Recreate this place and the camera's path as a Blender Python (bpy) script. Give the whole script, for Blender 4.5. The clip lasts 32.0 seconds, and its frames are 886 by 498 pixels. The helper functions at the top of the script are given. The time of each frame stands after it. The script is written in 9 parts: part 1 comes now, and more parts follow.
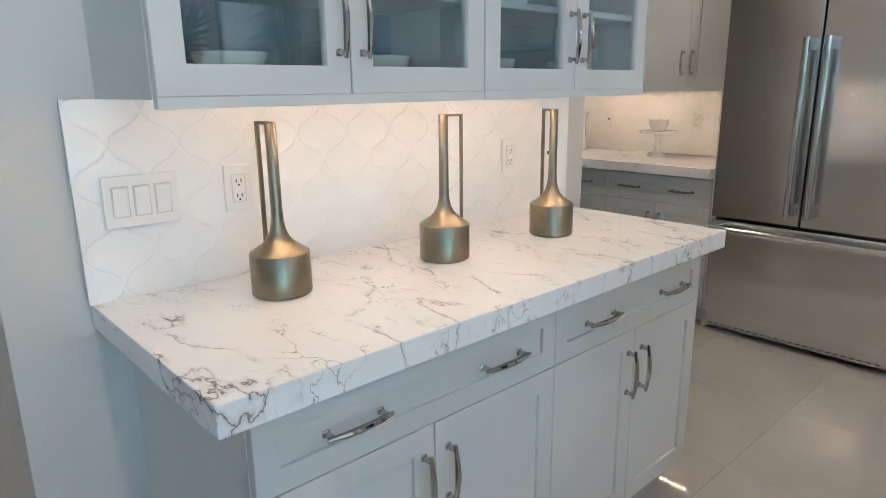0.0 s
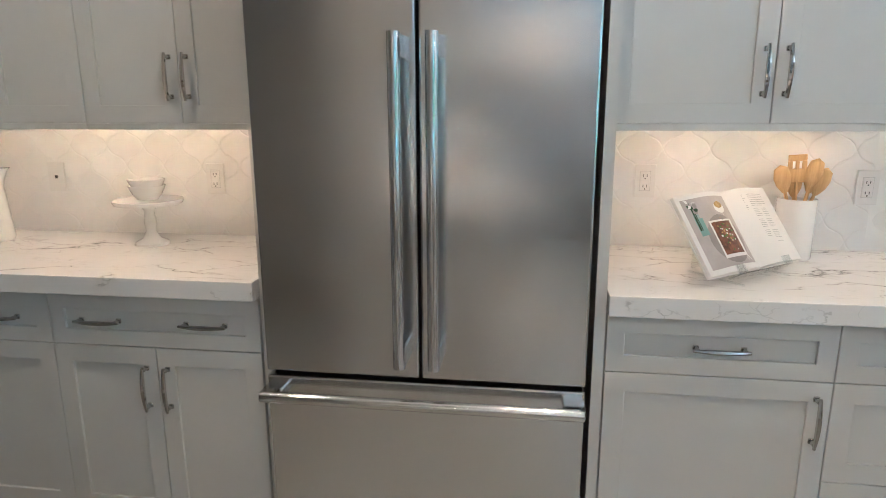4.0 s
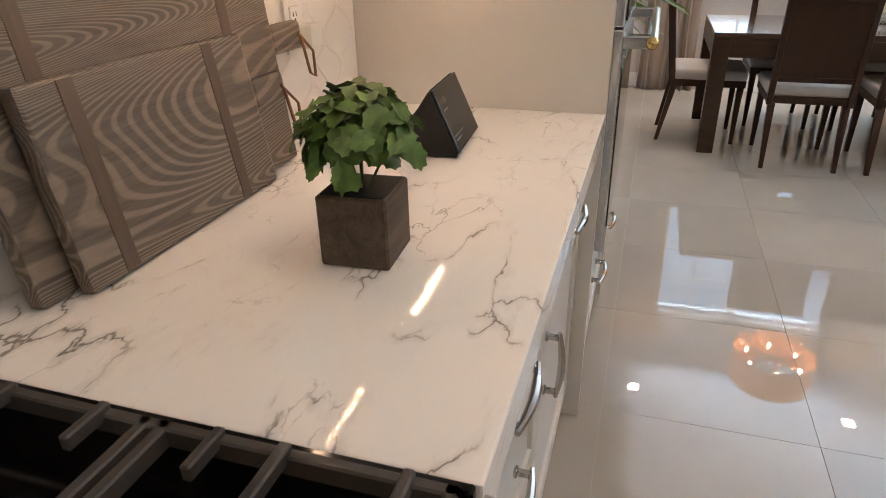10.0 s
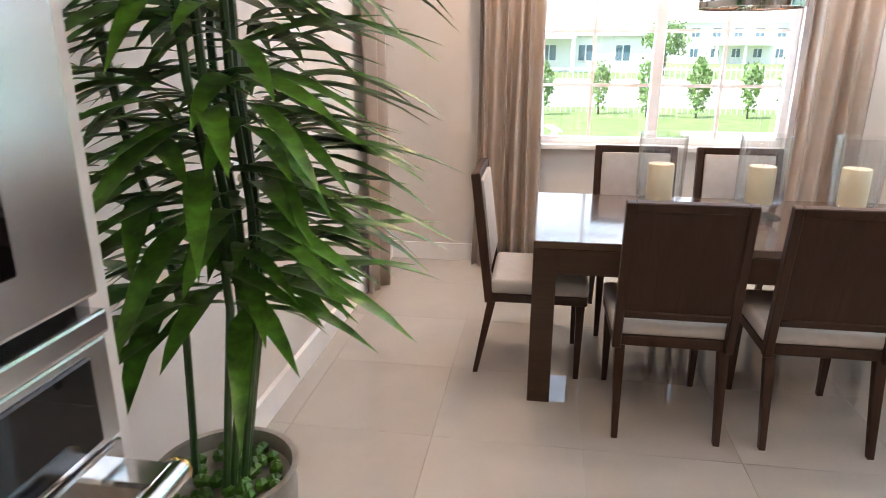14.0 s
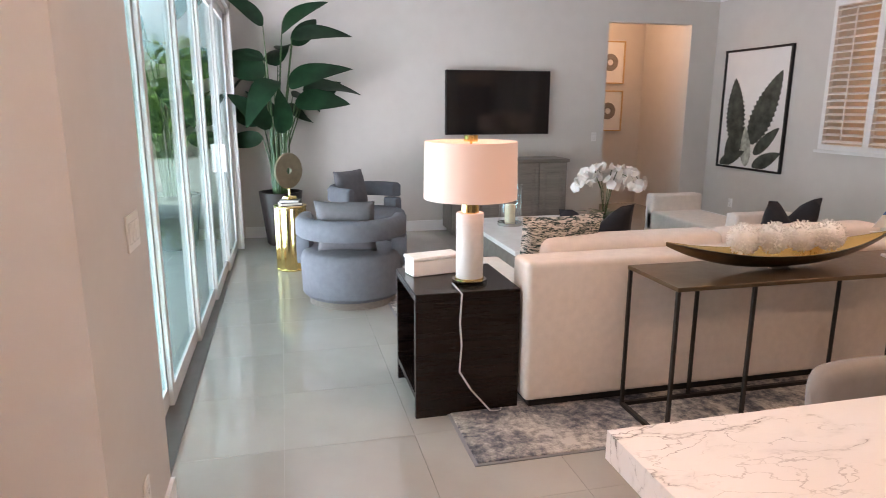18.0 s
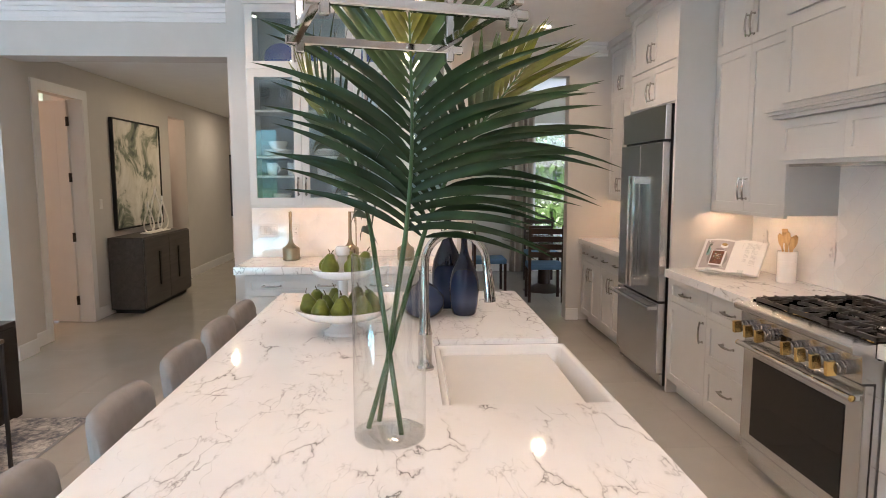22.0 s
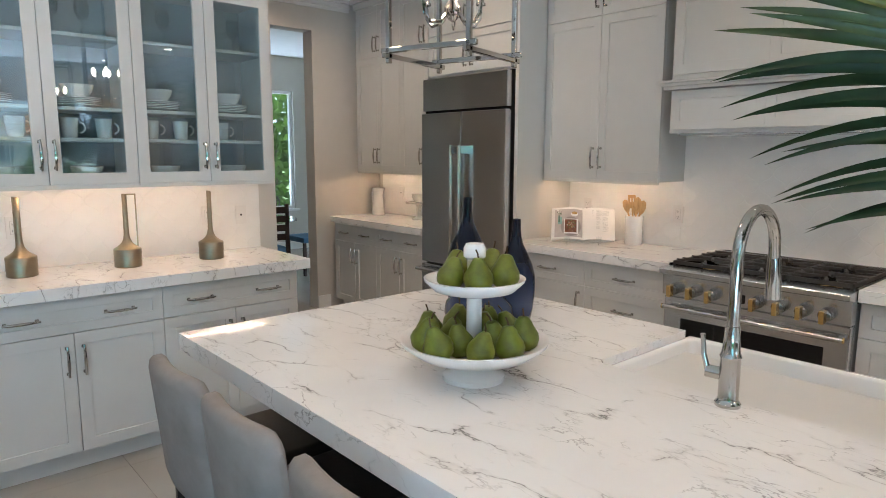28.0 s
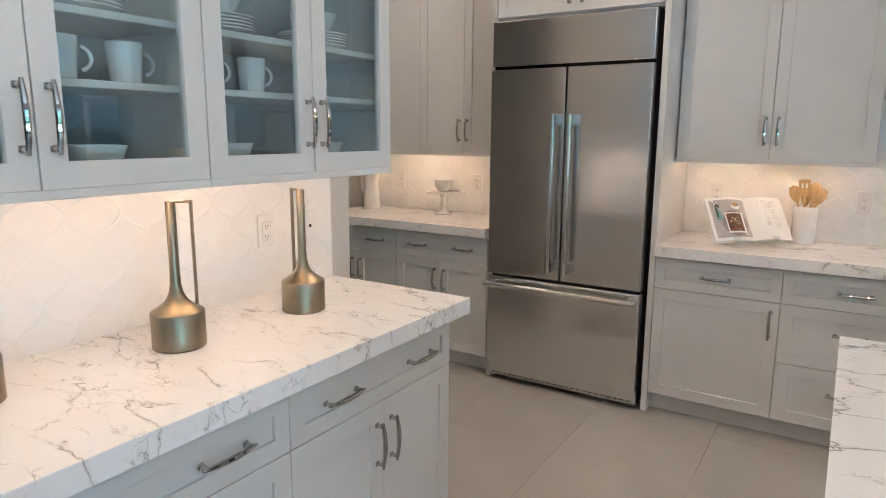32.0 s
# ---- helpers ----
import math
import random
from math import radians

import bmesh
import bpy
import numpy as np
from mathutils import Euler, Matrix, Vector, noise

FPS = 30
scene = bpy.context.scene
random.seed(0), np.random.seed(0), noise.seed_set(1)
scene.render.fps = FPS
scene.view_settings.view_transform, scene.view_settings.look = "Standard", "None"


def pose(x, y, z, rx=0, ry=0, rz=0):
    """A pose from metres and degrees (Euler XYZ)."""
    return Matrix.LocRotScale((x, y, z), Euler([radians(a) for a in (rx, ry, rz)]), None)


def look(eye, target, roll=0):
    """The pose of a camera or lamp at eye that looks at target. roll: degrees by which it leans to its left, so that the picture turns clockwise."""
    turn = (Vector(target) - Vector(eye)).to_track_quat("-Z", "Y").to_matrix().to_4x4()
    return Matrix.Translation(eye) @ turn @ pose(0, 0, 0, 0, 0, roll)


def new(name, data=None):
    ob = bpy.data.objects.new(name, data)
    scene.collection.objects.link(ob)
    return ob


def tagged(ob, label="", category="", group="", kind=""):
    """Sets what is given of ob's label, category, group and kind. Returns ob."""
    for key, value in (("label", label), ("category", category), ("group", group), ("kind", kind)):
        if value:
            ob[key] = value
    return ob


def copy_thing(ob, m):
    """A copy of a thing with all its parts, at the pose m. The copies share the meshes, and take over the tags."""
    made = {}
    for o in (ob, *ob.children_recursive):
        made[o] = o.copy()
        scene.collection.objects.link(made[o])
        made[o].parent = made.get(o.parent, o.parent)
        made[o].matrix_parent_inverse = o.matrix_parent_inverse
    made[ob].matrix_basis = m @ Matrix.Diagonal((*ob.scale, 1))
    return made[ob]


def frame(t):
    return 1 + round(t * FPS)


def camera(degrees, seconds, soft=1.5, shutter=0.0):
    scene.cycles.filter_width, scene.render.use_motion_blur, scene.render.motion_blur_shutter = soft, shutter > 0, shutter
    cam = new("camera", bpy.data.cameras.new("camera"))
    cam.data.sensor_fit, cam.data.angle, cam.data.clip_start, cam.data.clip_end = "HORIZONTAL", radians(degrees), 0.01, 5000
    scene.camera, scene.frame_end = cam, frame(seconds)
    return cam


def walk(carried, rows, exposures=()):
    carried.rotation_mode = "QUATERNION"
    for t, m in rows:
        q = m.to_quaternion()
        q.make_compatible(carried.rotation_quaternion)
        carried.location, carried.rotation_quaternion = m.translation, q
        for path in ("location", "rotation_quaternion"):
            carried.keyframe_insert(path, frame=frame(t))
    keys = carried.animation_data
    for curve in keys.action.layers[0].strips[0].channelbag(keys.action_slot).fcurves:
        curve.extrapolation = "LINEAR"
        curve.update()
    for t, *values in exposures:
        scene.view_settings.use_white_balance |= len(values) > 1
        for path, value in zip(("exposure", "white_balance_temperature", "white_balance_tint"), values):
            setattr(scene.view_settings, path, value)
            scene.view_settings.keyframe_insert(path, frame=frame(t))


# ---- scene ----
cam = camera(69.3, 32.0, soft=0.8, shutter=0.1)
PATH = [
    (0, (-0.576, -4.15, 1.391), (-2.008, -2.843, 0.901), -0.7),
    (0.5, (-0.736, -3.982, 1.382), (-2.059, -2.579, 0.853), -0.7),
    (1, (-0.901, -3.795, 1.386), (-2.057, -2.268, 0.811), -0.5),
    (1.5, (-1.046, -3.579, 1.394), (-2.057, -1.96, 0.796), -0.7),
    (2, (-1.116, -3.318, 1.407), (-2.043, -1.651, 0.807), -1.1),
    (2.5, (-1.212, -3.049, 1.424), (-2.045, -1.329, 0.834), -1.1),
    (4.5, (-1.42, -2.089, 1.432), (-1.401, -0.133, 1.012), 0.0),
    (5, (-1.394, -1.849, 1.406), (-1.045, 0.075, 0.987), 0.1),
    (5.5, (-1.31, -1.633, 1.424), (-0.63, 0.195, 0.979), -0.3),
    (6, (-1.255, -1.466, 1.429), (-0.218, 0.179, 0.962), -0.3),
    (6.5, (-1.209, -1.3, 1.44), (0.221, 0.005, 0.938), -0.4),
    (7, (-1.061, -1.157, 1.411), (0.614, -0.22, 0.848), -0.9),
    (7.5, (-0.837, -1.031, 1.368), (0.832, -0.152, 0.704), -1.1),
    (8, (-0.568, -0.918, 1.362), (1.125, -0.154, 0.619), -1.0),
    (8.5, (-0.268, -0.823, 1.345), (1.447, -0.18, 0.542), -1.1),
    (9, (0.027, -0.811, 1.359), (1.737, -0.203, 0.519), -1.0),
    (9.5, (0.318, -0.783, 1.345), (2.032, -0.218, 0.482), -0.8),
    (10, (0.576, -0.738, 1.325), (2.286, -0.188, 0.446), -1.2),
    (10.5, (0.818, -0.758, 1.341), (2.507, -0.217, 0.418), -0.8),
    (11, (1.039, -0.809, 1.368), (2.755, -0.314, 0.469), -0.7),
    (11.5, (1.258, -0.835, 1.414), (3.037, -0.385, 0.619), -0.1),
    (12, (1.504, -0.839, 1.425), (3.362, -0.547, 0.745), 0.3),
    (12.5, (1.673, -0.865, 1.458), (3.55, -0.635, 0.807), 0.1),
    (13, (1.849, -0.902, 1.47), (3.716, -0.535, 0.854), -0.2),
    (13.5, (2.099, -0.969, 1.495), (3.961, -0.572, 0.881), -0.1),
    (15.5, (3.036, -1.587, 1.532), (4.747, -2.529, 1.104), 0.7),
    (16, (3.146, -1.676, 1.528), (4.52, -3.063, 1.092), 0.7),
    (16.5, (3.179, -1.822, 1.539), (4.117, -3.533, 1.101), -0.0),
    (17, (3.18, -1.931, 1.545), (3.685, -3.819, 1.12), -0.4),
    (17.5, (3.297, -2.106, 1.537), (3.303, -4.059, 1.107), 0.3),
    (18, (3.361, -2.214, 1.541), (2.894, -4.11, 1.106), 0.2),
    (18.5, (3.364, -2.367, 1.545), (2.508, -4.124, 1.121), 0.0),
    (19, (3.348, -2.552, 1.541), (2.164, -4.11, 1.128), 0.2),
    (19.5, (3.365, -2.673, 1.534), (1.881, -3.95, 1.124), -0.2),
    (20, (3.392, -2.652, 1.547), (1.665, -3.588, 1.171), -0.5),
    (20.5, (3.38, -2.615, 1.554), (1.497, -3.196, 1.213), -0.5),
    (21, (3.35, -2.553, 1.556), (1.397, -2.861, 1.253), -0.2),
    (21.5, (3.345, -2.525, 1.574), (1.364, -2.617, 1.317), -0.1),
    (22, (3.337, -2.501, 1.588), (1.352, -2.398, 1.368), -0.1),
    (22.5, (3.32, -2.51, 1.598), (1.355, -2.202, 1.391), 0.1),
    (23, (3.257, -2.573, 1.593), (1.332, -2.054, 1.426), 0.2),
    (23.5, (3.209, -2.72, 1.634), (1.387, -1.904, 1.514), 0.7),
    (24, (3.147, -2.897, 1.631), (1.446, -1.853, 1.504), 0.2),
    (24.5, (3.107, -3.081, 1.607), (1.483, -1.923, 1.455), -0.0),
    (26.5, (2.595, -3.719, 1.573), (1.107, -2.406, 1.327), 0.1),
    (27, (2.392, -3.808, 1.555), (0.913, -2.489, 1.29), 0.2),
    (27.5, (2.115, -3.857, 1.559), (0.635, -2.541, 1.28), 0.3),
    (28, (1.835, -3.968, 1.538), (0.352, -2.659, 1.244), 0.2),
    (28.5, (1.587, -4.047, 1.546), (0.096, -2.753, 1.221), 0.4),
    (29, (1.331, -4.04, 1.547), (-0.173, -2.769, 1.199), 0.1),
    (29.5, (1.052, -4.004, 1.539), (-0.496, -2.789, 1.179), 0.1),
    (30, (0.751, -4.041, 1.516), (-0.794, -2.822, 1.163), -0.0),
    (30.5, (0.458, -4.043, 1.494), (-1.081, -2.813, 1.151), -0.1),
    (31, (0.218, -4.021, 1.502), (-1.294, -2.755, 1.171), -0.4),
    (31.5, (-0.124, -4.03, 1.509), (-1.46, -2.583, 1.16), 0.4),
    (32, (-0.363, -3.997, 1.5), (-1.42, -2.337, 1.142), 0.3),
]
walk(cam, [(t, look(eye, target, roll)) for t, eye, target, roll in PATH],
     exposures=[(0.0, 1.43, 5400, 8), (1.0, 1.28, 5380, 13), (2.0, 1.38, 5330, 12), (5.0, 1.65, 5400, 6), (6.0, 1.37, 5650, 6), (7.0, 1.12, 5150, 6), (8.0, 1.31, 5250, 9), (9.0, 1.60, 5700, 12), (10.0, 1.29, 6250, 16), (11.0, 0.94, 6000, 22), (12.0, 1.10, 6150, 25), (13.0, 1.71, 6250, 21), (16.0, 1.10, 7400, 23), (17.0, 1.12, 7500, 30), (18.0, 1.38, 7750, 36), (19.0, 1.49, 8300, 32), (20.0, 1.42, 7400, 28), (21.0, 1.44, 6600, 23), (22.0, 1.55, 6450, 21), (23.0, 1.46, 6200, 20), (24.0, 1.48, 6250, 17), (27.0, 1.29, 5750, 14), (28.0, 1.33, 5900, 12), (29.0, 1.34, 5650, 9), (30.0, 1.33, 5700, 13), (31.0, 1.40, 5450, 11), (32.0, 1.50, 5750, 13)])

# world, sun and large lights
world = bpy.data.worlds.new("sky")
scene.world = world
world.use_nodes = True
_wn = world.node_tree.nodes
_bg = _wn["Background"]
_sky = _wn.new("ShaderNodeTexSky")
_sky.sky_type = "NISHITA"
_sky.sun_disc = False
_sky.sun_elevation = radians(58)
_sky.sun_rotation = radians(200)
# broken white cloud over the clear sky
_tc = _wn.new("ShaderNodeTexCoord")
_cn = _wn.new("ShaderNodeTexNoise")
_cn.inputs["Scale"].default_value, _cn.inputs["Detail"].default_value = 3.2, 7
_cr = _wn.new("ShaderNodeMapRange")
_cr.inputs[1].default_value, _cr.inputs[2].default_value = 0.40, 0.58
_cm = _wn.new("ShaderNodeMixRGB")
_cm.inputs[2].default_value = (8.2, 9.4, 10.6, 1)
world.node_tree.links.new(_tc.outputs["Generated"], _cn.inputs["Vector"])
world.node_tree.links.new(_cn.outputs[0], _cr.inputs[0])
world.node_tree.links.new(_cr.outputs[0], _cm.inputs[0])
world.node_tree.links.new(_sky.outputs[0], _cm.inputs[1])
world.node_tree.links.new(_cm.outputs[0], _bg.inputs[0])
_bg.inputs[1].default_value = 0.15


def light(name, kind, m, power, color=(1, 1, 1), size=0.1, size_y=None, angle=None, spread=None):
    d = bpy.data.lights.new(name, kind)
    d.energy, d.color = power, color
    if kind == "AREA":
        d.size = size
        if size_y:
            d.shape, d.size_y = "RECTANGLE", size_y
        if spread:
            d.spread = radians(spread)
    elif kind == "SUN":
        d.angle = radians(angle)
    else:
        d.shadow_soft_size = size
    ob = new(name, d)
    ob.matrix_world = m
    return ob


DAY = (0.70, 0.85, 1.0)
light("sun", "SUN", look((0, 0, 0), (0.35, -0.42, -0.9)), 5.0, (1, 0.95, 0.88), angle=0.6)
# daylight thrown in from sky and paving at each opening
light("dining_window_light", "AREA", look((7.5, -2.0, 0.5), (5.6, -2.0, 2.2)), 150, DAY, 1.6, 0.5)
light("pool_window_light", "AREA", look((5.5, -4.35, 0.5), (5.4, -2.5, 2.3)), 112, DAY, 1.7, 0.5)
light("slider_light", "AREA", look((5.2, -6.9, 0.22), (4.1, -6.85, 1.9)), 182, DAY, 4.6, 1.3)
light("breakfast_window_light", "AREA", look((-8.0, 0.35, 0.3), (-5.6, -0.1, 2.4)), 45, DAY, 1.5, 0.5)


# ---- materials ----
def nodes_of(name):
    m = bpy.data.materials.new(name)
    m.use_nodes = True
    nt = m.node_tree
    return m, nt, nt.nodes["Principled BSDF"]


def coords(nt, scale=1.0, space="Object"):
    tc = nt.nodes.new("ShaderNodeTexCoord")
    mp = nt.nodes.new("ShaderNodeMapping")
    nt.links.new(tc.outputs[space], mp.inputs[0])
    s = scale if isinstance(scale, tuple) else (scale,) * 3
    mp.inputs["Scale"].default_value = s
    return mp.outputs[0]


def noise_tex(nt, vec, scale, detail=4.0, rough=0.55, dist=0.0):
    n = nt.nodes.new("ShaderNodeTexNoise")
    n.inputs["Scale"].default_value, n.inputs["Detail"].default_value = scale, detail
    n.inputs["Roughness"].default_value, n.inputs["Distortion"].default_value = rough, dist
    nt.links.new(vec, n.inputs["Vector"])
    return n.outputs["Fac"]


def ramp(nt, fac, stops):
    r = nt.nodes.new("ShaderNodeValToRGB")
    e = r.color_ramp.elements
    while len(e) < len(stops):
        e.new(0.5)
    for el, (p, c) in zip(e, stops):
        el.position, el.color = p, (*c, 1) if len(c) == 3 else c
    nt.links.new(fac, r.inputs[0])
    return r.outputs[0]


def mix(nt, a, b, fac, mode="MIX"):
    n = nt.nodes.new("ShaderNodeMix")
    n.data_type, n.blend_type = "RGBA", mode
    for sock, v in ((n.inputs[0], fac), (n.inputs[6], a), (n.inputs[7], b)):
        if hasattr(v, "is_linked"):
            nt.links.new(v, sock)
        elif isinstance(v, tuple):
            sock.default_value = (*v, 1)
        else:
            sock.default_value = v
    return n.outputs[2]


def bump(nt, bsdf, height, strength, distance=0.01):
    b = nt.nodes.new("ShaderNodeBump")
    b.inputs["Strength"].default_value, b.inputs["Distance"].default_value = strength, distance
    nt.links.new(height, b.inputs["Height"])
    nt.links.new(b.outputs[0], bsdf.inputs["Normal"])


def plain(name, color, rough=0.5, metal=0.0, vary=0.06, scale=6.0, bumps=0.0, bscale=80.0, coat=0.0, spec=None):
    m, nt, p = nodes_of(name)
    v = coords(nt)
    f = noise_tex(nt, v, scale)
    c0 = tuple(max(0, x * (1 - vary)) for x in color)
    c1 = tuple(min(1, x * (1 + vary)) for x in color)
    nt.links.new(ramp(nt, f, [(0.3, c0), (0.7, c1)]), p.inputs["Base Color"])
    p.inputs["Metallic"].default_value = metal
    rr = nt.nodes.new("ShaderNodeMapRange")
    rr.inputs[3].default_value, rr.inputs[4].default_value = max(0.02, rough * 0.85), min(1, rough * 1.15)
    nt.links.new(noise_tex(nt, v, scale * 5), rr.inputs[0])
    nt.links.new(rr.outputs[0], p.inputs["Roughness"])
    p.inputs["Coat Weight"].default_value = coat
    if spec is not None:
        p.inputs["Specular IOR Level"].default_value = spec
    if bumps:
        bump(nt, p, noise_tex(nt, v, bscale, 3), bumps, 0.002)
    return m


def brushed(name, color, rough=0.28, stretch=(6, 6, 900)):
    m, nt, p = nodes_of(name)
    v = coords(nt, stretch)
    f = noise_tex(nt, v, 3.0, 3)
    nt.links.new(ramp(nt, f, [(0.2, tuple(x * 0.97 for x in color)), (0.8, color)]), p.inputs["Base Color"])
    p.inputs["Metallic"].default_value = 1.0
    rr = nt.nodes.new("ShaderNodeMapRange")
    rr.inputs[3].default_value, rr.inputs[4].default_value = rough * 0.92, rough * 1.08
    nt.links.new(f, rr.inputs[0])
    nt.links.new(rr.outputs[0], p.inputs["Roughness"])
    p.inputs["Anisotropic"].default_value = 0.4
    fine, wave = nt.nodes.new("ShaderNodeBump"), nt.nodes.new("ShaderNodeBump")
    wave.inputs["Strength"].default_value, wave.inputs["Distance"].default_value = 0.10, 0.02
    fine.inputs["Strength"].default_value, fine.inputs["Distance"].default_value = 0.006, 0.0005
    nt.links.new(noise_tex(nt, coords(nt, (1.2, 1.2, 3.2)), 1.6, 1, 0.4), wave.inputs["Height"])
    nt.links.new(f, fine.inputs["Height"])
    nt.links.new(wave.outputs[0], fine.inputs["Normal"])
    nt.links.new(fine.outputs[0], p.inputs["Normal"])
    return m


def quartz(name):
    m, nt, p = nodes_of(name)
    v = coords(nt, 1.0, "Object")
    def warped(scale, amount, seed):
        mp = nt.nodes.new("ShaderNodeMapping")
        mp.inputs["Location"].default_value = (seed, seed * 2, seed * 3)
        mp.inputs["Rotation"].default_value = (0, 0, 0.5)
        mp.inputs["Scale"].default_value = (0.85, 1.9, 1.3)
        nt.links.new(v, mp.inputs[0])
        n = nt.nodes.new("ShaderNodeTexNoise")
        n.inputs["Scale"].default_value, n.inputs["Detail"].default_value, n.inputs["Roughness"].default_value = scale, 6, 0.56
        nt.links.new(mp.outputs[0], n.inputs["Vector"])
        a = nt.nodes.new("ShaderNodeVectorMath")
        a.operation, a.inputs["Scale"].default_value = "SCALE", amount
        nt.links.new(n.outputs["Color"], a.inputs[0])
        b = nt.nodes.new("ShaderNodeVectorMath")
        b.operation = "ADD"
        nt.links.new(mp.outputs[0], b.inputs[0])
        nt.links.new(a.outputs[0], b.inputs[1])
        return b.outputs[0], mp.outputs[0]
    def vein(scale, width, seed, lo, hi):
        w, raw = warped(3.2, 0.45, seed)
        vo = nt.nodes.new("ShaderNodeTexVoronoi")
        vo.feature = "DISTANCE_TO_EDGE"
        vo.inputs["Scale"].default_value = scale
        nt.links.new(w, vo.inputs["Vector"])
        line = ramp(nt, vo.outputs["Distance"], [(0.0, (1, 1, 1)), (width * 0.35, (0.75, 0.75, 0.75)), (width, (0, 0, 0))])
        mask = ramp(nt, noise_tex(nt, raw, 3.4, 4, 0.65), [(lo, (0, 0, 0)), (hi, (1, 1, 1))])
        return mix(nt, line, mask, 1.0, "MULTIPLY")
    base = ramp(nt, noise_tex(nt, v, 3.0, 5), [(0.3, (0.80, 0.795, 0.79)), (0.7, (0.87, 0.865, 0.86))])
    c = mix(nt, base, (0.68, 0.67, 0.66), vein(3.3, 0.06, 1.3, 0.45, 0.62))
    c = mix(nt, c, (0.20, 0.195, 0.19), vein(3.3, 0.013, 1.3, 0.49, 0.60))
    c = mix(nt, c, (0.34, 0.33, 0.325), vein(6.4, 0.017, 5.9, 0.50, 0.64))
    c = mix(nt, c, (0.56, 0.55, 0.545), vein(9.0, 0.026, 8.1, 0.55, 0.68))
    nt.links.new(c, p.inputs["Base Color"])
    p.inputs["Roughness"].default_value = 0.06
    p.inputs["Specular IOR Level"].default_value = 0.5
    return m


def glass(name, tint=(1, 1, 1), rough=0.0, edge=0.95):
    m, nt, p = nodes_of(name)
    nt.nodes.remove(p)
    g = nt.nodes.new("ShaderNodeBsdfTransparent")
    g.inputs[0].default_value = (*tint, 1)
    s = nt.nodes.new("ShaderNodeBsdfGlossy")
    s.inputs["Roughness"].default_value = rough
    lw = nt.nodes.new("ShaderNodeLayerWeight")
    lw.inputs[0].default_value = 0.5
    pw = nt.nodes.new("ShaderNodeMath")
    pw.operation, pw.inputs[1].default_value = "POWER", 3.0
    nt.links.new(lw.outputs["Facing"], pw.inputs[0])
    fr = nt.nodes.new("ShaderNodeMapRange")
    fr.inputs[3].default_value, fr.inputs[4].default_value = 0.10, edge
    nt.links.new(pw.outputs[0], fr.inputs[0])
    mx = nt.nodes.new("ShaderNodeMixShader")
    nt.links.new(fr.outputs[0], mx.inputs[0])
    nt.links.new(g.outputs[0], mx.inputs[1])
    nt.links.new(s.outputs[0], mx.inputs[2])
    nt.links.new(mx.outputs[0], nt.nodes["Material Output"].inputs[0])
    return m


def wood(name, dark, lite, scale=1.0, axis=0, rough=0.45):
    m, nt, p = nodes_of(name)
    s = [16 * scale] * 3
    s[axis] = 1.1 * scale
    v = coords(nt, tuple(s))
    f1 = noise_tex(nt, v, 1.1, 4, 0.55, 0.9)
    f2 = noise_tex(nt, v, 7.0, 6, 0.65, 0.3)
    f = mix(nt, f1, f2, 0.42)
    nt.links.new(ramp(nt, f, [(0.3, dark), (0.7, lite)]), p.inputs["Base Color"])
    p.inputs["Specular IOR Level"].default_value = 0.3
    rr = nt.nodes.new("ShaderNodeMapRange")
    rr.inputs[3].default_value, rr.inputs[4].default_value = rough * 0.85, rough * 1.2
    nt.links.new(f2, rr.inputs[0])
    nt.links.new(rr.outputs[0], p.inputs["Roughness"])
    bump(nt, p, f2, 0.08, 0.0008)
    return m


def glow(name, color, strength):
    m, nt, p = nodes_of(name)
    p.inputs["Base Color"].default_value = (*color, 1)
    p.inputs["Emission Color"].default_value = (*color, 1)
    p.inputs["Emission Strength"].default_value = strength
    return m


def tiles_floor(name):
    m, nt, p = nodes_of(name)
    v = coords(nt, 1.0, "Object")
    oi = nt.nodes.new("ShaderNodeObjectInfo")
    f = noise_tex(nt, v, 2.5, 6)
    c = ramp(nt, f, [(0.3, (0.405, 0.388, 0.357)), (0.7, (0.45, 0.43, 0.397))])
    k = nt.nodes.new("ShaderNodeMapRange")
    k.inputs[3].default_value, k.inputs[4].default_value = 0.96, 1.03
    nt.links.new(oi.outputs["Random"], k.inputs[0])
    nt.links.new(mix(nt, c, k.outputs[0], 1.0, "MULTIPLY"), p.inputs["Base Color"])
    p.inputs["Roughness"].default_value = 0.015
    p.inputs["Specular IOR Level"].default_value = 1.0
    return m


def grain_wood(name, dark, lite, rough=0.5):
    """Long curved grain lines with pores, along x."""
    m, nt, p = nodes_of(name)
    v = coords(nt, (0.8, 4.5, 5.0))
    a = nt.nodes.new("ShaderNodeMath")
    a.operation, a.inputs[1].default_value = "MULTIPLY", 560.0
    nt.links.new(noise_tex(nt, v, 1.0, 1, 0.25, 0.25), a.inputs[0])
    b = nt.nodes.new("ShaderNodeMath")
    b.operation = "SINE"
    nt.links.new(a.outputs[0], b.inputs[0])
    line = ramp(nt, b.outputs[0], [(0.0, (0, 0, 0)), (0.75, (1, 1, 1))])
    fine = noise_tex(nt, coords(nt, (10, 150, 150)), 1.0, 4, 0.7)
    f = mix(nt, line, fine, 0.6)
    nt.links.new(ramp(nt, f, [(0.12, dark), (0.8, lite)]), p.inputs["Base Color"])
    p.inputs["Roughness"].default_value = rough
    bump(nt, p, f, 0.15, 0.001)
    return m


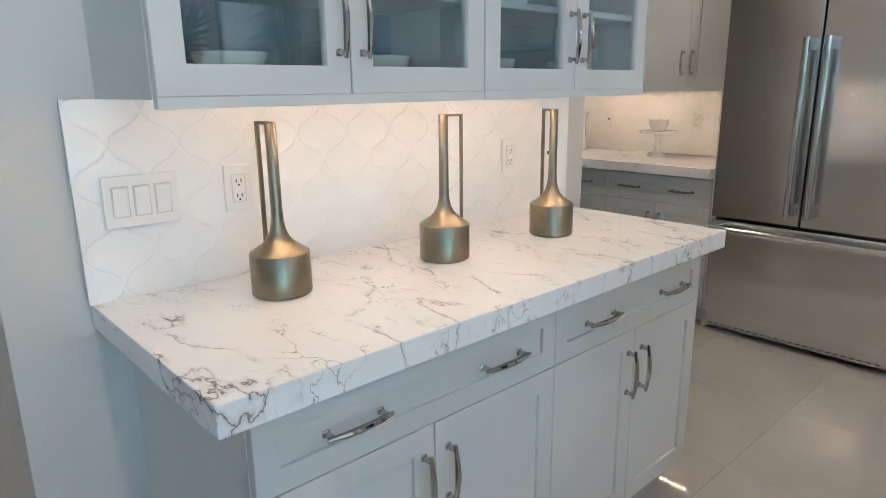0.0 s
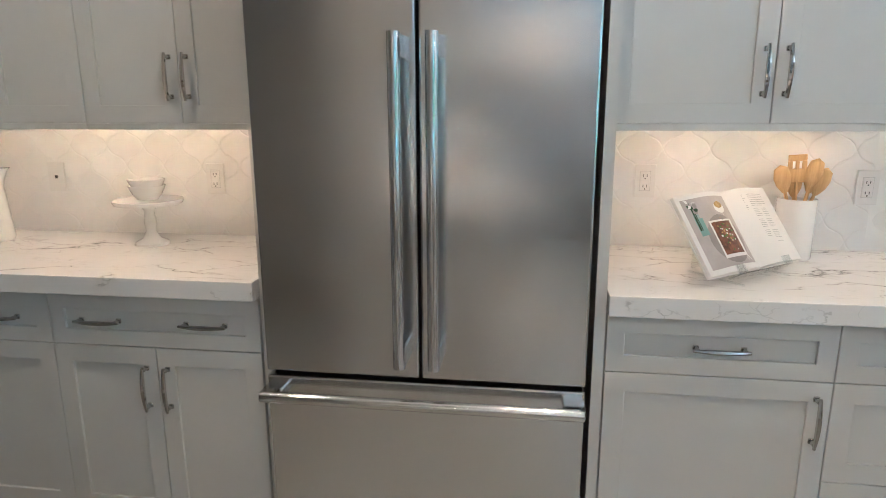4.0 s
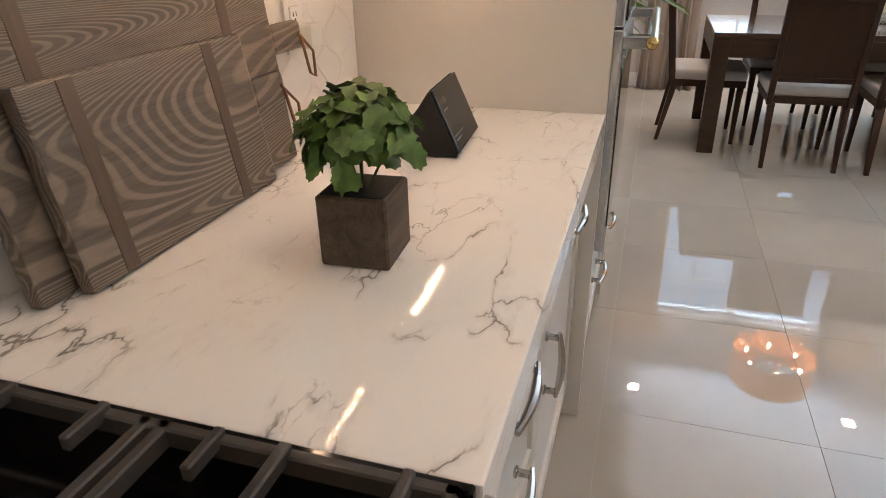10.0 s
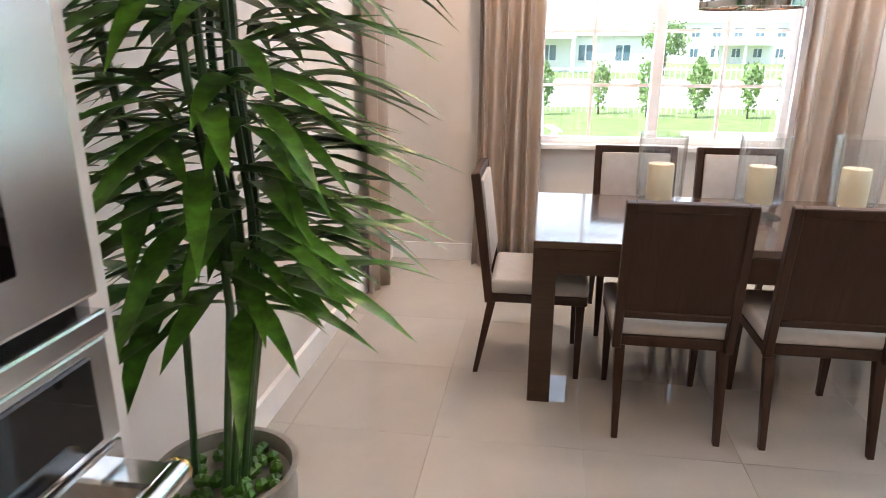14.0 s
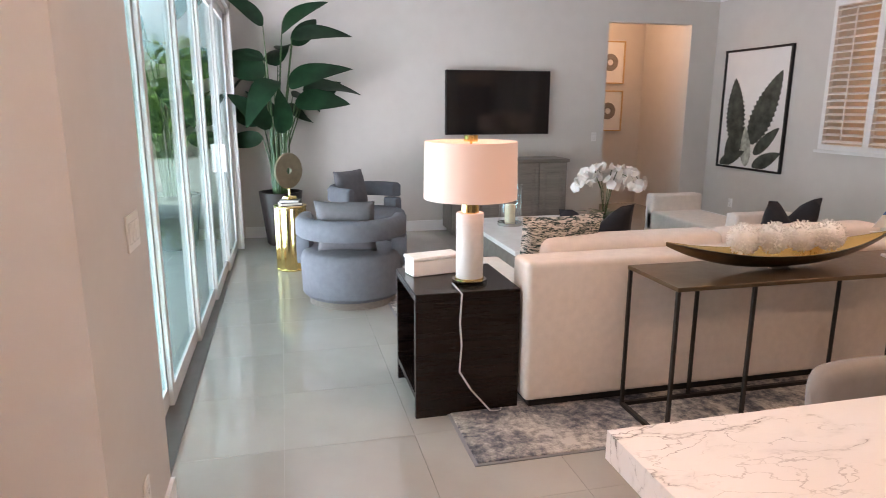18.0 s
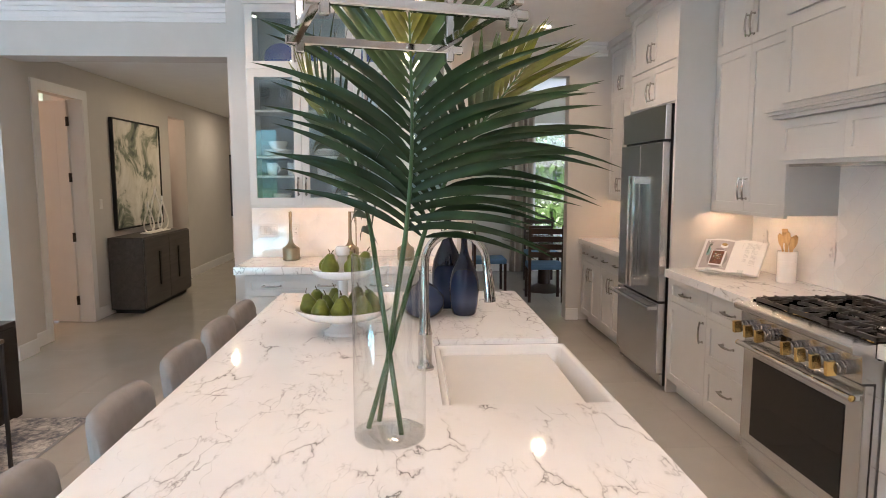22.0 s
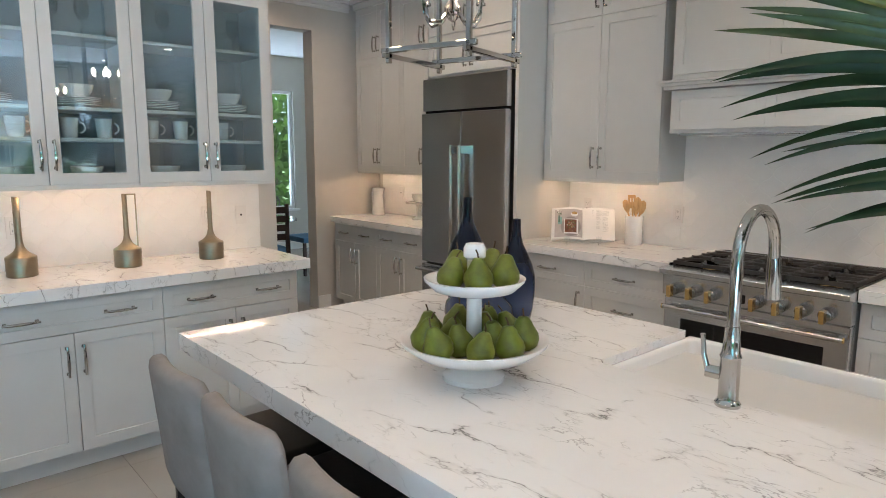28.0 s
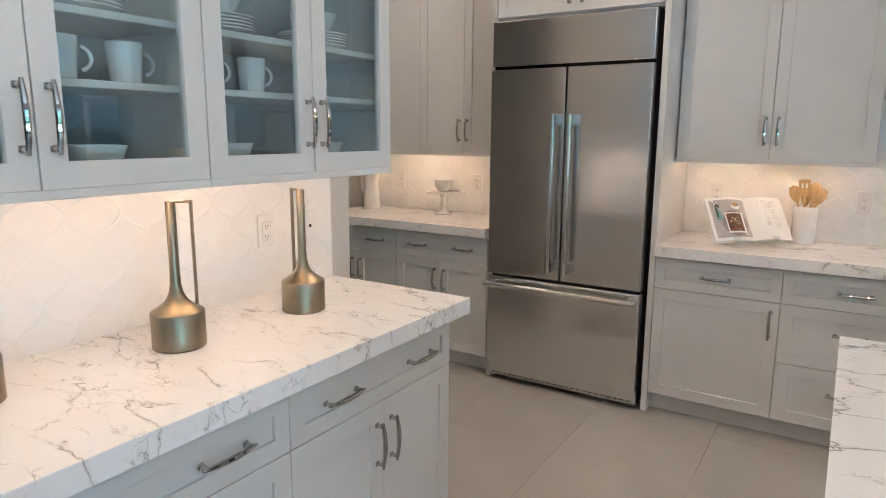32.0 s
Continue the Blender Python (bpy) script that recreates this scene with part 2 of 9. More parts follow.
M = {}
M["board"] = grain_wood("grey_brown_oak_board", (0.062, 0.052, 0.043), (0.25, 0.21, 0.172))
M["wall"] = plain("wall_paint", (0.62, 0.595, 0.56), 0.6, vary=0.02, bumps=0.05, bscale=200)
M["ceil"] = plain("ceiling_paint", (0.82, 0.82, 0.81), 0.7, vary=0.02)
M["trim"] = plain("white_trim_paint", (0.80, 0.80, 0.79), 0.35, vary=0.02)
M["cab"] = plain("grey_cabinet_paint", (0.62, 0.62, 0.605), 0.38, vary=0.02)
# shade and blue reflection behind the glass doors are put into this colour
M["cabin"] = plain("shaded_cabinet_inside", (0.37, 0.41, 0.43), 0.5, vary=0.03)
M["quartz"] = quartz("veined_white_quartz")
M["tile"] = plain("white_glazed_tile", (0.88, 0.875, 0.86), 0.05, vary=0.02, bumps=0.03, bscale=14)
M["grout"] = plain("white_grout", (0.86, 0.855, 0.84), 0.6)
M["floor"] = tiles_floor("polished_porcelain")
M["fgrout"] = plain("floor_grout", (0.44, 0.41, 0.38), 0.8)
M["steel"] = brushed("brushed_stainless", (0.68, 0.69, 0.70), 0.21)
M["steelh"] = brushed("bright_stainless", (0.68, 0.68, 0.68), 0.16)
M["chrome"] = plain("polished_nickel", (0.50, 0.485, 0.46), 0.06, 1.0, 0.03)
M["brass"] = plain("antique_brass", (0.31, 0.262, 0.188), 0.3, 1.0, 0.12, 14)
M["gold"] = plain("polished_brass", (0.86, 0.60, 0.24), 0.14, 1.0, 0.05)
M["black"] = plain("black_enamel", (0.006, 0.006, 0.007), 0.1, vary=0.2, spec=0.3)
M["iron"] = plain("cast_iron", (0.052, 0.048, 0.046), 0.48, 0.0, 0.2, 20, 0.3, 200, spec=0.4)
M["capm"] = plain("burner_cap_enamel", (0.085, 0.076, 0.07), 0.5, 0.0, 0.1, 30)
M["dark"] = plain("dark_gap", (0.008, 0.008, 0.008), 0.6)
M["bglass"] = plain("black_oven_glass", (0.004, 0.004, 0.005), 0.02, vary=0.1)
M["glass"] = glass("clear_glass", (0.96, 0.98, 0.98))
M["cabglass"] = glass("cabinet_glass", (0.84, 0.93, 0.95))
M["vglass"] = glass("thick_clear_glass", (0.975, 0.985, 0.985))
M["sglass"] = glass("tinted_slider_glass", (0.62, 0.88, 0.89))
M["wglass"] = glass("window_glass", (0.90, 0.97, 0.98))
M["pglass"] = glass("tinted_window_glass", (0.70, 0.86, 0.88))
M["fglass"] = glass("solid_clear_glass", (0.99, 0.995, 0.995), edge=0.45)
M["white"] = plain("white_ceramic", (0.82, 0.81, 0.79), 0.12, vary=0.02, coat=0.3)
M["plate"] = plain("white_plastic", (0.80, 0.79, 0.77), 0.3, vary=0.02)
M["plategap"] = plain("shaded_plastic_edge", (0.60, 0.59, 0.58), 0.5, vary=0.02)
M["bluec"] = plain("cobalt_ceramic", (0.02, 0.05, 0.28), 0.08, vary=0.2, coat=0.5)
M["tbltop"] = wood("polished_dark_walnut", (0.048, 0.029, 0.019), (0.095, 0.059, 0.038), 1.0, 1, 0.2)
M["tbltop"].node_tree.nodes["Principled BSDF"].inputs["Coat Weight"].default_value = 0.8
M["tbltop"].node_tree.nodes["Principled BSDF"].inputs["Coat Roughness"].default_value = 0.08
M["tbl"] = wood("dark_walnut", (0.030, 0.017, 0.011), (0.060, 0.034, 0.021), 1.0, 1, 0.35)
M["chw"] = wood("dark_chair_wood", (0.022, 0.010, 0.006), (0.050, 0.023, 0.014), 1.0, 2, 0.45)
M["lwood"] = wood("light_wood", (0.45, 0.28, 0.12), (0.70, 0.48, 0.25), 2.0, 2, 0.55)
M["cream"] = plain("cream_upholstery", (0.72, 0.655, 0.60), 0.9, vary=0.05, scale=20, bumps=0.25, bscale=500)
M["beige"] = plain("taupe_velvet", (0.255, 0.235, 0.225), 0.85, vary=0.12, scale=10, bumps=0.2, bscale=400)
M["greyf"] = plain("grey_blue_fabric", (0.135, 0.15, 0.172), 0.9, vary=0.08, scale=20, bumps=0.25, bscale=450)
M["curt"] = plain("taupe_silk_curtain", (0.36, 0.30, 0.25), 0.38, vary=0.08, scale=5, bumps=0.1, bscale=200)
M["leaf"] = plain("leaf_green", (0.045, 0.13, 0.03), 0.4, vary=0.4, scale=9)
M["leafd"] = plain("palm_green", (0.016, 0.055, 0.02), 0.35, vary=0.45, scale=5)
M["leafl"] = plain("bamboo_green", (0.065, 0.19, 0.022), 0.36, vary=0.65, scale=7)
M["espresso"] = wood("espresso_wood", (0.008, 0.005, 0.0045), (0.016, 0.010, 0.008), 1.2, 0, 0.25)
M["bronze"] = plain("dark_bronze", (0.022, 0.019, 0.017), 0.5, 0.3, 0.1)
M["greyw"] = wood("grey_limed_wood", (0.17, 0.15, 0.13), (0.28, 0.25, 0.22), 1.0, 0, 0.5)
M["conw"] = wood("charcoal_wood", (0.055, 0.048, 0.044), (0.10, 0.088, 0.08), 1.0, 0, 0.5)
def ombre_glass(name):
    """Navy glass that clears to a dusty blue towards its foot."""
    m, nt, p = nodes_of(name)
    sx = nt.nodes.new("ShaderNodeSeparateXYZ")
    nt.links.new(coords(nt), sx.inputs[0])
    nt.links.new(ramp(nt, sx.outputs[2], [(0.0, (0.016, 0.027, 0.07)), (0.07, (0.05, 0.072, 0.135)), (0.15, (0.014, 0.024, 0.065)), (0.24, (0.0015, 0.003, 0.012))]), p.inputs["Base Color"])
    p.inputs["Roughness"].default_value = 0.04
    p.inputs["Specular IOR Level"].default_value = 0.4
    return m


M["navy"] = ombre_glass("navy_ombre_glass")
M["charcoal"] = plain("charcoal_fabric", (0.018, 0.018, 0.019), 0.85, vary=0.15, scale=60, bumps=0.3, bscale=700)
M["seatb"] = plain("dark_brown_leather", (0.030, 0.022, 0.017), 0.5, vary=0.15, scale=20)
M["pear"] = plain("green_pear_skin", (0.125, 0.150, 0.012), 0.42, vary=0.35, scale=22, bumps=0.05)
M["tv"] = plain("tv_screen", (0.006, 0.006, 0.007), 0.08)
M["paper"] = plain("white_paper", (0.80, 0.79, 0.77), 0.6, vary=0.02)
M["shade"] = glow("white_lamp_shade", (0.80, 0.60, 0.51), 0.07)
M["oshade"] = glow("warm_drum_shade", (1.0, 0.48, 0.22), 0.22)
M["bulb"] = glow("candle_bulb", (1.0, 0.78, 0.5), 22)
M["down"] = glow("downlight_glow", (1.0, 0.88, 0.72), 16)
M["strip"] = glow("led_strip", (1.0, 0.62, 0.34), 175)


# ---- mesh helpers ----
def part(name, bm, mat, parent=None, label="", smooth=False):
    me = bpy.data.meshes.new(name)
    if smooth:
        for f in bm.faces:
            f.smooth = True
    bm.to_mesh(me)
    bm.free()
    if smooth:
        me.set_sharp_from_angle(angle=radians(38))
    mats = mat if isinstance(mat, (list, tuple)) else [mat]
    for mm in mats:
        me.materials.append(M[mm])
    ob = new(name, me)
    if parent is not None:
        ob.parent = parent
    if label:
        ob["label"] = label
    return ob


def thing(name, m, label, category, group="", kind=""):
    ob = new(name)
    ob.empty_display_size = 0.1
    ob.matrix_world = m
    return tagged(ob, label, category, group, kind)


def box(bm, x0, x1, y0, y1, z0, z1, bev=0.0, seg=1, mi=0, m=None):
    t = bmesh.new()
    bmesh.ops.create_cube(t, size=1)
    for v in t.verts:
        v.co = Vector(((x0 + x1) / 2 + v.co.x * (x1 - x0), (y0 + y1) / 2 + v.co.y * (y1 - y0), (z0 + z1) / 2 + v.co.z * (z1 - z0)))
    if bev:
        bmesh.ops.bevel(t, geom=t.edges[:], offset=bev, segments=seg, affect="EDGES", profile=0.6)
    return blend(bm, t, mi, m)


def blend(bm, t, mi=0, m=None):
    if m is not None:
        t.transform(m)
    vs = [bm.verts.new(v.co) for v in t.verts]
    t.verts.index_update()
    out = []
    for f in t.faces:
        g = bm.faces.new([vs[v.index] for v in f.verts])
        g.material_index = mi
        g.smooth = f.smooth
        out.append(g)
    t.free()
    return out


def bx(x0, x1, y0, y1, z0, z1, bev=0.0, seg=1, m=None):
    bm = bmesh.new()
    box(bm, x0, x1, y0, y1, z0, z1, bev, seg, 0, m)
    return bm


def lathe(bm, prof, n=24, mi=0, m=None, cap=True):
    t = bmesh.new()
    rings = []
    for r, z in prof:
        if r < 1e-5:
            rings.append([t.verts.new((0, 0, z))])
        else:
            rings.append([t.verts.new((r * math.cos(2 * math.pi * i / n), r * math.sin(2 * math.pi * i / n), z)) for i in range(n)])
    for a, b in zip(rings, rings[1:]):
        for i in range(n):
            j = (i + 1) % n
            vs = [a[i % len(a)], a[j % len(a)], b[j % len(b)], b[i % len(b)]]
            vs = [v for k, v in enumerate(vs) if v not in vs[:k]]
            if len(vs) > 2:
                t.faces.new(vs).smooth = True
    if cap:
        for ring in (rings[0], rings[-1]):
            if len(ring) > 2:
                t.faces.new(ring)
    bmesh.ops.recalc_face_normals(t, faces=t.faces[:])
    return blend(bm, t, mi, m)


def tube(bm, pts, r, n=8, mi=0, m=None, closed=False):
    pts = [Vector(p) for p in pts]
    t = bmesh.new()
    rings = []
    prev = None
    L = len(pts)
    for i, p in enumerate(pts):
        a = pts[(i - 1) % L] if (i > 0 or closed) else p
        b = pts[(i + 1) % L] if (i < L - 1 or closed) else p
        d = (b - a).normalized()
        if prev is None:
            u = d.orthogonal().normalized()
        else:
            u = (prev - d * prev.dot(d)).normalized()
        prev = u
        w = d.cross(u)
        rr = r[i] if isinstance(r, (list, tuple)) else r
        rings.append([t.verts.new(p + (u * math.cos(2 * math.pi * k / n) + w * math.sin(2 * math.pi * k / n)) * rr) for k in range(n)])
    pairs = list(zip(rings, rings[1:])) + ([(rings[-1], rings[0])] if closed else [])
    for a, b in pairs:
        for k in range(n):
            t.faces.new((a[k], a[(k + 1) % n], b[(k + 1) % n], b[k])).smooth = True
    if not closed:
        t.faces.new(rings[0][::-1])
        t.faces.new(rings[-1])
    return blend(bm, t, mi, m)


def arc(c, r, a0, a1, n, axes=((1, 0, 0), (0, 0, 1))):
    u, w = Vector(axes[0]), Vector(axes[1])
    return [Vector(c) + u * r * math.cos(a0 + (a1 - a0) * i / n) + w * r * math.sin(a0 + (a1 - a0) * i / n) for i in range(n + 1)]


def structure(name, bm, mat, label, category):
    return tagged(part(name, bm, mat), label, category, "", "structure")


def walls(bm, axis, at, thick, a0, a1, z0, z1, holes=()):
    """A wall slab normal to axis from at to at+thick, spanning a0..a1, with rectangular holes (b0, b1, h0, h1)."""
    cuts = sorted({a0, a1, *[h[0] for h in holes], *[h[1] for h in holes]})
    lo, hi = min(at, at + thick), max(at, at + thick)
    for c0, c1 in zip(cuts, cuts[1:]):
        zs = [(z0, z1)]
        for b0, b1, h0, h1 in holes:
            if b0 <= c0 and c1 <= b1:
                zs = [s for s0, s1 in zs for s in ((s0, min(s1, h0)), (max(s0, h1), s1)) if s[1] - s[0] > 1e-4]
        for s0, s1 in zs:
            if axis == "x":
                box(bm, lo, hi, c0, c1, s0, s1)
            else:
                box(bm, c0, c1, lo, hi, s0, s1)


# ---- plan ----
CH = 0.93          # worktop height
CEIL = 3.02
XD = 7.0           # dining end wall
YD = -3.87         # dining pool-side wall
XS = 3.85          # sliding door wall
YT = -10.04          # television wall
XL = -2.32         # living side wall
XH = -2.12         # wall behind the hutch
YH = -6.03         # hall wall


def build_structure():
    b = bmesh.new()
    box(b, -10, XD + 0.2, YT - 2.2, 2.4, -0.1, -0.006)
    structure("floor", b, "fgrout", "polished beige porcelain floor tiles with thin joints", "floor")
    b = bmesh.new()
    box(b, -10, XD + 0.2, YT - 2.2, 2.4, CEIL, CEIL + 0.1)
    structure("ceiling", b, "ceil", "flat white painted ceiling", "ceiling")
    b = bmesh.new()
    walls(b, "y", 0.008, 0.16, -3.84, XD + 0.2, 0, CEIL)
    structure("wall_range", b, "wall", "beige painted wall behind the range run", "wall")
    b = bmesh.new()
    walls(b, "x", XD, 0.2, YD - 0.2, 0.008, 0, CEIL, [(-2.735, -1.0, 0.90, 2.41)])
    structure("wall_dining_end", b, "wall", "beige dining room wall with a double window", "wall")
    b = bmesh.new()
    walls(b, "y", YD, -0.2, XS, XD, 0, CEIL, [(4.62, 6.36, 0.88, 2.5)])
    box(b, XS, XS + 0.25, -4.64, YD - 0.2, 0, CEIL)
    structure("wall_dining_pool", b, "wall", "beige dining wall with a window to the pool", "wall")
    b = bmesh.new()
    walls(b, "x", XS + 0.02, 0.2, YT, -4.64, 0, CEIL, [(-9.42, -4.64, 0, 2.5)])
    structure("wall_slider", b, "wall", "wall over tall sliding glass doors", "wall")
    b = bmesh.new()
    walls(b, "y", YT, -0.15, XL - 0.3, XS + 0.22, 0, CEIL, [(-1.93, -0.735, 0, 2.6)])
    structure("wall_television", b, "wall", "beige wall behind the television with a doorway", "wall")
    b = bmesh.new()
    walls(b, "x", XL, -0.3, YT, -5.93, 0, CEIL, [(-8.04, -6.95, 1.15, 2.57)])
    walls(b, "x", XL, -0.3, -5.93, -3.98, 2.61, CEIL)
    structure("wall_living_side", b, "wall", "pale grey living room wall with an opening to the hall", "wall")
    b = bmesh.new()
    walls(b, "x", XH, -0.2, -3.86, -1.97, 0, CEIL)
    box(b, XH - 0.2, XH, -3.98, -3.86, 0, CEIL)
    structure("wall_hutch", b, "wall", "painted wall carrying the glass hutch", "wall")
    b = bmesh.new()
    walls(b, "x", -3.68, -0.16, -3.86, 0.17, 0, CEIL, [(-2.4, -0.76, 0, 2.68)])
    structure("wall_breakfast", b, "wall", "grey wall with an opening to the breakfast room", "wall")
    b = bmesh.new()
    walls(b, "x", -7.5, -0.2, -3.86, 2.2, 0, CEIL, [(-0.4, 1.1, 0.66, 2.5)])
    walls(b, "y", 2.2, 0.15, -7.7, -3.83, 0, CEIL)
    structure("wall_breakfast_far", b, "wall", "far breakfast room walls with a window", "wall")
    b = bmesh.new()
    walls(b, "y", YH, -0.15, -9.8, XL - 0.3, 0, CEIL, [(-3.9, -3.05, 0, 2.44), (-7.1, -6.4, 0, 2.5)])
    walls(b, "x", -9.6, -0.15, YH - 2, -3.86, 0, CEIL)
    walls(b, "y", -3.98, 0.12, -9.6, XH - 0.2, 0, CEIL)
    walls(b, "y", YH - 1.2, -0.12, -7.6, -5.6, 0, CEIL)
    walls(b, "x", -7.5, -0.1, YH - 1.2, YH - 0.15, 0, CEIL)
    walls(b, "x", -5.7, 0.1, YH - 1.2, YH - 0.15, 0, CEIL)
    structure("wall_hall", b, "wall", "beige hall walls with a panelled door", "wall")
    b = bmesh.new()
    box(b, -9.6, XL - 0.3, YH, -3.98, 2.76, 2.84)
    structure("ceiling_hall", b, "ceil", "lowered white hall ceiling", "ceiling")
    # rooms behind the doorway and the shutters
    b = bmesh.new()
    walls(b, "y", YT - 1.6, -0.12, XL - 0.6, 0.6, 0, CEIL)
    walls(b, "x", -0.45, 0.12, YT - 1.6, YT - 0.15, 0, CEIL)
    walls(b, "x", -2.2, -0.12, YT - 1.6, YT - 0.15, 0, CEIL)
    structure("wall_passage", b, "wall", "warm lit passage walls behind the doorway", "wall")
    b = bmesh.new()
    walls(b, "x", -5.4, -0.12, YT, YH - 1.33, 0, CEIL)
    walls(b, "y", YT + 0.12, -0.12, -5.4, XL - 0.302, 0, CEIL)
    structure("wall_study", b, "wall", "study walls behind the shutters", "wall")


def shaker(bm, x0, x1, z0, z1, y, rail=0.057, th=0.02, depth=0.009, glassy=False):
    """Shaker front facing -y with its face at y - th, as one closed shell."""
    r = rail if glassy else min(rail, (z1 - z0) * 0.3)
    def ring(g, yy):
        return [bm.verts.new((a, yy, b)) for a, b in ((x0 + g, z0 + g), (x1 - g, z0 + g), (x1 - g, z1 - g), (x0 + g, z1 - g))]
    rings = [ring(0, y), ring(0, y - th + 0.0015), ring(0.0015, y - th), ring(r - 0.001, y - th), ring(r, y - th + 0.001)]
    rings.append(ring(r, y) if glassy else ring(r, y - th + depth))
    for a, b in zip(rings, rings[1:]):
        for k in range(4):
            bm.faces.new((a[k], a[(k + 1) % 4], b[(k + 1) % 4], b[k]))
    if glassy:
        for k in range(4):
            bm.faces.new((rings[-1][k], rings[-1][(k + 1) % 4], rings[0][(k + 1) % 4], rings[0][k]))
    else:
        bm.faces.new(rings[-1]); bm.faces.new(rings[0][::-1])


HANDLE = None


def handle_mesh():
    """Polished pull with two stepped feet and a slightly bowed bar, along x, standing out to -y."""
    global HANDLE
    if HANDLE is None:
        bm = bmesh.new()
        L = 0.062
        for s in (-1, 1):
            box(bm, s * L - 0.008, s * L + 0.008, -0.006, 0, -0.008, 0.008, 0.002)
            box(bm, s * L - 0.005, s * L + 0.005, -0.026, -0.004, -0.0055, 0.0055, 0.0015)
        pts = [(-L - 0.012 + (2 * L + 0.024) * i / 12, -0.026 - 0.008 * math.sin(math.pi * i / 12), 0) for i in range(13)]
        tube(bm, pts, [0.0045 + 0.003 * math.sin(math.pi * i / 12) for i in range(13)], 8)
        HANDLE = part("handle", bm, "chrome", None, "", True)
        mesh = HANDLE.data
        bpy.data.objects.remove(HANDLE)
        HANDLE = mesh
    return HANDLE


def put_handle(parent, x, y, z, vertical=False):
    h = new("handle", handle_mesh())
    h.parent = parent
    h.matrix_local = pose(x, y, z, 0, 90 if vertical else 0, 0)
    h["label"] = "polished nickel pull"
    return h


def cabinet(name, m, w, d, z0, z1, fronts, label, category="cabinet", group="", toe=0.0, cat="cab", th=0.022):
    """fronts: (kind, x0, x1, z0, z1, handles) with kind door, drawer, glass or panel; handles: (x, z, vertical)."""
    c = thing(name, m, label, category, group)
    bm = bmesh.new()
    rail = name in ("wall_cabinet", "glass_cabinet")
    hollow = any(f[0] == "glass" for f in fronts)
    yb = -d + th
    if hollow:
        t = 0.02
        bm.free()
        for x in (0, w - t):
            part("side_panel", bx(x, x + t, yb, 0, z0, z1), cat, c)
        part("bottom_panel", bx(t, w - t, yb, -0.0125, z0, z0 + t), cat, c)
        part("top_panel", bx(t, w - t, yb, -0.0125, z1 - t, z1), cat, c)
        # back toned darker than the sides, as shaded behind glass
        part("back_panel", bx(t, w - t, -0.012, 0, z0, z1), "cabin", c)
    else:
        box(bm, 0, w, yb, 0, z0 + toe, z1)
        part("body", bm, cat, c)
        if toe:
            part("toe_kick", bx(0, w, yb + 0.06, 0, z0, z0 + toe - 0.0005), cat, c)
    for kind, x0, x1, a, b, hs in fronts:
        g = 0.0015
        bm = bmesh.new()
        shaker(bm, x0 + g, x1 - g, a + g, b - g, yb, glassy=kind == "glass", th=th)
        f = part({"glass": "glass_door", "door": "door", "drawer": "drawer_front", "panel": "panel"}[kind], bm, cat, c)
        if kind == "glass":
            pane = part("pane", bx(x0 + 0.05, x1 - 0.05, yb - 0.012, yb - 0.008, a + 0.05, b - 0.05), "cabglass", f, "clear glass pane")
            pane.visible_shadow = False
        for hx, hz, vert in hs:
            put_handle(f, hx, yb - th, hz, vert)
    if rail:
        part("light_rail", bx(0.001, w - 0.001, -d - 0.001, -d + 0.0215, z0 - 0.017, z0 + 0.004, 0.001), cat, c)
    return c


def slab(name, x0, x1, y0, y1, label, z1=CH, th=0.058):
    bm = bx(x0, x1, y0, y1, z1 - th, z1, 0.003, 2)
    return tagged(part(name, bm, "quartz"), label, "worktop")


ROT_H = 90    # local -y faces +x


def unit_base(w, style):
    """Front lists of a base cabinet of width w."""
    zt, zb, zm = CH - 0.066, 0.11, CH - 0.066 - 0.165
    f = []
    if style == "door1L" or style == "door1R":
        f.append(("drawer", 0, w, zm, zt, [(w / 2, (zm + zt) / 2, False)]))
        hx = w - 0.04 if style == "door1R" else 0.04
        f.append(("door", 0, w, zb, zm, [(hx, zm - 0.11, True)]))
    elif style == "draw3":
        zc = zb + (zm - zb) / 2
        for a, b in ((zm, zt), (zc, zm), (zb, zc)):
            f.append(("drawer", 0, w, a, b, [(w / 2, (a + b) / 2 + (0.03 if b < zt else 0), False)]))
    elif style == "two":
        f.append(("drawer", 0, w, zm, zt, [(w * 0.25, (zm + zt) / 2, False), (w * 0.75, (zm + zt) / 2, False)]))
        f.append(("door", 0, w / 2, zb, zm, [(w / 2 - 0.035, zm - 0.13, True)]))
        f.append(("door", w / 2, w, zb, zm, [(w / 2 + 0.035, zm - 0.13, True)]))
    return f


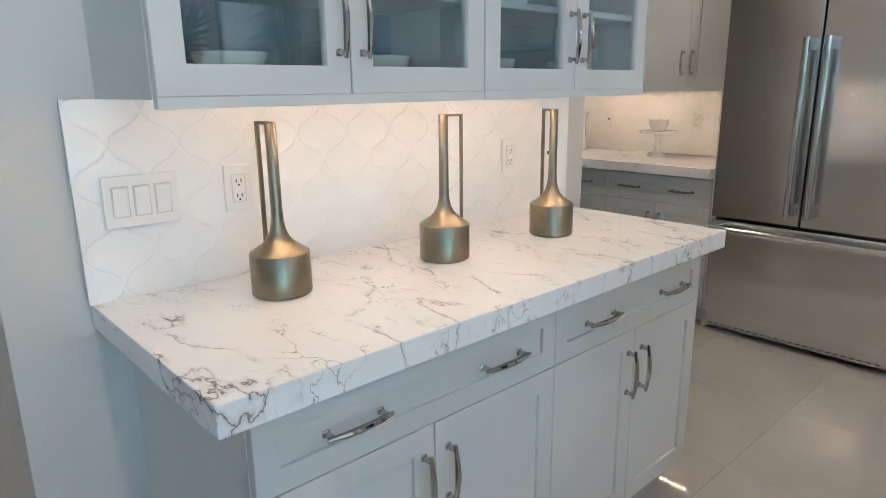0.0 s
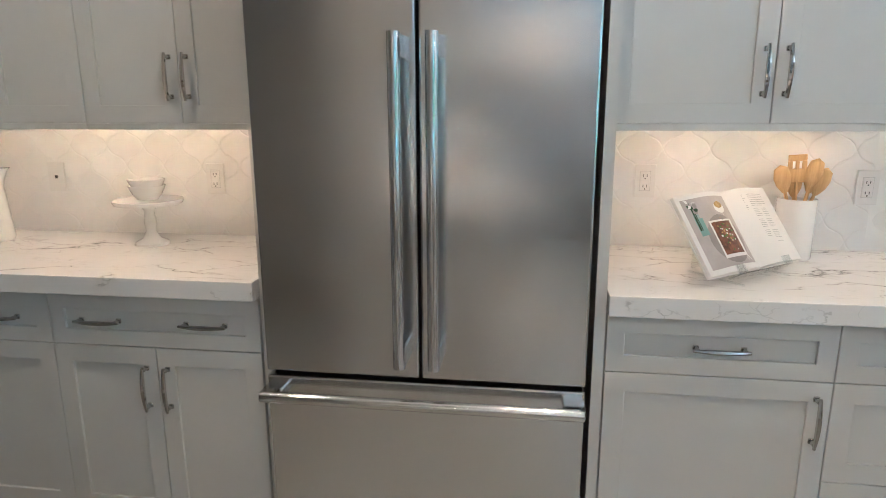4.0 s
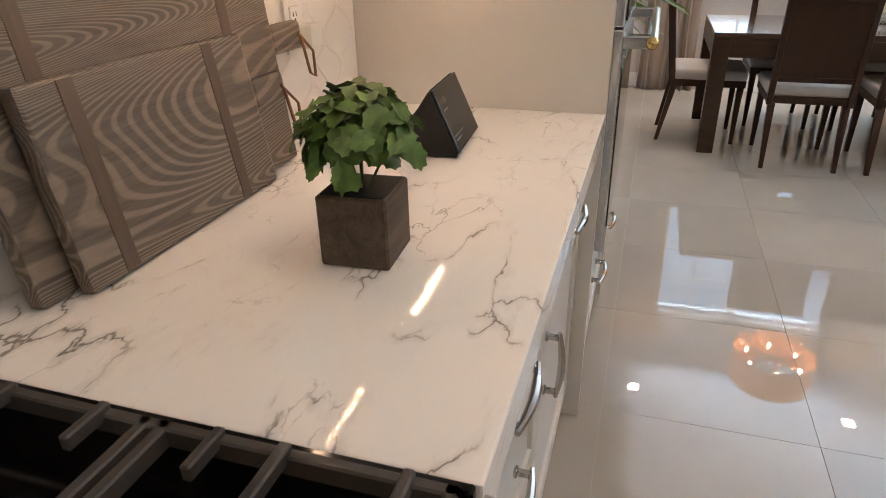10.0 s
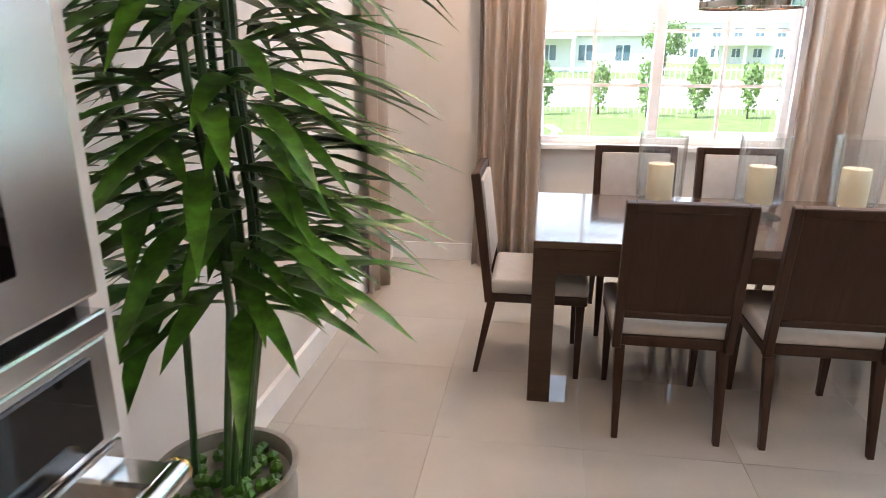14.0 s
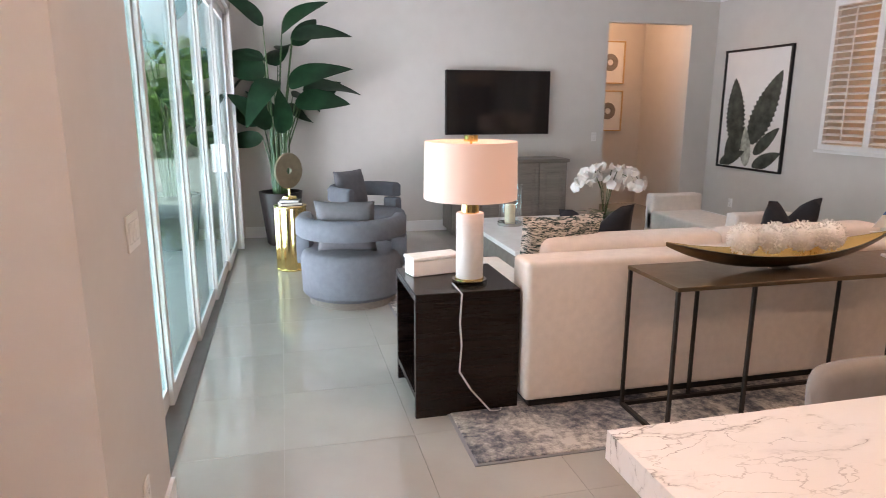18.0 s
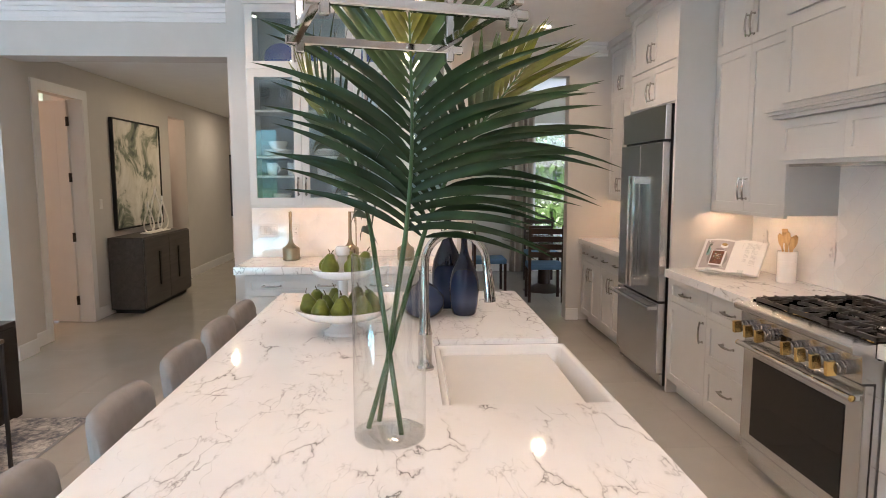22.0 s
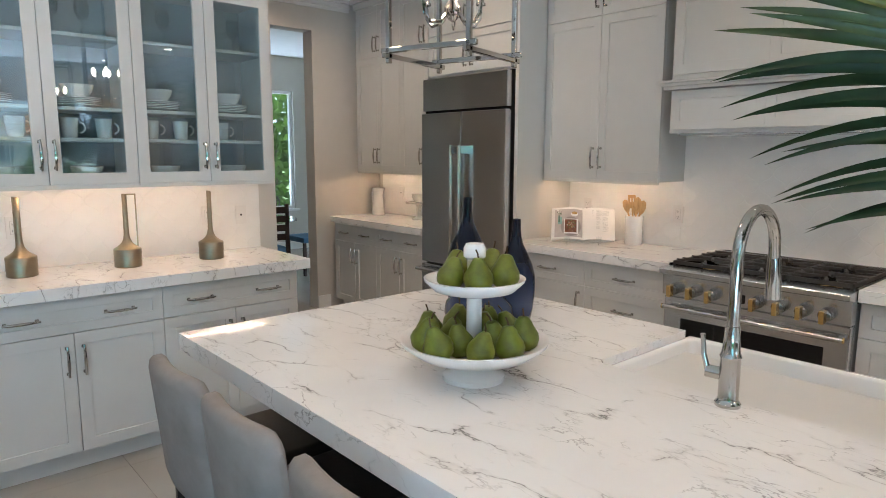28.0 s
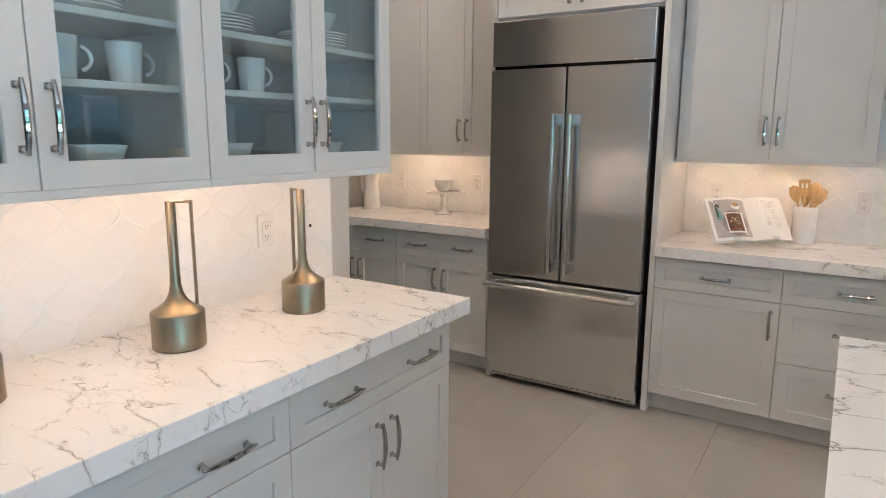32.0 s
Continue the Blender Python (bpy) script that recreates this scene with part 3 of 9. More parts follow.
def build_kitchen():
    base = "grey painted shaker base cabinet under the quartz worktop"
    up = "tall grey painted shaker wall cabinet with nickel pulls"
    D = 0.61
    for x0, x1, st in ((-1.195, -0.596, "door1R"), (-0.596, -0.002, "draw3"), (0.945, 1.545, "draw3"), (1.545, 2.15, "door1L")):
        cabinet("base_cabinet", pose(x0, 0, 0), x1 - x0, D, 0, CH - 0.058, unit_base(x1 - x0, st), base, "cabinet", "range wall base cabinets", 0.1)
    slab("worktop", -1.196, 0, -0.65, 0, "white quartz worktop with grey veins beside the refrigerator")
    slab("worktop", 0.942, 2.152, -0.65, 0, "white quartz worktop with grey veins between range and ovens")
    # wall cabinets
    zu, zs, zt = 1.365, 2.43, 2.9
    for x0, x1 in ((-1.19, -0.28), (1.24, 2.12)):
        w = x1 - x0
        fr = []
        for a, b, hz in ((zu + 0.003, zs, zu + 0.15), (zs, zt, zs + 0.12)):
            fr.append(("door", 0, w / 2, a, b, [(w / 2 - 0.03, hz, True)]))
            fr.append(("door", w / 2, w, a, b, [(w / 2 + 0.03, hz, True)]))
        cabinet("wall_cabinet", pose(x0, 0, 0), w, 0.33, zu, zt, fr, up, "cabinet", "range wall upper cabinets")
    part("filler_strip", bx(0, 0.03, -0.308, 0, zu, zt), "cab", thing("filler_panel", pose(2.122, 0, 0), "narrow grey painted filler beside the oven tower", "panel"))
    # hood
    h = thing("range_hood", pose(0.391, 0, 0), "grey painted wooden range hood with a moulded ledge", "hood")
    bm = bx(-0.546, 0.546, -0.44, 0, 1.66, zt)
    part("body", bm, "cab", h)
    for a, b in ((-0.53, 0.0), (0.0, 0.53)):
        bm = bmesh.new(); shaker(bm, a, b, 1.68, 1.90, -0.44, 0.05); part("apron_panel", bm, "cab", h)
        bm = bmesh.new(); shaker(bm, a, b, 1.99, 2.44, -0.44, 0.055); part("panel", bm, "cab", h)
        bm = bmesh.new(); shaker(bm, a, b, 2.46, zt, -0.44, 0.055); f = part("door", bm, "cab", h)
        put_handle(f, -0.035 if a < 0 else 0.035, -0.46, 2.58, True)
    bm = bmesh.new()
    for i, (o, z0, z1) in enumerate(((0.03, 1.905, 1.925), (0.05, 1.925, 1.942), (0.065, 1.942, 1.955))):
        box(bm, -0.546 - o * 0.8, 0.546 + o * 0.8, -0.46 - o, -0.2, z0, z1, 0.002)
    part("ledge", bm, "cab", h)
    bm = bx(-0.5, 0.5, -0.42, -0.05, 1.645, 1.662, 0.002)
    part("vent_liner", bm, "steel", h, "stainless vent liner")
    # refrigerator surround
    s = thing("refrigerator_surround", pose(-1.696, 0, 0), "grey painted panels and cabinet framing the refrigerator", "cabinet")
    for a, b in ((-0.499, -0.469), (0.468, 0.498)):
        part("side_panel", bx(a, b, -0.605, 0, 0, zt), "cab", s)
    part("body", bx(-0.468, 0.467, -0.58, 0, 2.125, zt), "cab", s)
    for a, b in ((-0.465, 0), (0, 0.465)):
        for z0, z1 in ((2.14, 2.43), (2.44, zt)):
            bm = bmesh.new(); shaker(bm, a, b, z0, z1, -0.58, 0.05); f = part("door", bm, "cab", s)
            put_handle(f, -0.035 if a < 0 else 0.035, -0.60, z0 + 0.11, True)
    # pantry run
    for x0 in (-3.58, -2.889):
        w = 0.691
        cabinet("base_cabinet", pose(x0, 0, 0), w, D, 0, CH - 0.058, unit_base(w, "two"), base, "cabinet", "pantry base cabinets", 0.1)
        fr = []
        for a, b, hz in ((zu + 0.003, zs, zu + 0.15), (zs, zt, zs + 0.12)):
            fr.append(("door", 0, w / 2, a, b, [(w / 2 - 0.03, hz, True)]))
            fr.append(("door", w / 2, w, a, b, [(w / 2 + 0.03, hz, True)]))
        cabinet("wall_cabinet", pose(x0, 0, 0), w, 0.33, zu, zt, fr, up, "cabinet", "pantry upper cabinets")
    slab("worktop", -3.6, -2.197, -0.65, 0, "white quartz worktop of the pantry run")
    # crown over the cabinets
    bm = bmesh.new()
    for x0, x1, y in ((-3.6, -2.195, -0.33), (-2.195, -1.198, -0.605), (-1.198, -0.155, -0.33), (-0.155, 0.937, -0.46), (0.937, 2.15, -0.33), (2.15, 2.99, -0.66)):
        box(bm, x0, x1, y - 0.015, 0.0, zt, zt + 0.05)
        box(bm, x0 - 0.02, x1 + 0.02, y - 0.05, 0.0, zt + 0.05, CEIL)
    structure("trim_cabinet_crown", bm, "cab", "grey painted crown moulding over the cabinets", "moulding")
    # oven tower
    t = thing("oven_tower", pose(2.155, 0, 0), "tall grey painted cabinet housing two wall ovens", "cabinet")
    w = 0.80
    part("side_panel", bx(0, 0.03, -0.65, 0, 0, zt), "cab", t)
    part("side_panel", bx(w - 0.03, w, -0.65, 0, 0, zt), "cab", t)
    part("body", bx(0.03, w - 0.03, -0.6, 0, 0.1, zt), "cab", t)
    bm = bmesh.new(); shaker(bm, 0.03, w - 0.03, 0.12, 0.5, -0.62); f = part("drawer_front", bm, "cab", t)
    put_handle(f, 0.2, -0.645, 0.4); put_handle(f, 0.6, -0.645, 0.4)
    for a, b in ((0.03, w / 2), (w / 2, w - 0.03)):
        bm = bmesh.new(); shaker(bm, a, b, 1.86, 2.43, -0.62); f = part("door", bm, "cab", t)
        put_handle(f, w / 2 + (-0.035 if a < 0.1 else 0.035), -0.642, 1.98, True)
        bm = bmesh.new(); shaker(bm, a, b, 2.44, zt, -0.62); f = part("door", bm, "cab", t)
        put_handle(f, w / 2 + (-0.035 if a < 0.1 else 0.035), -0.642, 2.55, True)


def build_hutch():
    y0, y1 = -3.745, -2.165
    d = 0.62
    for i, w in enumerate((0.818, 0.762)):
        cabinet("base_cabinet", pose(XH, y0 + i * 0.818, 0, 0, 0, ROT_H), w, d, 0, CH - 0.058, unit_base(w, "two"), "grey painted shaker base cabinet of the hutch", "cabinet", "hutch base cabinets", 0.1)
        zu, zs, zt = 1.375, 2.42, 2.9
        fr = []
        for a, b, hz in ((zu + 0.003, zs, zu + 0.15), (zs, zt, zs + 0.12)):
            fr.append(("glass", 0, w / 2, a, b, [(w / 2 - 0.03, hz, True)]))
            fr.append(("glass", w / 2, w, a, b, [(w / 2 + 0.03, hz, True)]))
        cb = cabinet("glass_cabinet", pose(XH, y0 + i * 0.818, 0, 0, 0, ROT_H), w, 0.37, zu, zt, fr, "grey painted hutch cabinet with glass doors and tableware", "cabinet", "hutch glass cabinets")
        for z in (1.61, 1.762, 2.115):
            part("shelf", bx(0.02, w - 0.02, -0.33, -0.012, z - 0.018, z, 0.002), "cab", cb)
        part("shelf", bx(0.02, w - 0.02, -0.34, -0.012, zs - 0.03, zs + 0.02), "cab", cb)
    slab("worktop", XH, -1.455, -3.815, -2.1, "white quartz hutch worktop with grey veins")
    bm = bmesh.new()
    box(bm, XH, XH + 0.39, y0 - 0.01, y1 + 0.01, 2.9, 2.95)
    box(bm, XH, XH + 0.43, y0 - 0.04, y1 + 0.04, 2.95, CEIL)
    structure("trim_hutch_crown", bm, "cab", "grey crown moulding over the hutch", "moulding")


def build_island():
    x0, x1, y0, y1 = -0.35, 2.78, -3.24, -1.89
    n0, n1, ny = 0.765, 1.535, -2.41
    bm = bmesh.new()
    for a in ((x0, n0, y0, y1), (n1, x1, y0, y1), (n0, n1, y0, ny)):
        box(bm, a[0], a[1], a[2], a[3], CH - 0.06, CH)
    bmesh.ops.remove_doubles(bm, verts=bm.verts[:], dist=1e-4)
    tagged(part("island_worktop", bm, "quartz"), "large white quartz island worktop with grey veins and sink cutout", "worktop")
    c = thing("kitchen_island", pose(1.2, -2.4, 0), "grey painted kitchen island base with panelled sides", "island")
    part("body", bx(-1.48, 1.48, -0.5, 0.46, 0.1, CH - 0.06), "cab", c)
    part("plinth", bx(-1.44, 1.44, -0.46, 0.4, 0, 0.1), "cab", c)
    for i in range(4):
        bm = bmesh.new()
        a = -1.46 + i * 0.73
        shaker(bm, a + 0.01, a + 0.72, 0.12, CH - 0.08, -0.5, 0.07)
        part("panel", bm, "cab", c)
    s = thing("farmhouse_sink", pose((n0 + n1) / 2, -2.15, CH), "white fireclay apron sink set into the island", "sink")
    w = n1 - n0 - 0.004
    bm = bmesh.new()
    z1, z0 = -0.022, -0.25
    ya, yb = ny + 2.15 + 0.003, 0.285
    cy, hx, hy = (ya + yb) / 2, w / 2, (yb - ya) / 2
    rings = []
    for ix, z, r in ((0.0, z0 - 0.02, 0.006), (0.0, z1 - 0.006, 0.006), (0.006, z1, 0.006), (0.018, z1, 0.03), (0.026, z1 - 0.01, 0.035), (0.036, z0 + 0.05, 0.045), (0.046, z0 + 0.02, 0.05), (0.075, z0 + 0.006, 0.05), (0.16, z0, 0.05)):
        ring = []
        for sx, sy, a0 in ((1, 1, 0), (-1, 1, 90), (-1, -1, 180), (1, -1, 270)):
            for k in range(6):
                a = radians(a0 + k * 18)
                ring.append(bm.verts.new((sx * (hx - ix - r) + r * math.cos(a), cy + sy * (hy - ix - r) + r * math.sin(a), z)))
        rings.append(ring)
    for p0, p1 in zip(rings, rings[1:]):
        for k in range(24):
            bm.faces.new((p0[k], p0[(k + 1) % 24], p1[(k + 1) % 24], p1[k])).smooth = True
    bm.faces.new(rings[-1])
    bm.faces.new(rings[0][::-1])
    bmesh.ops.recalc_face_normals(bm, faces=bm.faces[:])
    part("basin", bm, "white", s)
    bm = bmesh.new()
    lathe(bm, [(0.0, z0 + 0.002), (0.045, z0 + 0.004), (0.045, z0 + 0.0005)], 20)
    part("drain", bm, "steel", s)


build_structure()
build_kitchen()
build_hutch()
build_island()


# ---- kitchen things ----
def build_range():
    w, yf = 0.936, -0.70
    r = thing("range", pose(0.471, 0, 0), "stainless steel six burner gas range with brass accents", "range")
    X = w / 2
    part("body", bx(-X, X, -0.64, -0.005, 0.1, 0.86), "steel", r)
    part("kick_plate", bx(-X + 0.01, X - 0.01, -0.63, -0.6, 0.02, 0.1), "steel", r)
    for sx in (-1, 1):
        bm = bmesh.new(); lathe(bm, [(0.02, 0), (0.02, 0.03), (0.012, 0.1)], 12, m=pose(sx * (X - 0.06), -0.55, 0)); part("foot", bm, "steelh", r)
    # cooktop tray and steel rim
    part("cooktop", bx(-X + 0.008, X - 0.008, -0.64, -0.05, 0.862, 0.874, 0.003), "black", r, "black enamel cooktop tray")
    for a in ((-X, -X + 0.012), (X - 0.012, X)):
        part("side_rim", bx(a[0], a[1], -0.645, -0.066, 0.862, 0.935, 0.002), "black", r)
    part("front_rim", bx(-X + 0.013, X - 0.013, -0.652, -0.642, 0.862, 0.926, 0.002), "black", r)
    # rear vent trim
    part("vent_trim", bx(-X, X, -0.065, -0.004, 0.862, 0.95, 0.004), "steelh", r)
    slot = bx(-0.0038, 0.0038, -0.05, -0.018, 0.9495, 0.9515)
    first = part("vent_slot", slot, "dark", r)
    n = 62
    for i in range(n):
        o = first if i == 0 else new("vent_slot", first.data)
        o.parent = r
        o.location = (-X + 0.03 + (w - 0.06) * i / (n - 1), 0, 0)
    # bullnose and control panel
    bm = bmesh.new()
    prof = [(-0.652, 0.87), (-0.652, 0.925), (-0.740, 0.920), (-0.747, 0.917), (-0.749, 0.912), (-0.747, 0.890), (-0.742, 0.886), (-0.706, 0.882), (-0.700, 0.765), (-0.64, 0.765), (-0.64, 0.87)]
    vs = [[bm.verts.new((sx * X, y, z)) for y, z in prof] for sx in (-1, 1)]
    for i in range(len(prof)):
        j = (i + 1) % len(prof)
        bm.faces.new((vs[0][i], vs[0][j], vs[1][j], vs[1][i]))
    bm.faces.new(vs[0][::-1]); bm.faces.new(vs[1])
    bmesh.ops.recalc_face_normals(bm, faces=bm.faces[:])
    part("control_panel", bm, "steel", r)
    part("display", bx(-0.086, -0.011, -0.709, -0.698, 0.785, 0.83, 0.002, 1), "bglass", r, "small black control display")
    # brass and steel knobs
    for kx in (-0.388, -0.28, -0.175, 0.052, 0.163, 0.268, 0.37):
        m = pose(kx, -0.703, 0.807, 90 + 4, 0, 0)
        bm = bmesh.new(); lathe(bm, [(0.0, -0.01), (0.031, -0.01), (0.031, 0.018), (0.0295, 0.021), (0.0275, 0.022), (0.0275, 0.024), (0.0295, 0.025), (0.0295, 0.044), (0.027, 0.048), (0, 0.048)], 28, m=m)
        k = part("knob", bm, "knobsteel", r, "dark polished steel knob")
        bm = bmesh.new(); box(bm, -0.011, 0.011, -0.031, 0.031, 0.046, 0.086, 0.0015, 1, m=m)
        part("grip", bm, "gold", k, "polished brass knob grip")
    # burners: wide brass ring burners at two corners, dark caps with brass centres at the rest
    cols, rows = (-0.30, 0.0, 0.30), (-0.512, -0.222)
    for i, bxp in enumerate(cols):
        for j, byp in enumerate(rows):
            m = pose(bxp, byp, 0.8735)
            ring = j == 0 and i != 1
            bm = bmesh.new()
            if ring:
                lathe(bm, [(0.03, 0), (0.078, 0.002), (0.076, 0.02), (0.062, 0.024), (0.045, 0.018), (0.036, 0.006)], 32, m=m)
                lathe(bm, [(0, 0.0), (0.03, 0.0), (0.028, 0.018), (0.02, 0.021), (0, 0.021)], 24, m=m)
                b = part("burner", bm, "gold", r, "wide polished brass burner", True)
            else:
                lathe(bm, [(0.0, 0), (0.062, 0), (0.056, 0.008), (0.05, 0.014), (0, 0.014)], 28, m=m)
                b = part("burner", bm, "chrome", r, "", True)
                bm = bmesh.new(); lathe(bm, [(0, 0.013), (0.047, 0.013), (0.05, 0.02), (0.044, 0.026), (0, 0.026)], 28, m=m)
                part("cap", bm, "capm", b, "brown grey burner cap", True)
                bm = bmesh.new(); lathe(bm, [(0, 0.0255), (0.02, 0.0255), (0.019, 0.029), (0, 0.029)], 20, m=m)
                part("brass_centre", bm, "gold", b, "", True)
    # grates: three cast frames with bent fingers
    gw = 0.302
    for i, cx in enumerate((-0.302, 0.0, 0.302)):
        bm = bmesh.new()
        z0, z1 = 0.935, 0.953
        a = gw / 2 - 0.004
        ya, yb = -0.638, -0.086
        t = 0.012
        box(bm, cx - a, cx - a + t, ya, yb, z0 - 0.006, z1 - 0.003, 0.002)
        box(bm, cx + a - t, cx + a, ya, yb, z0 - 0.006, z1 - 0.003, 0.002)
        for y in (ya, yb - t, (ya + yb) / 2 - t - 0.004, (ya + yb) / 2 + 0.004):
            box(bm, cx - a, cx + a, y, y + t, z0 - 0.006, z1 - 0.003, 0.002)
        for y in (ya, yb - t):
            for sx in (-a, a - t):
                box(bm, cx + sx, cx + sx + t, y, y + t, 0.874, z0)
        g = part("grate", bm, "iron", r, "black cast iron grate")
        for byp in rows:
            for k in range(4):
                ang = math.pi / 4 * 0 + k * math.pi / 2
                d = Vector((math.cos(ang), math.sin(ang), 0))
                s = Vector((-d.y, d.x, 0))
                reach = a - 0.004 if k % 2 == 0 else 0.13
                bm = bmesh.new()
                c = Vector((cx, byp, 0))
                p0, p1, p2 = c + d * reach + s * 0.022, c + d * 0.085 + s * 0.022, c + d * 0.036 - s * 0.004
                for q0, q1 in ((p0, p1), (p1, p2)):
                    L = (q1 - q0).length + 0.006
                    mm = Matrix.Translation((q0 + q1) / 2 + Vector((0, 0, 0.949))) @ (q1 - q0).to_track_quat("X", "Z").to_matrix().to_4x4()
                    box(bm, -L / 2, L / 2, -0.0055, 0.0055, -0.008, 0.008, 0.002, 1, m=mm)
                part("finger", bm, "iron", g)
            for sx in (-1, 1):
                for sy in (-1, 1):
                    bm = bmesh.new()
                    x = cx + sx * (a - 0.05)
                    y = byp + sy * 0.085
                    box(bm, min(x, cx + sx * a), max(x, cx + sx * a), y - 0.005, y + 0.005, 0.941, 0.957, 0.002)
                    part("finger", bm, "iron", g)
    # oven door
    dr = part("oven_door", bx(-X + 0.004, X - 0.004, -0.685, -0.642, 0.165, 0.755, 0.004), "steel", r)
    part("window", bx(-0.36, 0.36, -0.689, -0.684, 0.215, 0.64, 0.002), "bglass", dr, "black oven door glass")
    bm = bmesh.new(); tube(bm, [(-X + 0.02, -0.725, 0.70), (X - 0.02, -0.725, 0.70)], 0.014, 14)
    h = part("door_handle", bm, "steelh", dr, "", True)
    for sx in (-1, 1):
        bm = bmesh.new(); box(bm, sx * (X - 0.03) - 0.013, sx * (X - 0.03) + 0.013, -0.727, -0.68, 0.687, 0.713, 0.003)
        part("handle_mount", bm, "steelh", h)
        bm = bmesh.new(); lathe(bm, [(0, 0), (0.0145, 0), (0.0145, 0.006), (0, 0.007)], 16, m=pose(sx * (X - 0.02), -0.725, 0.70, 0, sx * 90, 0)); part("end_cap", bm, "gold", h, "brass handle end cap")
    part("lower_drawer", bx(-X + 0.004, X - 0.004, -0.675, -0.642, 0.105, 0.16, 0.003), "steel", r)


def build_fridge():
    f = thing("refrigerator", pose(-1.704, 0, 0), "stainless steel french door refrigerator with bottom freezer drawer", "refrigerator")
    X = 0.454
    part("body", bx(-X, X, -0.615, -0.01, 0.03, 2.118), "dark", f)
    part("grille", bx(-X, X, -0.66, -0.615, 1.865, 2.112, 0.006, 2), "steel", f)
    part("door_gap_trim", bx(-X, X, -0.63, -0.62, 1.84, 1.866), "black", f)
    for s in (-1, 1):
        a, b = (-X, -0.004) if s < 0 else (0.004, X)
        d = part("door", bx(a, b, -0.672, -0.615, 0.675, 1.848, 0.006, 2), "steel", f)
        bm = bmesh.new(); tube(bm, [(s * 0.047, -0.735, 0.73), (s * 0.047, -0.735, 1.60)], 0.0165, 16)
        h = part("door_handle", bm, "steelh", d, "", True)
        for z in (0.762, 1.568):
            bm = bmesh.new(); box(bm, s * 0.047 - 0.016, s * 0.047 + 0.016, -0.737, -0.668, z - 0.03, z + 0.03, 0.004); part("handle_mount", bm, "steelh", h)
    d = part("freezer_drawer", bx(-X, X, -0.672, -0.615, 0.125, 0.66, 0.006, 2), "steel", f)
    bm = bmesh.new(); tube(bm, [(-X + 0.005, -0.735, 0.622), (X - 0.005, -0.735, 0.622)], 0.0165, 16)
    h = part("drawer_handle", bm, "steelh", d, "", True)
    for s in (-1, 1):
        bm = bmesh.new(); box(bm, s * (X - 0.03) - 0.03, s * (X - 0.03) + 0.03, -0.737, -0.668, 0.607, 0.637, 0.004); part("handle_mount", bm, "steelh", h)
    part("toe_grille", bx(-X, X, -0.64, -0.615, 0.03, 0.118, 0.003), "steel", f)
    bm = bx(-0.012, 0.012, -0.642, -0.638, 0.045, 0.05)
    first = part("toe_slot", bm, "dark", f)
    for i in range(24):
        o = first if i == 0 else new("toe_slot", first.data)
        o.parent = f
        o.location.x = -0.418 + i * 0.0363


def build_ovens():
    x0, x1 = 2.185, 2.925
    cx = (x0 + x1) / 2
    X = (x1 - x0) / 2
    for nm, z0, z1, lab in (("speed_oven", 1.273, 1.83, "built-in stainless speed oven with black glass door"), ("wall_oven", 0.53, 1.273, "stainless wall oven with black glass and tubular handle")):
        o = thing(nm, pose(cx, 0, 0), lab, "oven")
        part("body", bx(-X + 0.001, X - 0.001, -0.634, -0.61, z0 + 0.002, z1 - 0.002), "dark", o, "black oven body behind the door")
        X = (x1 - x0) / 2 - 0.011
        if nm == "speed_oven":
            d = part("door", bx(-X, X, -0.672, -0.628, z0 + 0.01, z1 - 0.01, 0.004, 2), "steel", o)
            part("window", bx(-X + 0.037, X - 0.094, -0.675, -0.671, z0 + 0.061, z1 - 0.10, 0.002), "bglass", d, "glossy black oven glass")
            hz = z1 - 0.06
        else:
            p = part("control_panel", bx(-X, X, -0.678, -0.628, 1.243, 1.269, 0.004, 2), "steelh", o)
            part("panel_frame", bx(-X, X, -0.672, -0.628, 1.124, 1.240, 0.004, 2), "steel", o)
            part("display", bx(-X + 0.045, X - 0.03, -0.676, -0.671, 1.134, 1.228, 0.002), "bglass", o, "black touch control glass")
            d = part("door", bx(-X, X, -0.672, -0.628, z0 + 0.01, 1.119, 0.004, 2), "steel", o)
            part("window", bx(-X + 0.06, X - 0.03, -0.675, -0.671, z0 + 0.06, 1.022, 0.002), "bglass", d, "black oven door glass")
            hz = 1.089
        bm = bmesh.new(); tube(bm, [(-X + 0.01, -0.738, hz), (X - 0.01, -0.738, hz)], 0.0145, 16)
        h = part("door_handle", bm, "steelh", d, "", True)
        for s in (-1, 1):
            bm = bmesh.new(); box(bm, s * (X - 0.035) - 0.022, s * (X - 0.035) + 0.022, -0.74, -0.668, hz - 0.015, hz + 0.015, 0.004); part("handle_mount", bm, "steelh", h)
            bm = bmesh.new(); lathe(bm, [(0, 0), (0.0148, 0), (0.0148, 0.005), (0, 0.006)], 16, m=pose(s * (X - 0.01), -0.738, hz, 0, s * 90, 0)); part("end_cap", bm, "gold", h, "brass handle end cap")


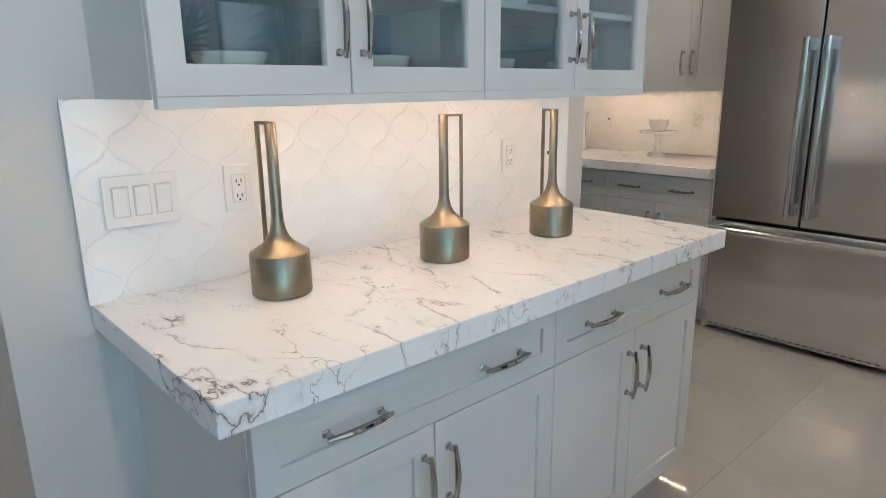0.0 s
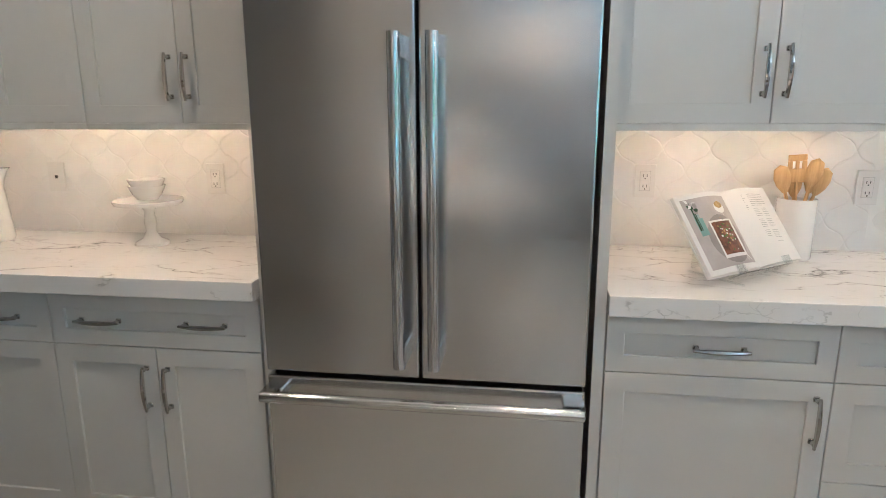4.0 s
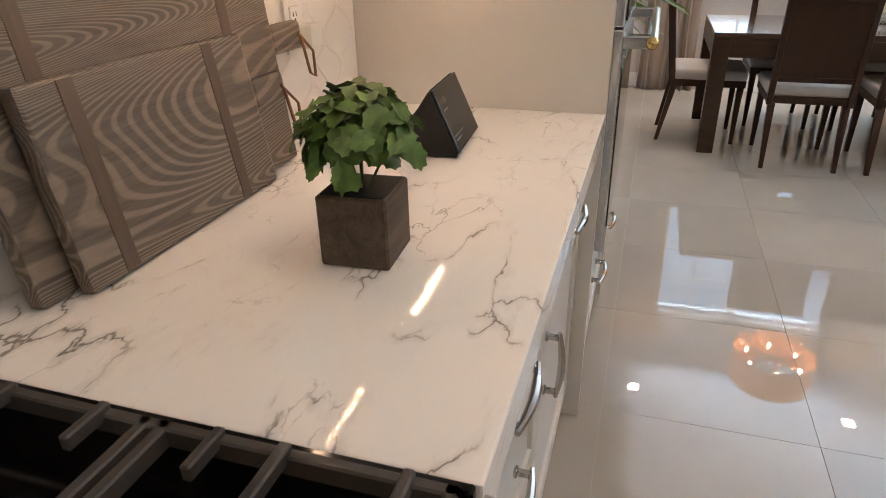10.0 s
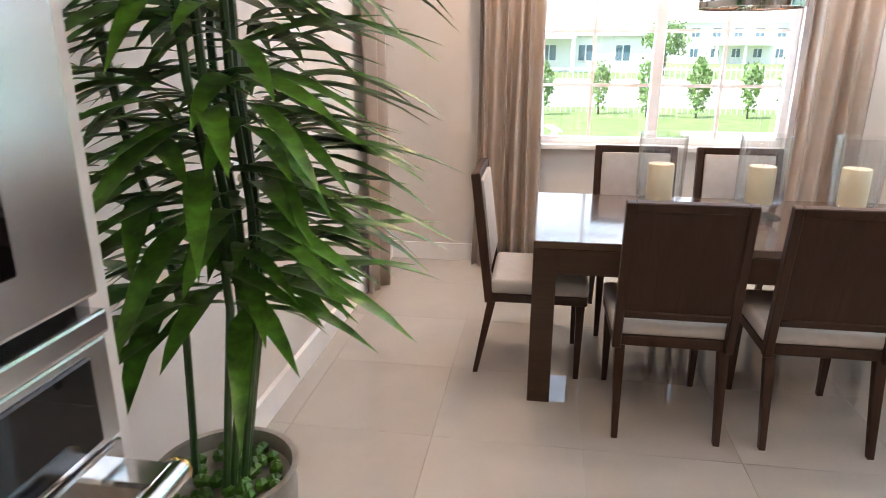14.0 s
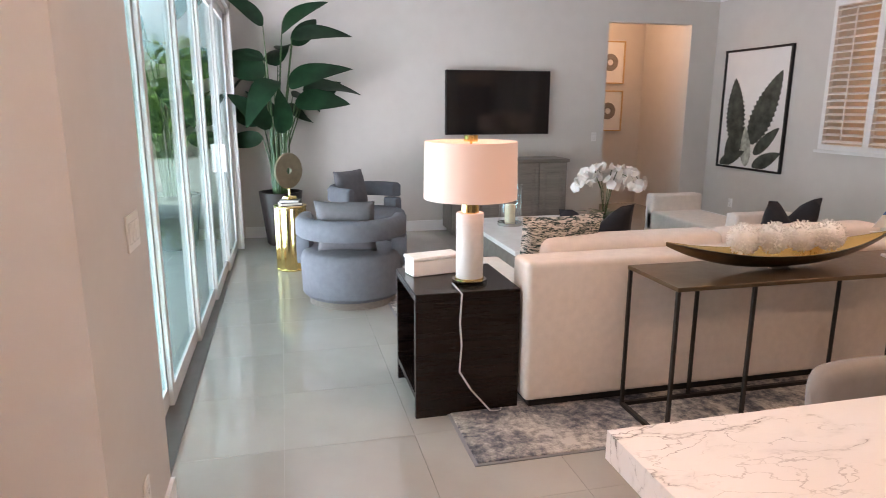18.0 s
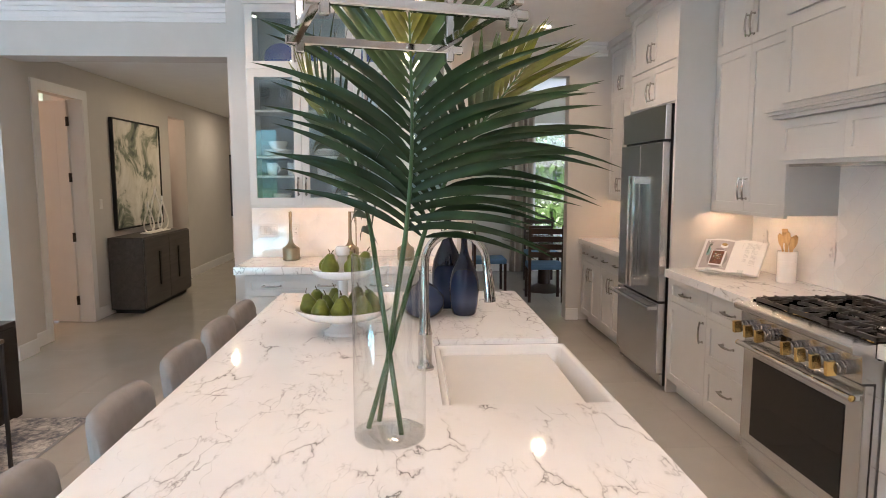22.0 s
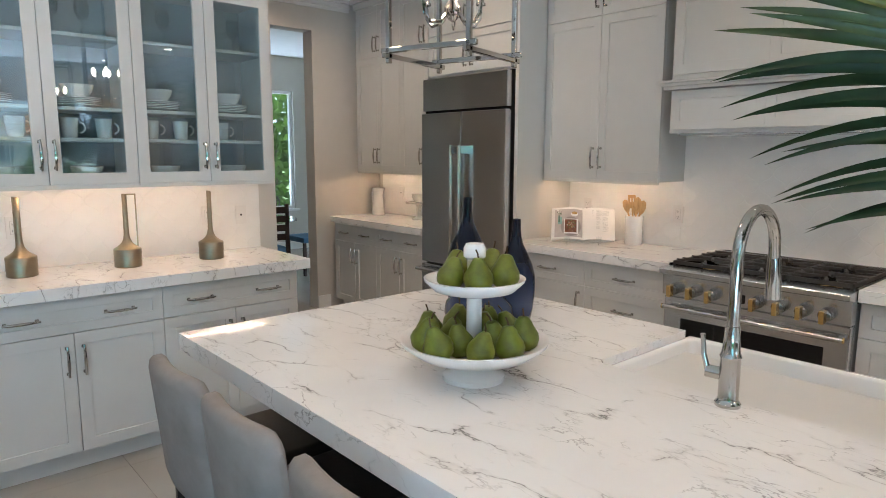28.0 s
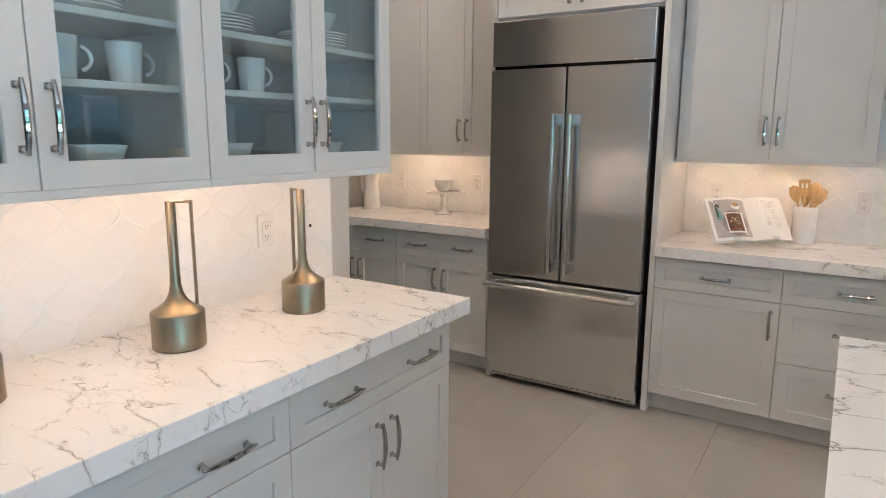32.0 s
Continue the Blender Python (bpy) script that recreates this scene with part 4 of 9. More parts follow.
def build_brass_bottles():
    b = thing("brass_bottle", pose(-1.86, -3.45, CH), "antique brass bottle sculpture with a tall loop handle", "ornament", "brass bottles on the hutch")
    bm = bmesh.new()
    lathe(bm, [(0, 0), (0.064, 0), (0.069, 0.004), (0.069, 0.097), (0.067, 0.1), (0.052, 0.109), (0.038, 0.119), (0.027, 0.131), (0.019, 0.147), (0.0145, 0.17), (0.0132, 0.20), (0.0125, 0.388), (0.011, 0.39), (0, 0.39)], 40)
    part("bottle", bm, "brass", b, "", True)
    bm = bmesh.new()
    box(bm, -0.052, 0.012, -0.005, 0.005, 0.385, 0.392, 0.001)
    box(bm, -0.056, -0.049, -0.005, 0.005, 0.108, 0.392, 0.001)
    part("loop_handle", bm, "brass", b)
    base = [(-1.887, -3.463, 6), (-1.848, -2.983, -108), (-1.83, -2.535, -14)]
    b.matrix_world = pose(base[0][0], base[0][1], CH, 0, 0, base[0][2])
    for x, y, a in base[1:]:
        copy_thing(b, pose(x, y, CH, 0, 0, a))


def plate_thing(kind, m, gangs=1):
    """Wall plate facing local -y."""
    w = 0.071 + 0.046 * (gangs - 1)
    t = thing({"switch": "light_switch", "outlet": "wall_outlet", "blank": "wall_plate"}[kind], m, {"switch": "white rocker light switch plate on the wall", "outlet": "white power outlet on the wall", "blank": "white jack plate on the wall"}[kind], {"switch": "switch", "outlet": "outlet", "blank": "wall plate"}[kind])
    part("plate", bx(-w / 2, w / 2, -0.006, 0, -0.058, 0.058, 0.002, 2), "plate", t)
    for g in range(gangs):
        cx = (g - (gangs - 1) / 2) * 0.046
        if kind == "switch":
            bm = bmesh.new(); box(bm, cx - 0.0165, cx + 0.0165, -0.009, -0.004, -0.033, 0.033, 0.0015, 1, m=pose(0, 0, 0, 4, 0, 0))
            part("rocker", bm, "plate", t)
            # greyer sheet whose colour stands in for the shade round the rocker
            part("rocker_gap_shade", bx(cx - 0.0185, cx + 0.0185, -0.0066, -0.005, -0.035, 0.035), "plategap", t)
        elif kind == "outlet":
            # grey rim coloured as the shaded gap round the receptacle
            part("receptacle_gap_shade", bx(cx - 0.0182, cx + 0.0182, -0.0066, -0.005, -0.0347, 0.0347), "plategap", t)
            ins = part("receptacle", bx(cx - 0.0165, cx + 0.0165, -0.0085, -0.005, -0.033, 0.033, 0.0015), "plate", t)
            for z in (-0.018, 0.018):
                for dx, w2 in ((-0.006, 0.0022), (0.006, 0.0022)):
                    part("socket_slot", bx(cx + dx - w2 / 2, cx + dx + w2 / 2, -0.0092, -0.008, z - 0.004, z + 0.005), "dark", ins)
                bm = bmesh.new(); lathe(bm, [(0, 0), (0.0024, 0), (0.0024, 0.0007), (0, 0.0007)], 10, m=pose(cx, -0.0085, z - 0.0095, 90, 0, 0))
                part("earth_hole", bm, "dark", ins)
        else:
            part("jack", bx(cx - 0.006, cx + 0.006, -0.008, -0.005, -0.006, 0.006, 0.001), "iron", t)
    return t


def build_plates():
    H = lambda y, z: pose(XH + 0.025, y, z, 0, 0, 90)
    plate_thing("switch", H(-3.685, 1.152), 3)
    plate_thing("outlet", H(-3.455, 1.153))
    plate_thing("outlet", H(-2.447, 1.155))
    plate_thing("blank", H(-2.23, 1.148))
    R = lambda x, z: pose(x, -0.012, z)
    plate_thing("outlet", R(-1.02, 1.163))
    plate_thing("outlet", R(-0.30, 1.15))
    plate_thing("outlet", R(1.832, 1.165))
    plate_thing("blank", R(-3.28, 1.15))
    plate_thing("outlet", R(-2.61, 1.15))
    a = thing("charger", pose(1.83, -0.021, 1.142), "white plug-in charger block with a thin cable", "charger")
    part("body", bx(-0.025, 0.025, -0.048, 0, -0.024, 0.024, 0.006, 2), "plate", a)
    bm = bmesh.new()
    tube(bm, [(0, -0.03, -0.022), (0.008, -0.035, -0.06), (0.03, -0.06, -0.12), (0.05, -0.09, -0.19), (0.053, -0.115, -0.205)], 0.002, 6)
    part("cable", bm, "plate", a, "", True)


def build_tableware():
    """Bowls, mugs, plates and glasses standing on the hutch shelves."""
    y0 = -3.745
    def bowl(r, h):
        b = tagged(part("bowl", _l([(0, 0), (r * 0.5, 0), (r * 0.55, h * 0.08), (r * 0.85, h * 0.5), (r, h), (r * 0.96, h), (r * 0.8, h * 0.5), (r * 0.5, h * 0.14), (0, h * 0.1)], 28), "white", None, "", True), "white ceramic bowl on a cabinet shelf", "bowl", "hutch tableware")
        return b
    def _l(p, n):
        bm = bmesh.new(); lathe(bm, p, n, cap=False); return bm
    proto_b = bowl(0.08, 0.07)
    bm = bmesh.new()
    lathe(bm, [(0, 0), (0.033, 0), (0.036, 0.01), (0.043, 0.1), (0.040, 0.1), (0.033, 0.012), (0, 0.01)], 24, cap=False)
    tube(bm, arc((0.042, 0, 0.052), 0.027, -1.35, 1.35, 8), 0.005, 8)
    proto_m = tagged(part("mug", bm, "white", None, "", True), "white ceramic coffee mug on a cabinet shelf", "mug", "hutch tableware")
    proto_p = thing("plate_stack", pose(0, 0, 0), "stack of white ceramic plates with a bowl on top", "plates", "hutch tableware")
    for k in range(5):
        bm = bmesh.new(); lathe(bm, [(0, 0), (0.06, 0), (0.095, 0.008), (0.115, 0.012), (0.113, 0.016), (0.09, 0.012), (0.06, 0.006), (0, 0.006)], 32, m=pose(0, 0, k * 0.009), cap=False)
        part("plate", bm, "white", proto_p, "", True)
    o = new("bowl", proto_b.data); o.parent = proto_p; o.location = (0, 0, 0.046)
    bm = bmesh.new()
    lathe(bm, [(0, 0), (0.032, 0), (0.03, 0.003), (0.005, 0.008), (0.004, 0.075), (0.02, 0.09), (0.035, 0.12), (0.036, 0.15), (0.029, 0.19), (0.028, 0.19), (0.034, 0.15), (0.033, 0.121), (0, 0.092)], 24, cap=False)
    proto_g = tagged(part("wine_glass", bm, "glass", None, "", True), "clear stemmed wine glass on a cabinet shelf", "glass", "hutch tableware")
    w = (-2.165 - y0) / 4
    used = set()
    def put(p, m):
        if p.name not in used:
            used.add(p.name); p.matrix_world = m; return
        copy_thing(p, m)
    xs = XH + 0.2
    for d in range(4):
        c = y0 + w * (d + 0.5)
        put(proto_b, pose(xs, c + 0.02, 1.3965))
        put(proto_m, pose(xs + 0.02, c - 0.05, 1.611, 0, 0, 75))
        if d != 3:
            put(proto_m, pose(xs + 0.02, c + 0.11, 1.611, 0, 0, 80))
        put(proto_p, pose(xs, c, 1.763))
        for k in (-0.09, 0.05):
            put(proto_g, pose(xs, c + k, 2.116))
    bm = bmesh.new()
    lathe(bm, [(0, 0.012), (0.07, 0.012), (0.105, 0.0), (0.12, -0.004), (0.12, 0.0), (0.1, 0.008), (0.07, 0.018), (0, 0.018)], 36, cap=False)
    bp = tagged(part("blue_plate", bm, "bluec", None, "", True), "cobalt blue plate standing on edge behind glass", "plate", "blue plates")
    ys = [-3.54, -3.17, -2.77, -2.36]
    bp.matrix_world = pose(XH + 0.1, ys[0], 2.56, 0, 72, 0)
    for y in ys[1:]:
        copy_thing(bp, pose(XH + 0.1, y, 2.56, 0, 72, 0))


def build_pantry_things():
    p = thing("pitcher", pose(-3.42, -0.2, CH), "white ceramic pitcher with a looped handle", "pitcher")
    bm = bmesh.new(); lathe(bm, [(0, 0), (0.062, 0), (0.066, 0.01), (0.056, 0.12), (0.05, 0.2), (0.055, 0.25), (0.058, 0.27), (0.053, 0.27), (0.046, 0.2), (0.05, 0.1), (0.05, 0.02), (0, 0.015)], 32, cap=False)
    for v in bm.verts:
        if v.co.z > 0.24 and v.co.x > 0.03:
            v.co.x += 0.025 * (v.co.z - 0.24) / 0.03
    part("jug", bm, "white", p, "", True)
    bm = bmesh.new(); tube(bm, [(-0.05, 0, 0.24), (-0.085, 0, 0.255), (-0.1, 0, 0.21), (-0.09, 0, 0.14), (-0.06, 0, 0.1)], 0.009, 8); part("jug_handle", bm, "white", p, "", True)
    s = thing("cake_stand", pose(-2.78, -0.2, CH), "white ceramic cake stand with a turned foot", "cake stand")
    bm = bmesh.new(); lathe(bm, [(0, 0), (0.06, 0), (0.058, 0.01), (0.03, 0.025), (0.018, 0.05), (0.022, 0.08), (0.016, 0.12), (0.03, 0.145), (0.04, 0.15), (0, 0.15)], 32); part("foot", bm, "white", s, "", True)
    bm = bmesh.new(); lathe(bm, [(0, 0.15), (0.115, 0.15), (0.12, 0.158), (0.12, 0.166), (0, 0.166)], 40); part("tray", bm, "white", s, "", True)
    for k in range(2):
        bm = bmesh.new(); lathe(bm, [(0, 0), (0.035, 0), (0.05, 0.02), (0.064, 0.05), (0.061, 0.05), (0.045, 0.02), (0, 0.008)], 28, cap=False)
        b = tagged(part("bowl", bm, "white", None, "", True), "white ceramic bowl stacked on the cake stand", "bowl")
        b.matrix_world = pose(-2.78, -0.2, CH + 0.1665 + k * 0.022)


def build_counter_things():
    # cookbook on a clear stand
    BX, BY, BR, BT = -0.758, -0.42, 38.4, -37
    st = thing("cookbook_stand", pose(BX, BY, CH, 0, 0, BR), "clear acrylic cookbook stand on the worktop", "book stand")
    bm = bmesh.new(); box(bm, -0.12, 0.12, 0.010, 0.014, -0.012, 0.20, 0.001, m=pose(0, 0, 0.031, BT, 0, 0)); part("back_plate", bm, "glass", st)
    for x in (-0.105, 0.105):
        bm = bmesh.new(); box(bm, x - 0.003, x + 0.003, -0.036, 0.155, 0, 0.006, 0.001); part("foot", bm, "glass", st)
        bm = bmesh.new(); box(bm, x - 0.018, x + 0.018, -0.032, -0.028, -0.012, 0.014, 0.001, m=pose(0, 0, 0.031, BT, 0, 0)); part("lip", bm, "glass", st)
    bm = bmesh.new(); box(bm, -0.12, 0.12, -0.032, 0.010, -0.016, -0.012, 0.001, m=pose(0, 0, 0.031, BT, 0, 0)); part("ledge", bm, "glass", st)
    bm = bmesh.new(); box(bm, -0.1, 0.1, 0.145, 0.149, 0.004, 0.165, 0.001, m=pose(0, 0, 0, 3, 0, 0)); part("strut", bm, "glass", st)
    bk = thing("cookbook", pose(BX, BY, CH + 0.031, BT, 0, BR), "open cookbook with a food photograph and recipe text", "book")
    BW, BH = 0.208, 0.25
    def page_y(x):
        u = abs(x) / BW
        return -0.007 - 0.018 * math.sin(math.pi * min(1, u * 1.15)) * (1 - 0.35 * u)
    def printed(name, outline, lift, mat, parent, label=""):
        """Flat printed shape laid on the curved page: a fan from its middle."""
        b = bmesh.new()
        cx, cz = sum(p[0] for p in outline) / len(outline), sum(p[1] for p in outline) / len(outline)
        rings = [[b.verts.new((cx + (x - cx) * k, page_y(cx + (x - cx) * k) - lift, cz + (z - cz) * k)) for x, z in outline] for k in (0.34, 0.67, 1.0)]
        b.faces.new(rings[0])
        for p, q in zip(rings, rings[1:]):
            for i in range(len(p)):
                b.faces.new((p[i], p[(i + 1) % len(p)], q[(i + 1) % len(p)], q[i]))
        return part(name, b, mat, parent, label)
    def rect(x0, x1, z0, z1, n=6):
        return [(x0 + (x1 - x0) * i / n, z0) for i in range(n)] + [(x1, z0 + (z1 - z0) * i / n) for i in range(n)] + [(x1 + (x0 - x1) * i / n, z1) for i in range(n)] + [(x0, z1 + (z0 - z1) * i / n) for i in range(n)]
    def oval(cx, cz, rx, rz, n=20, rough=0.0):
        return [(cx + rx * math.cos(2 * math.pi * i / n) * (1 + rough * math.sin(i * 2.7)), cz + rz * math.sin(2 * math.pi * i / n) * (1 + rough * math.cos(i * 1.9))) for i in range(n)]
    rb = random.Random(8)
    part("cover", bx(-BW - 0.004, BW + 0.004, 0.005, 0.008, -0.003, BH + 0.003, 0.001), "paper", bk)
    for s in (-1, 1):
        bm = bmesh.new()
        n = 12
        top = [(s * BW * i / n, page_y(BW * i / n)) for i in range(n + 1)]
        vs = [[bm.verts.new((x, y, z)) for x, y in top] + [bm.verts.new((x, 0.0045, z)) for x, y in top] for z in (0.0, BH)]
        m = n + 1
        for i in range(n):
            bm.faces.new((vs[0][i], vs[0][i + 1], vs[1][i + 1], vs[1][i]))
            bm.faces.new((vs[0][m + i], vs[1][m + i], vs[1][m + i + 1], vs[0][m + i + 1]))
            for z in (0, 1):
                bm.faces.new((vs[z][i], vs[z][m + i], vs[z][m + i + 1], vs[z][i + 1]))
        for i in (0, n):
            bm.faces.new((vs[0][i], vs[1][i], vs[1][m + i], vs[0][m + i]))
        bmesh.ops.recalc_face_normals(bm, faces=bm.faces[:])
        pg = part("page_block", bm, "paper", bk, "", True)
        if s < 0:
            ph = printed("photograph", rect(-0.19, -0.004, 0.016, 0.236, 10), 0.0005, "photo_grey", pg, "printed photograph of a loaf and a jar")
            printed("printed_shadow", oval(-0.082, 0.098, 0.068, 0.077, 24), 0.0008, "photo_dim", ph)
            printed("printed_platter", rect(-0.128, -0.032, 0.040, 0.158), 0.0011, "paper", ph)
            printed("printed_loaf", rect(-0.122, -0.043, 0.050, 0.152), 0.0014, "loaf", ph)
            for k in range(46):
                a, r = rb.uniform(0, 6.28), rb.random() ** 0.6
                q = rb.uniform(0.002, 0.0046)
                printed("printed_crumb", oval(-0.082 + 0.028 * r * math.cos(a), 0.108 + 0.058 * r * math.sin(a), q, q * 0.8, 5), 0.0017 + k * 0.00001, ("crumb", "leafl", "paper")[k % 3], ph)
            printed("printed_bowl", oval(-0.058, 0.196, 0.024, 0.018, 20), 0.0011, "paper", ph)
            printed("printed_nuts", oval(-0.058, 0.205, 0.019, 0.011, 14, 0.08), 0.0014, "crumb", ph)
            printed("printed_jar", rect(-0.178, -0.142, 0.118, 0.172), 0.0011, "teal", ph)
            printed("printed_jar_neck", rect(-0.171, -0.149, 0.172, 0.186), 0.0011, "teal_pale", ph)
            for k in range(9):
                x, z = -0.176 + 0.036 * rb.random(), 0.192 + 0.038 * rb.random()
                printed("printed_blossom", oval(x, z, 0.007, 0.006, 8, 0.2), 0.0014 + k * 0.00002, ("paper", "photo_dim", "leafd")[k % 3], ph)
                printed("printed_stem", rect(-0.161 + (x + 0.16) * 0.3, -0.1595 + (x + 0.16) * 0.3, 0.135, z - 0.004, 2), 0.0012, "leafd", ph)
        else:
            for k in range(7):
                printed("text_line", rect(0.088, 0.178 - (0.03 if k == 6 else 0.004 * rb.random()), 0.226 - k * 0.0065, 0.2276 - k * 0.0065, 3), 0.0006, "ink", pg)
            for c0, c1, r0, r1 in ((0.062, 0.078, 0, 9), (0.088, 0.122, 8, 24), (0.130, 0.172, 8, 27)):
                for k in range(r0, r1):
                    if (k - r0) % 6 == 5:
                        continue
                    printed("text_line", rect(c0, c1 - 0.012 * rb.random(), 0.226 - k * 0.0062, 0.2275 - k * 0.0062, 3), 0.0006, "ink", pg)
    # crock with wooden tools
    CX, CY = -0.557, -0.125
    c = thing("utensil_crock", pose(CX, CY, CH), "tall cream ceramic crock on the worktop", "crock")
    bm = bmesh.new(); lathe(bm, [(0, 0), (0.056, 0), (0.058, 0.004), (0.060, 0.193), (0.058, 0.196), (0.054, 0.192), (0.052, 0.01), (0, 0.01)], 40, cap=False); part("pot", bm, "white", c, "", True)
    for ax, ay, kind, hgt in ((-17, 4, 0, 0.305), (-4, 3, 1, 0.325), (-2, -9, 2, 0.28), (9, 6, 0, 0.32), (14, -4, 2, 0.30), (19, 3, 0, 0.30)):
        bm = bmesh.new()
        m = pose(0, 0, 0.013, ay, ax, 0)
        tube(bm, [(0, 0, 0), (0, 0, hgt - 0.08)], 0.0055, 8, m=m)
        if kind == 1:
            for a, b, z0, z1 in ((-0.028, -0.015, 0.045, 0.0), (-0.005, 0.005, 0.045, 0.0), (0.015, 0.028, 0.045, 0.0)):
                box(bm, a, b, -0.004, 0.004, hgt - z0, hgt - 0.02, 0.001, m=m)
            box(bm, -0.028, 0.028, -0.004, 0.004, hgt - 0.09, hgt - 0.0448, 0.002, m=m)
            box(bm, -0.028, 0.028, -0.004, 0.004, hgt - 0.0202, hgt, 0.002, m=m)
        else:
            t = bmesh.new(); lathe(t, [(0, hgt - 0.1), (0.010, hgt - 0.09), (0.023, hgt - 0.066), (0.027, hgt - 0.04), (0.021, hgt - 0.012), (0, hgt)], 16, m=Matrix.Diagonal((1, 0.3 if kind == 0 else 0.42, 1, 1))); blend(bm, t, 0, m)
        o = tagged(part("wooden_utensil", bm, "lwood", None, "", True), "slotted light wooden spatula in the crock" if kind == 1 else "light wooden cooking spoon in the crock", "utensil", "wooden utensils")
        o.matrix_world = pose(CX - ax * 0.0011, CY + ay * 0.001, CH)
    # cutting boards leaning on the tile
    for nm, x0, x1, h, y, lean, hx in (("cutting_board", 1.055, 1.67, 0.405, -0.062, 6, 0.11), ("cutting_board", 1.10, 1.535, 0.255, -0.095, 8, 0.1)):
        b = thing(nm, pose(x0, y, CH + 0.001, -lean, 0, 0), "grey brown oak cutting board leaning on the backsplash", "cutting board", "cutting boards")
        w = x1 - x0
        part("board", bx(0, w, -0.024, 0, 0, h, 0.006, 2), "board", b)
        for u in (0.16, 0.78):
            part("strap", bx(w * u - 0.012, w * u + 0.012, -0.0252, -0.0235, 0.004, h - 0.004), "strapw", b, "darker inlaid wood strip")
        part("grip", bx(w - 0.005, w + hx, -0.023, -0.001, h * 0.48, h * 0.48 + 0.055, 0.01, 2), "board", b)
        bm = bmesh.new(); tube(bm, [(w + hx - 0.02, -0.026, h * 0.48 + 0.03), (w + hx + 0.01, -0.035, h * 0.48 - 0.01), (w + hx + 0.005, -0.033, h * 0.48 - 0.06), (w + hx - 0.012, -0.032, h * 0.48 - 0.05), (w + hx - 0.015, -0.028, h * 0.48 + 0.02)], 0.003, 6, closed=True)
        part("leather_loop", bm, "leather", b, "brown leather hanging loop", True)
    # herb in a wooden cube
    p = thing("potted_herb", pose(1.304, -0.394, CH, 0, 0, 3), "leafy green herb in a small dark wooden box", "potted plant")
    part("box_pot", bx(-0.048, 0.048, -0.048, 0.048, 0.001, 0.1, 0.003), "boxw", p, "weathered dark wooden box")
    part("soil", bx(-0.042, 0.042, -0.042, 0.042, 0.09, 0.101), "dark", p)
    rng = random.Random(4)
    lm = round_leaf()
    for i in range(180):
        th, ph = rng.uniform(0, 2 * math.pi), math.acos(rng.uniform(-0.25, 1))
        r = 0.082 * rng.uniform(0.45, 1.0)
        q = Vector((math.sin(ph) * math.cos(th), math.sin(ph) * math.sin(th), math.cos(ph)))
        pos = Vector((0, 0, 0.155)) + Vector((q.x * r * 1.0, q.y * r * 1.0, q.z * r * 0.95))
        o = new("leaf", lm)
        o.parent = p
        s = rng.uniform(0.62, 1.0)
        o.matrix_local = Matrix.Translation(pos) @ (q + Vector((rng.uniform(-.5, .5), rng.uniform(-.5, .5), 0.5))).to_track_quat("Z", "Y").to_matrix().to_4x4() @ pose(0, 0, 0, 0, 0, rng.uniform(0, 360)) @ Matrix.Diagonal((s, s, s, 1))
    bm = bmesh.new()
    for i in range(14):
        th = rng.uniform(0, 6.28)
        tube(bm, [(0.01 * math.cos(th), 0.01 * math.sin(th), 0.1), (0.035 * math.cos(th), 0.035 * math.sin(th), 0.15), (0.05 * math.cos(th), 0.05 * math.sin(th), 0.19)], 0.0018, 5)
    tagged(part("herb_stems", bm, "leaf", p), kind="stuff")
    # smart display: bulging fabric body behind a leaning screen
    d = thing("smart_display", pose(1.83, -0.393, CH, 0, 0, 3.7), "charcoal tabletop smart display with a leaning screen", "smart display")
    tilt = pose(0, 0, 0.010, -24, 0, 0)
    bm = bmesh.new()
    prof = [(0.004, 0.002), (0.05, 0.0), (0.092, 0.004), (0.112, 0.022), (0.115, 0.042), (0.105, 0.064), (0.08, 0.095), (0.062, 0.122), (0.055, 0.131), (0.05, 0.129), (-0.0025, 0.012)]
    n = len(prof)
    rings = []
    for x, k in ((-0.097, 0.93), (-0.094, 0.975), (-0.088, 1.0), (0.088, 1.0), (0.094, 0.975), (0.097, 0.93)):
        rings.append([bm.verts.new((x, 0.045 + (y - 0.045) * k, 0.058 + (z - 0.058) * k)) for y, z in prof])
    for a, b in zip(rings, rings[1:]):
        for i in range(n):
            bm.faces.new((a[i], a[(i + 1) % n], b[(i + 1) % n], b[i])).smooth = True
    bm.faces.new(rings[0][::-1]); bm.faces.new(rings[-1])
    bmesh.ops.recalc_face_normals(bm, faces=bm.faces[:])
    part("body", bm, "charcoal", d, "charcoal fabric covered body")
    bm = bmesh.new(); box(bm, -0.0965, 0.0965, -0.006, 0.0, 0.0, 0.131, 0.002, 2, m=tilt); scr = part("screen", bm, "bglass", d, "glossy dark screen")
    text("clock_digits", "11:23", 0.017, tilt @ pose(-0.082, -0.0065, 0.097, 90, 0, 0), "dimtext", scr)
    bm = bmesh.new(); box(bm, -0.082, -0.052, -0.0066, -0.0062, 0.084, 0.0865, m=tilt); part("screen_text", bm, "dimtext", scr)
    bm = bmesh.new(); box(bm, -0.082, -0.012, -0.0066, -0.0062, 0.03, 0.0325, m=tilt); part("screen_text", bm, "dimtext", scr)
    bm = bmesh.new(); box(bm, -0.082, -0.042, -0.0066, -0.0062, 0.021, 0.0235, m=tilt); part("screen_text", bm, "dimtext", scr)
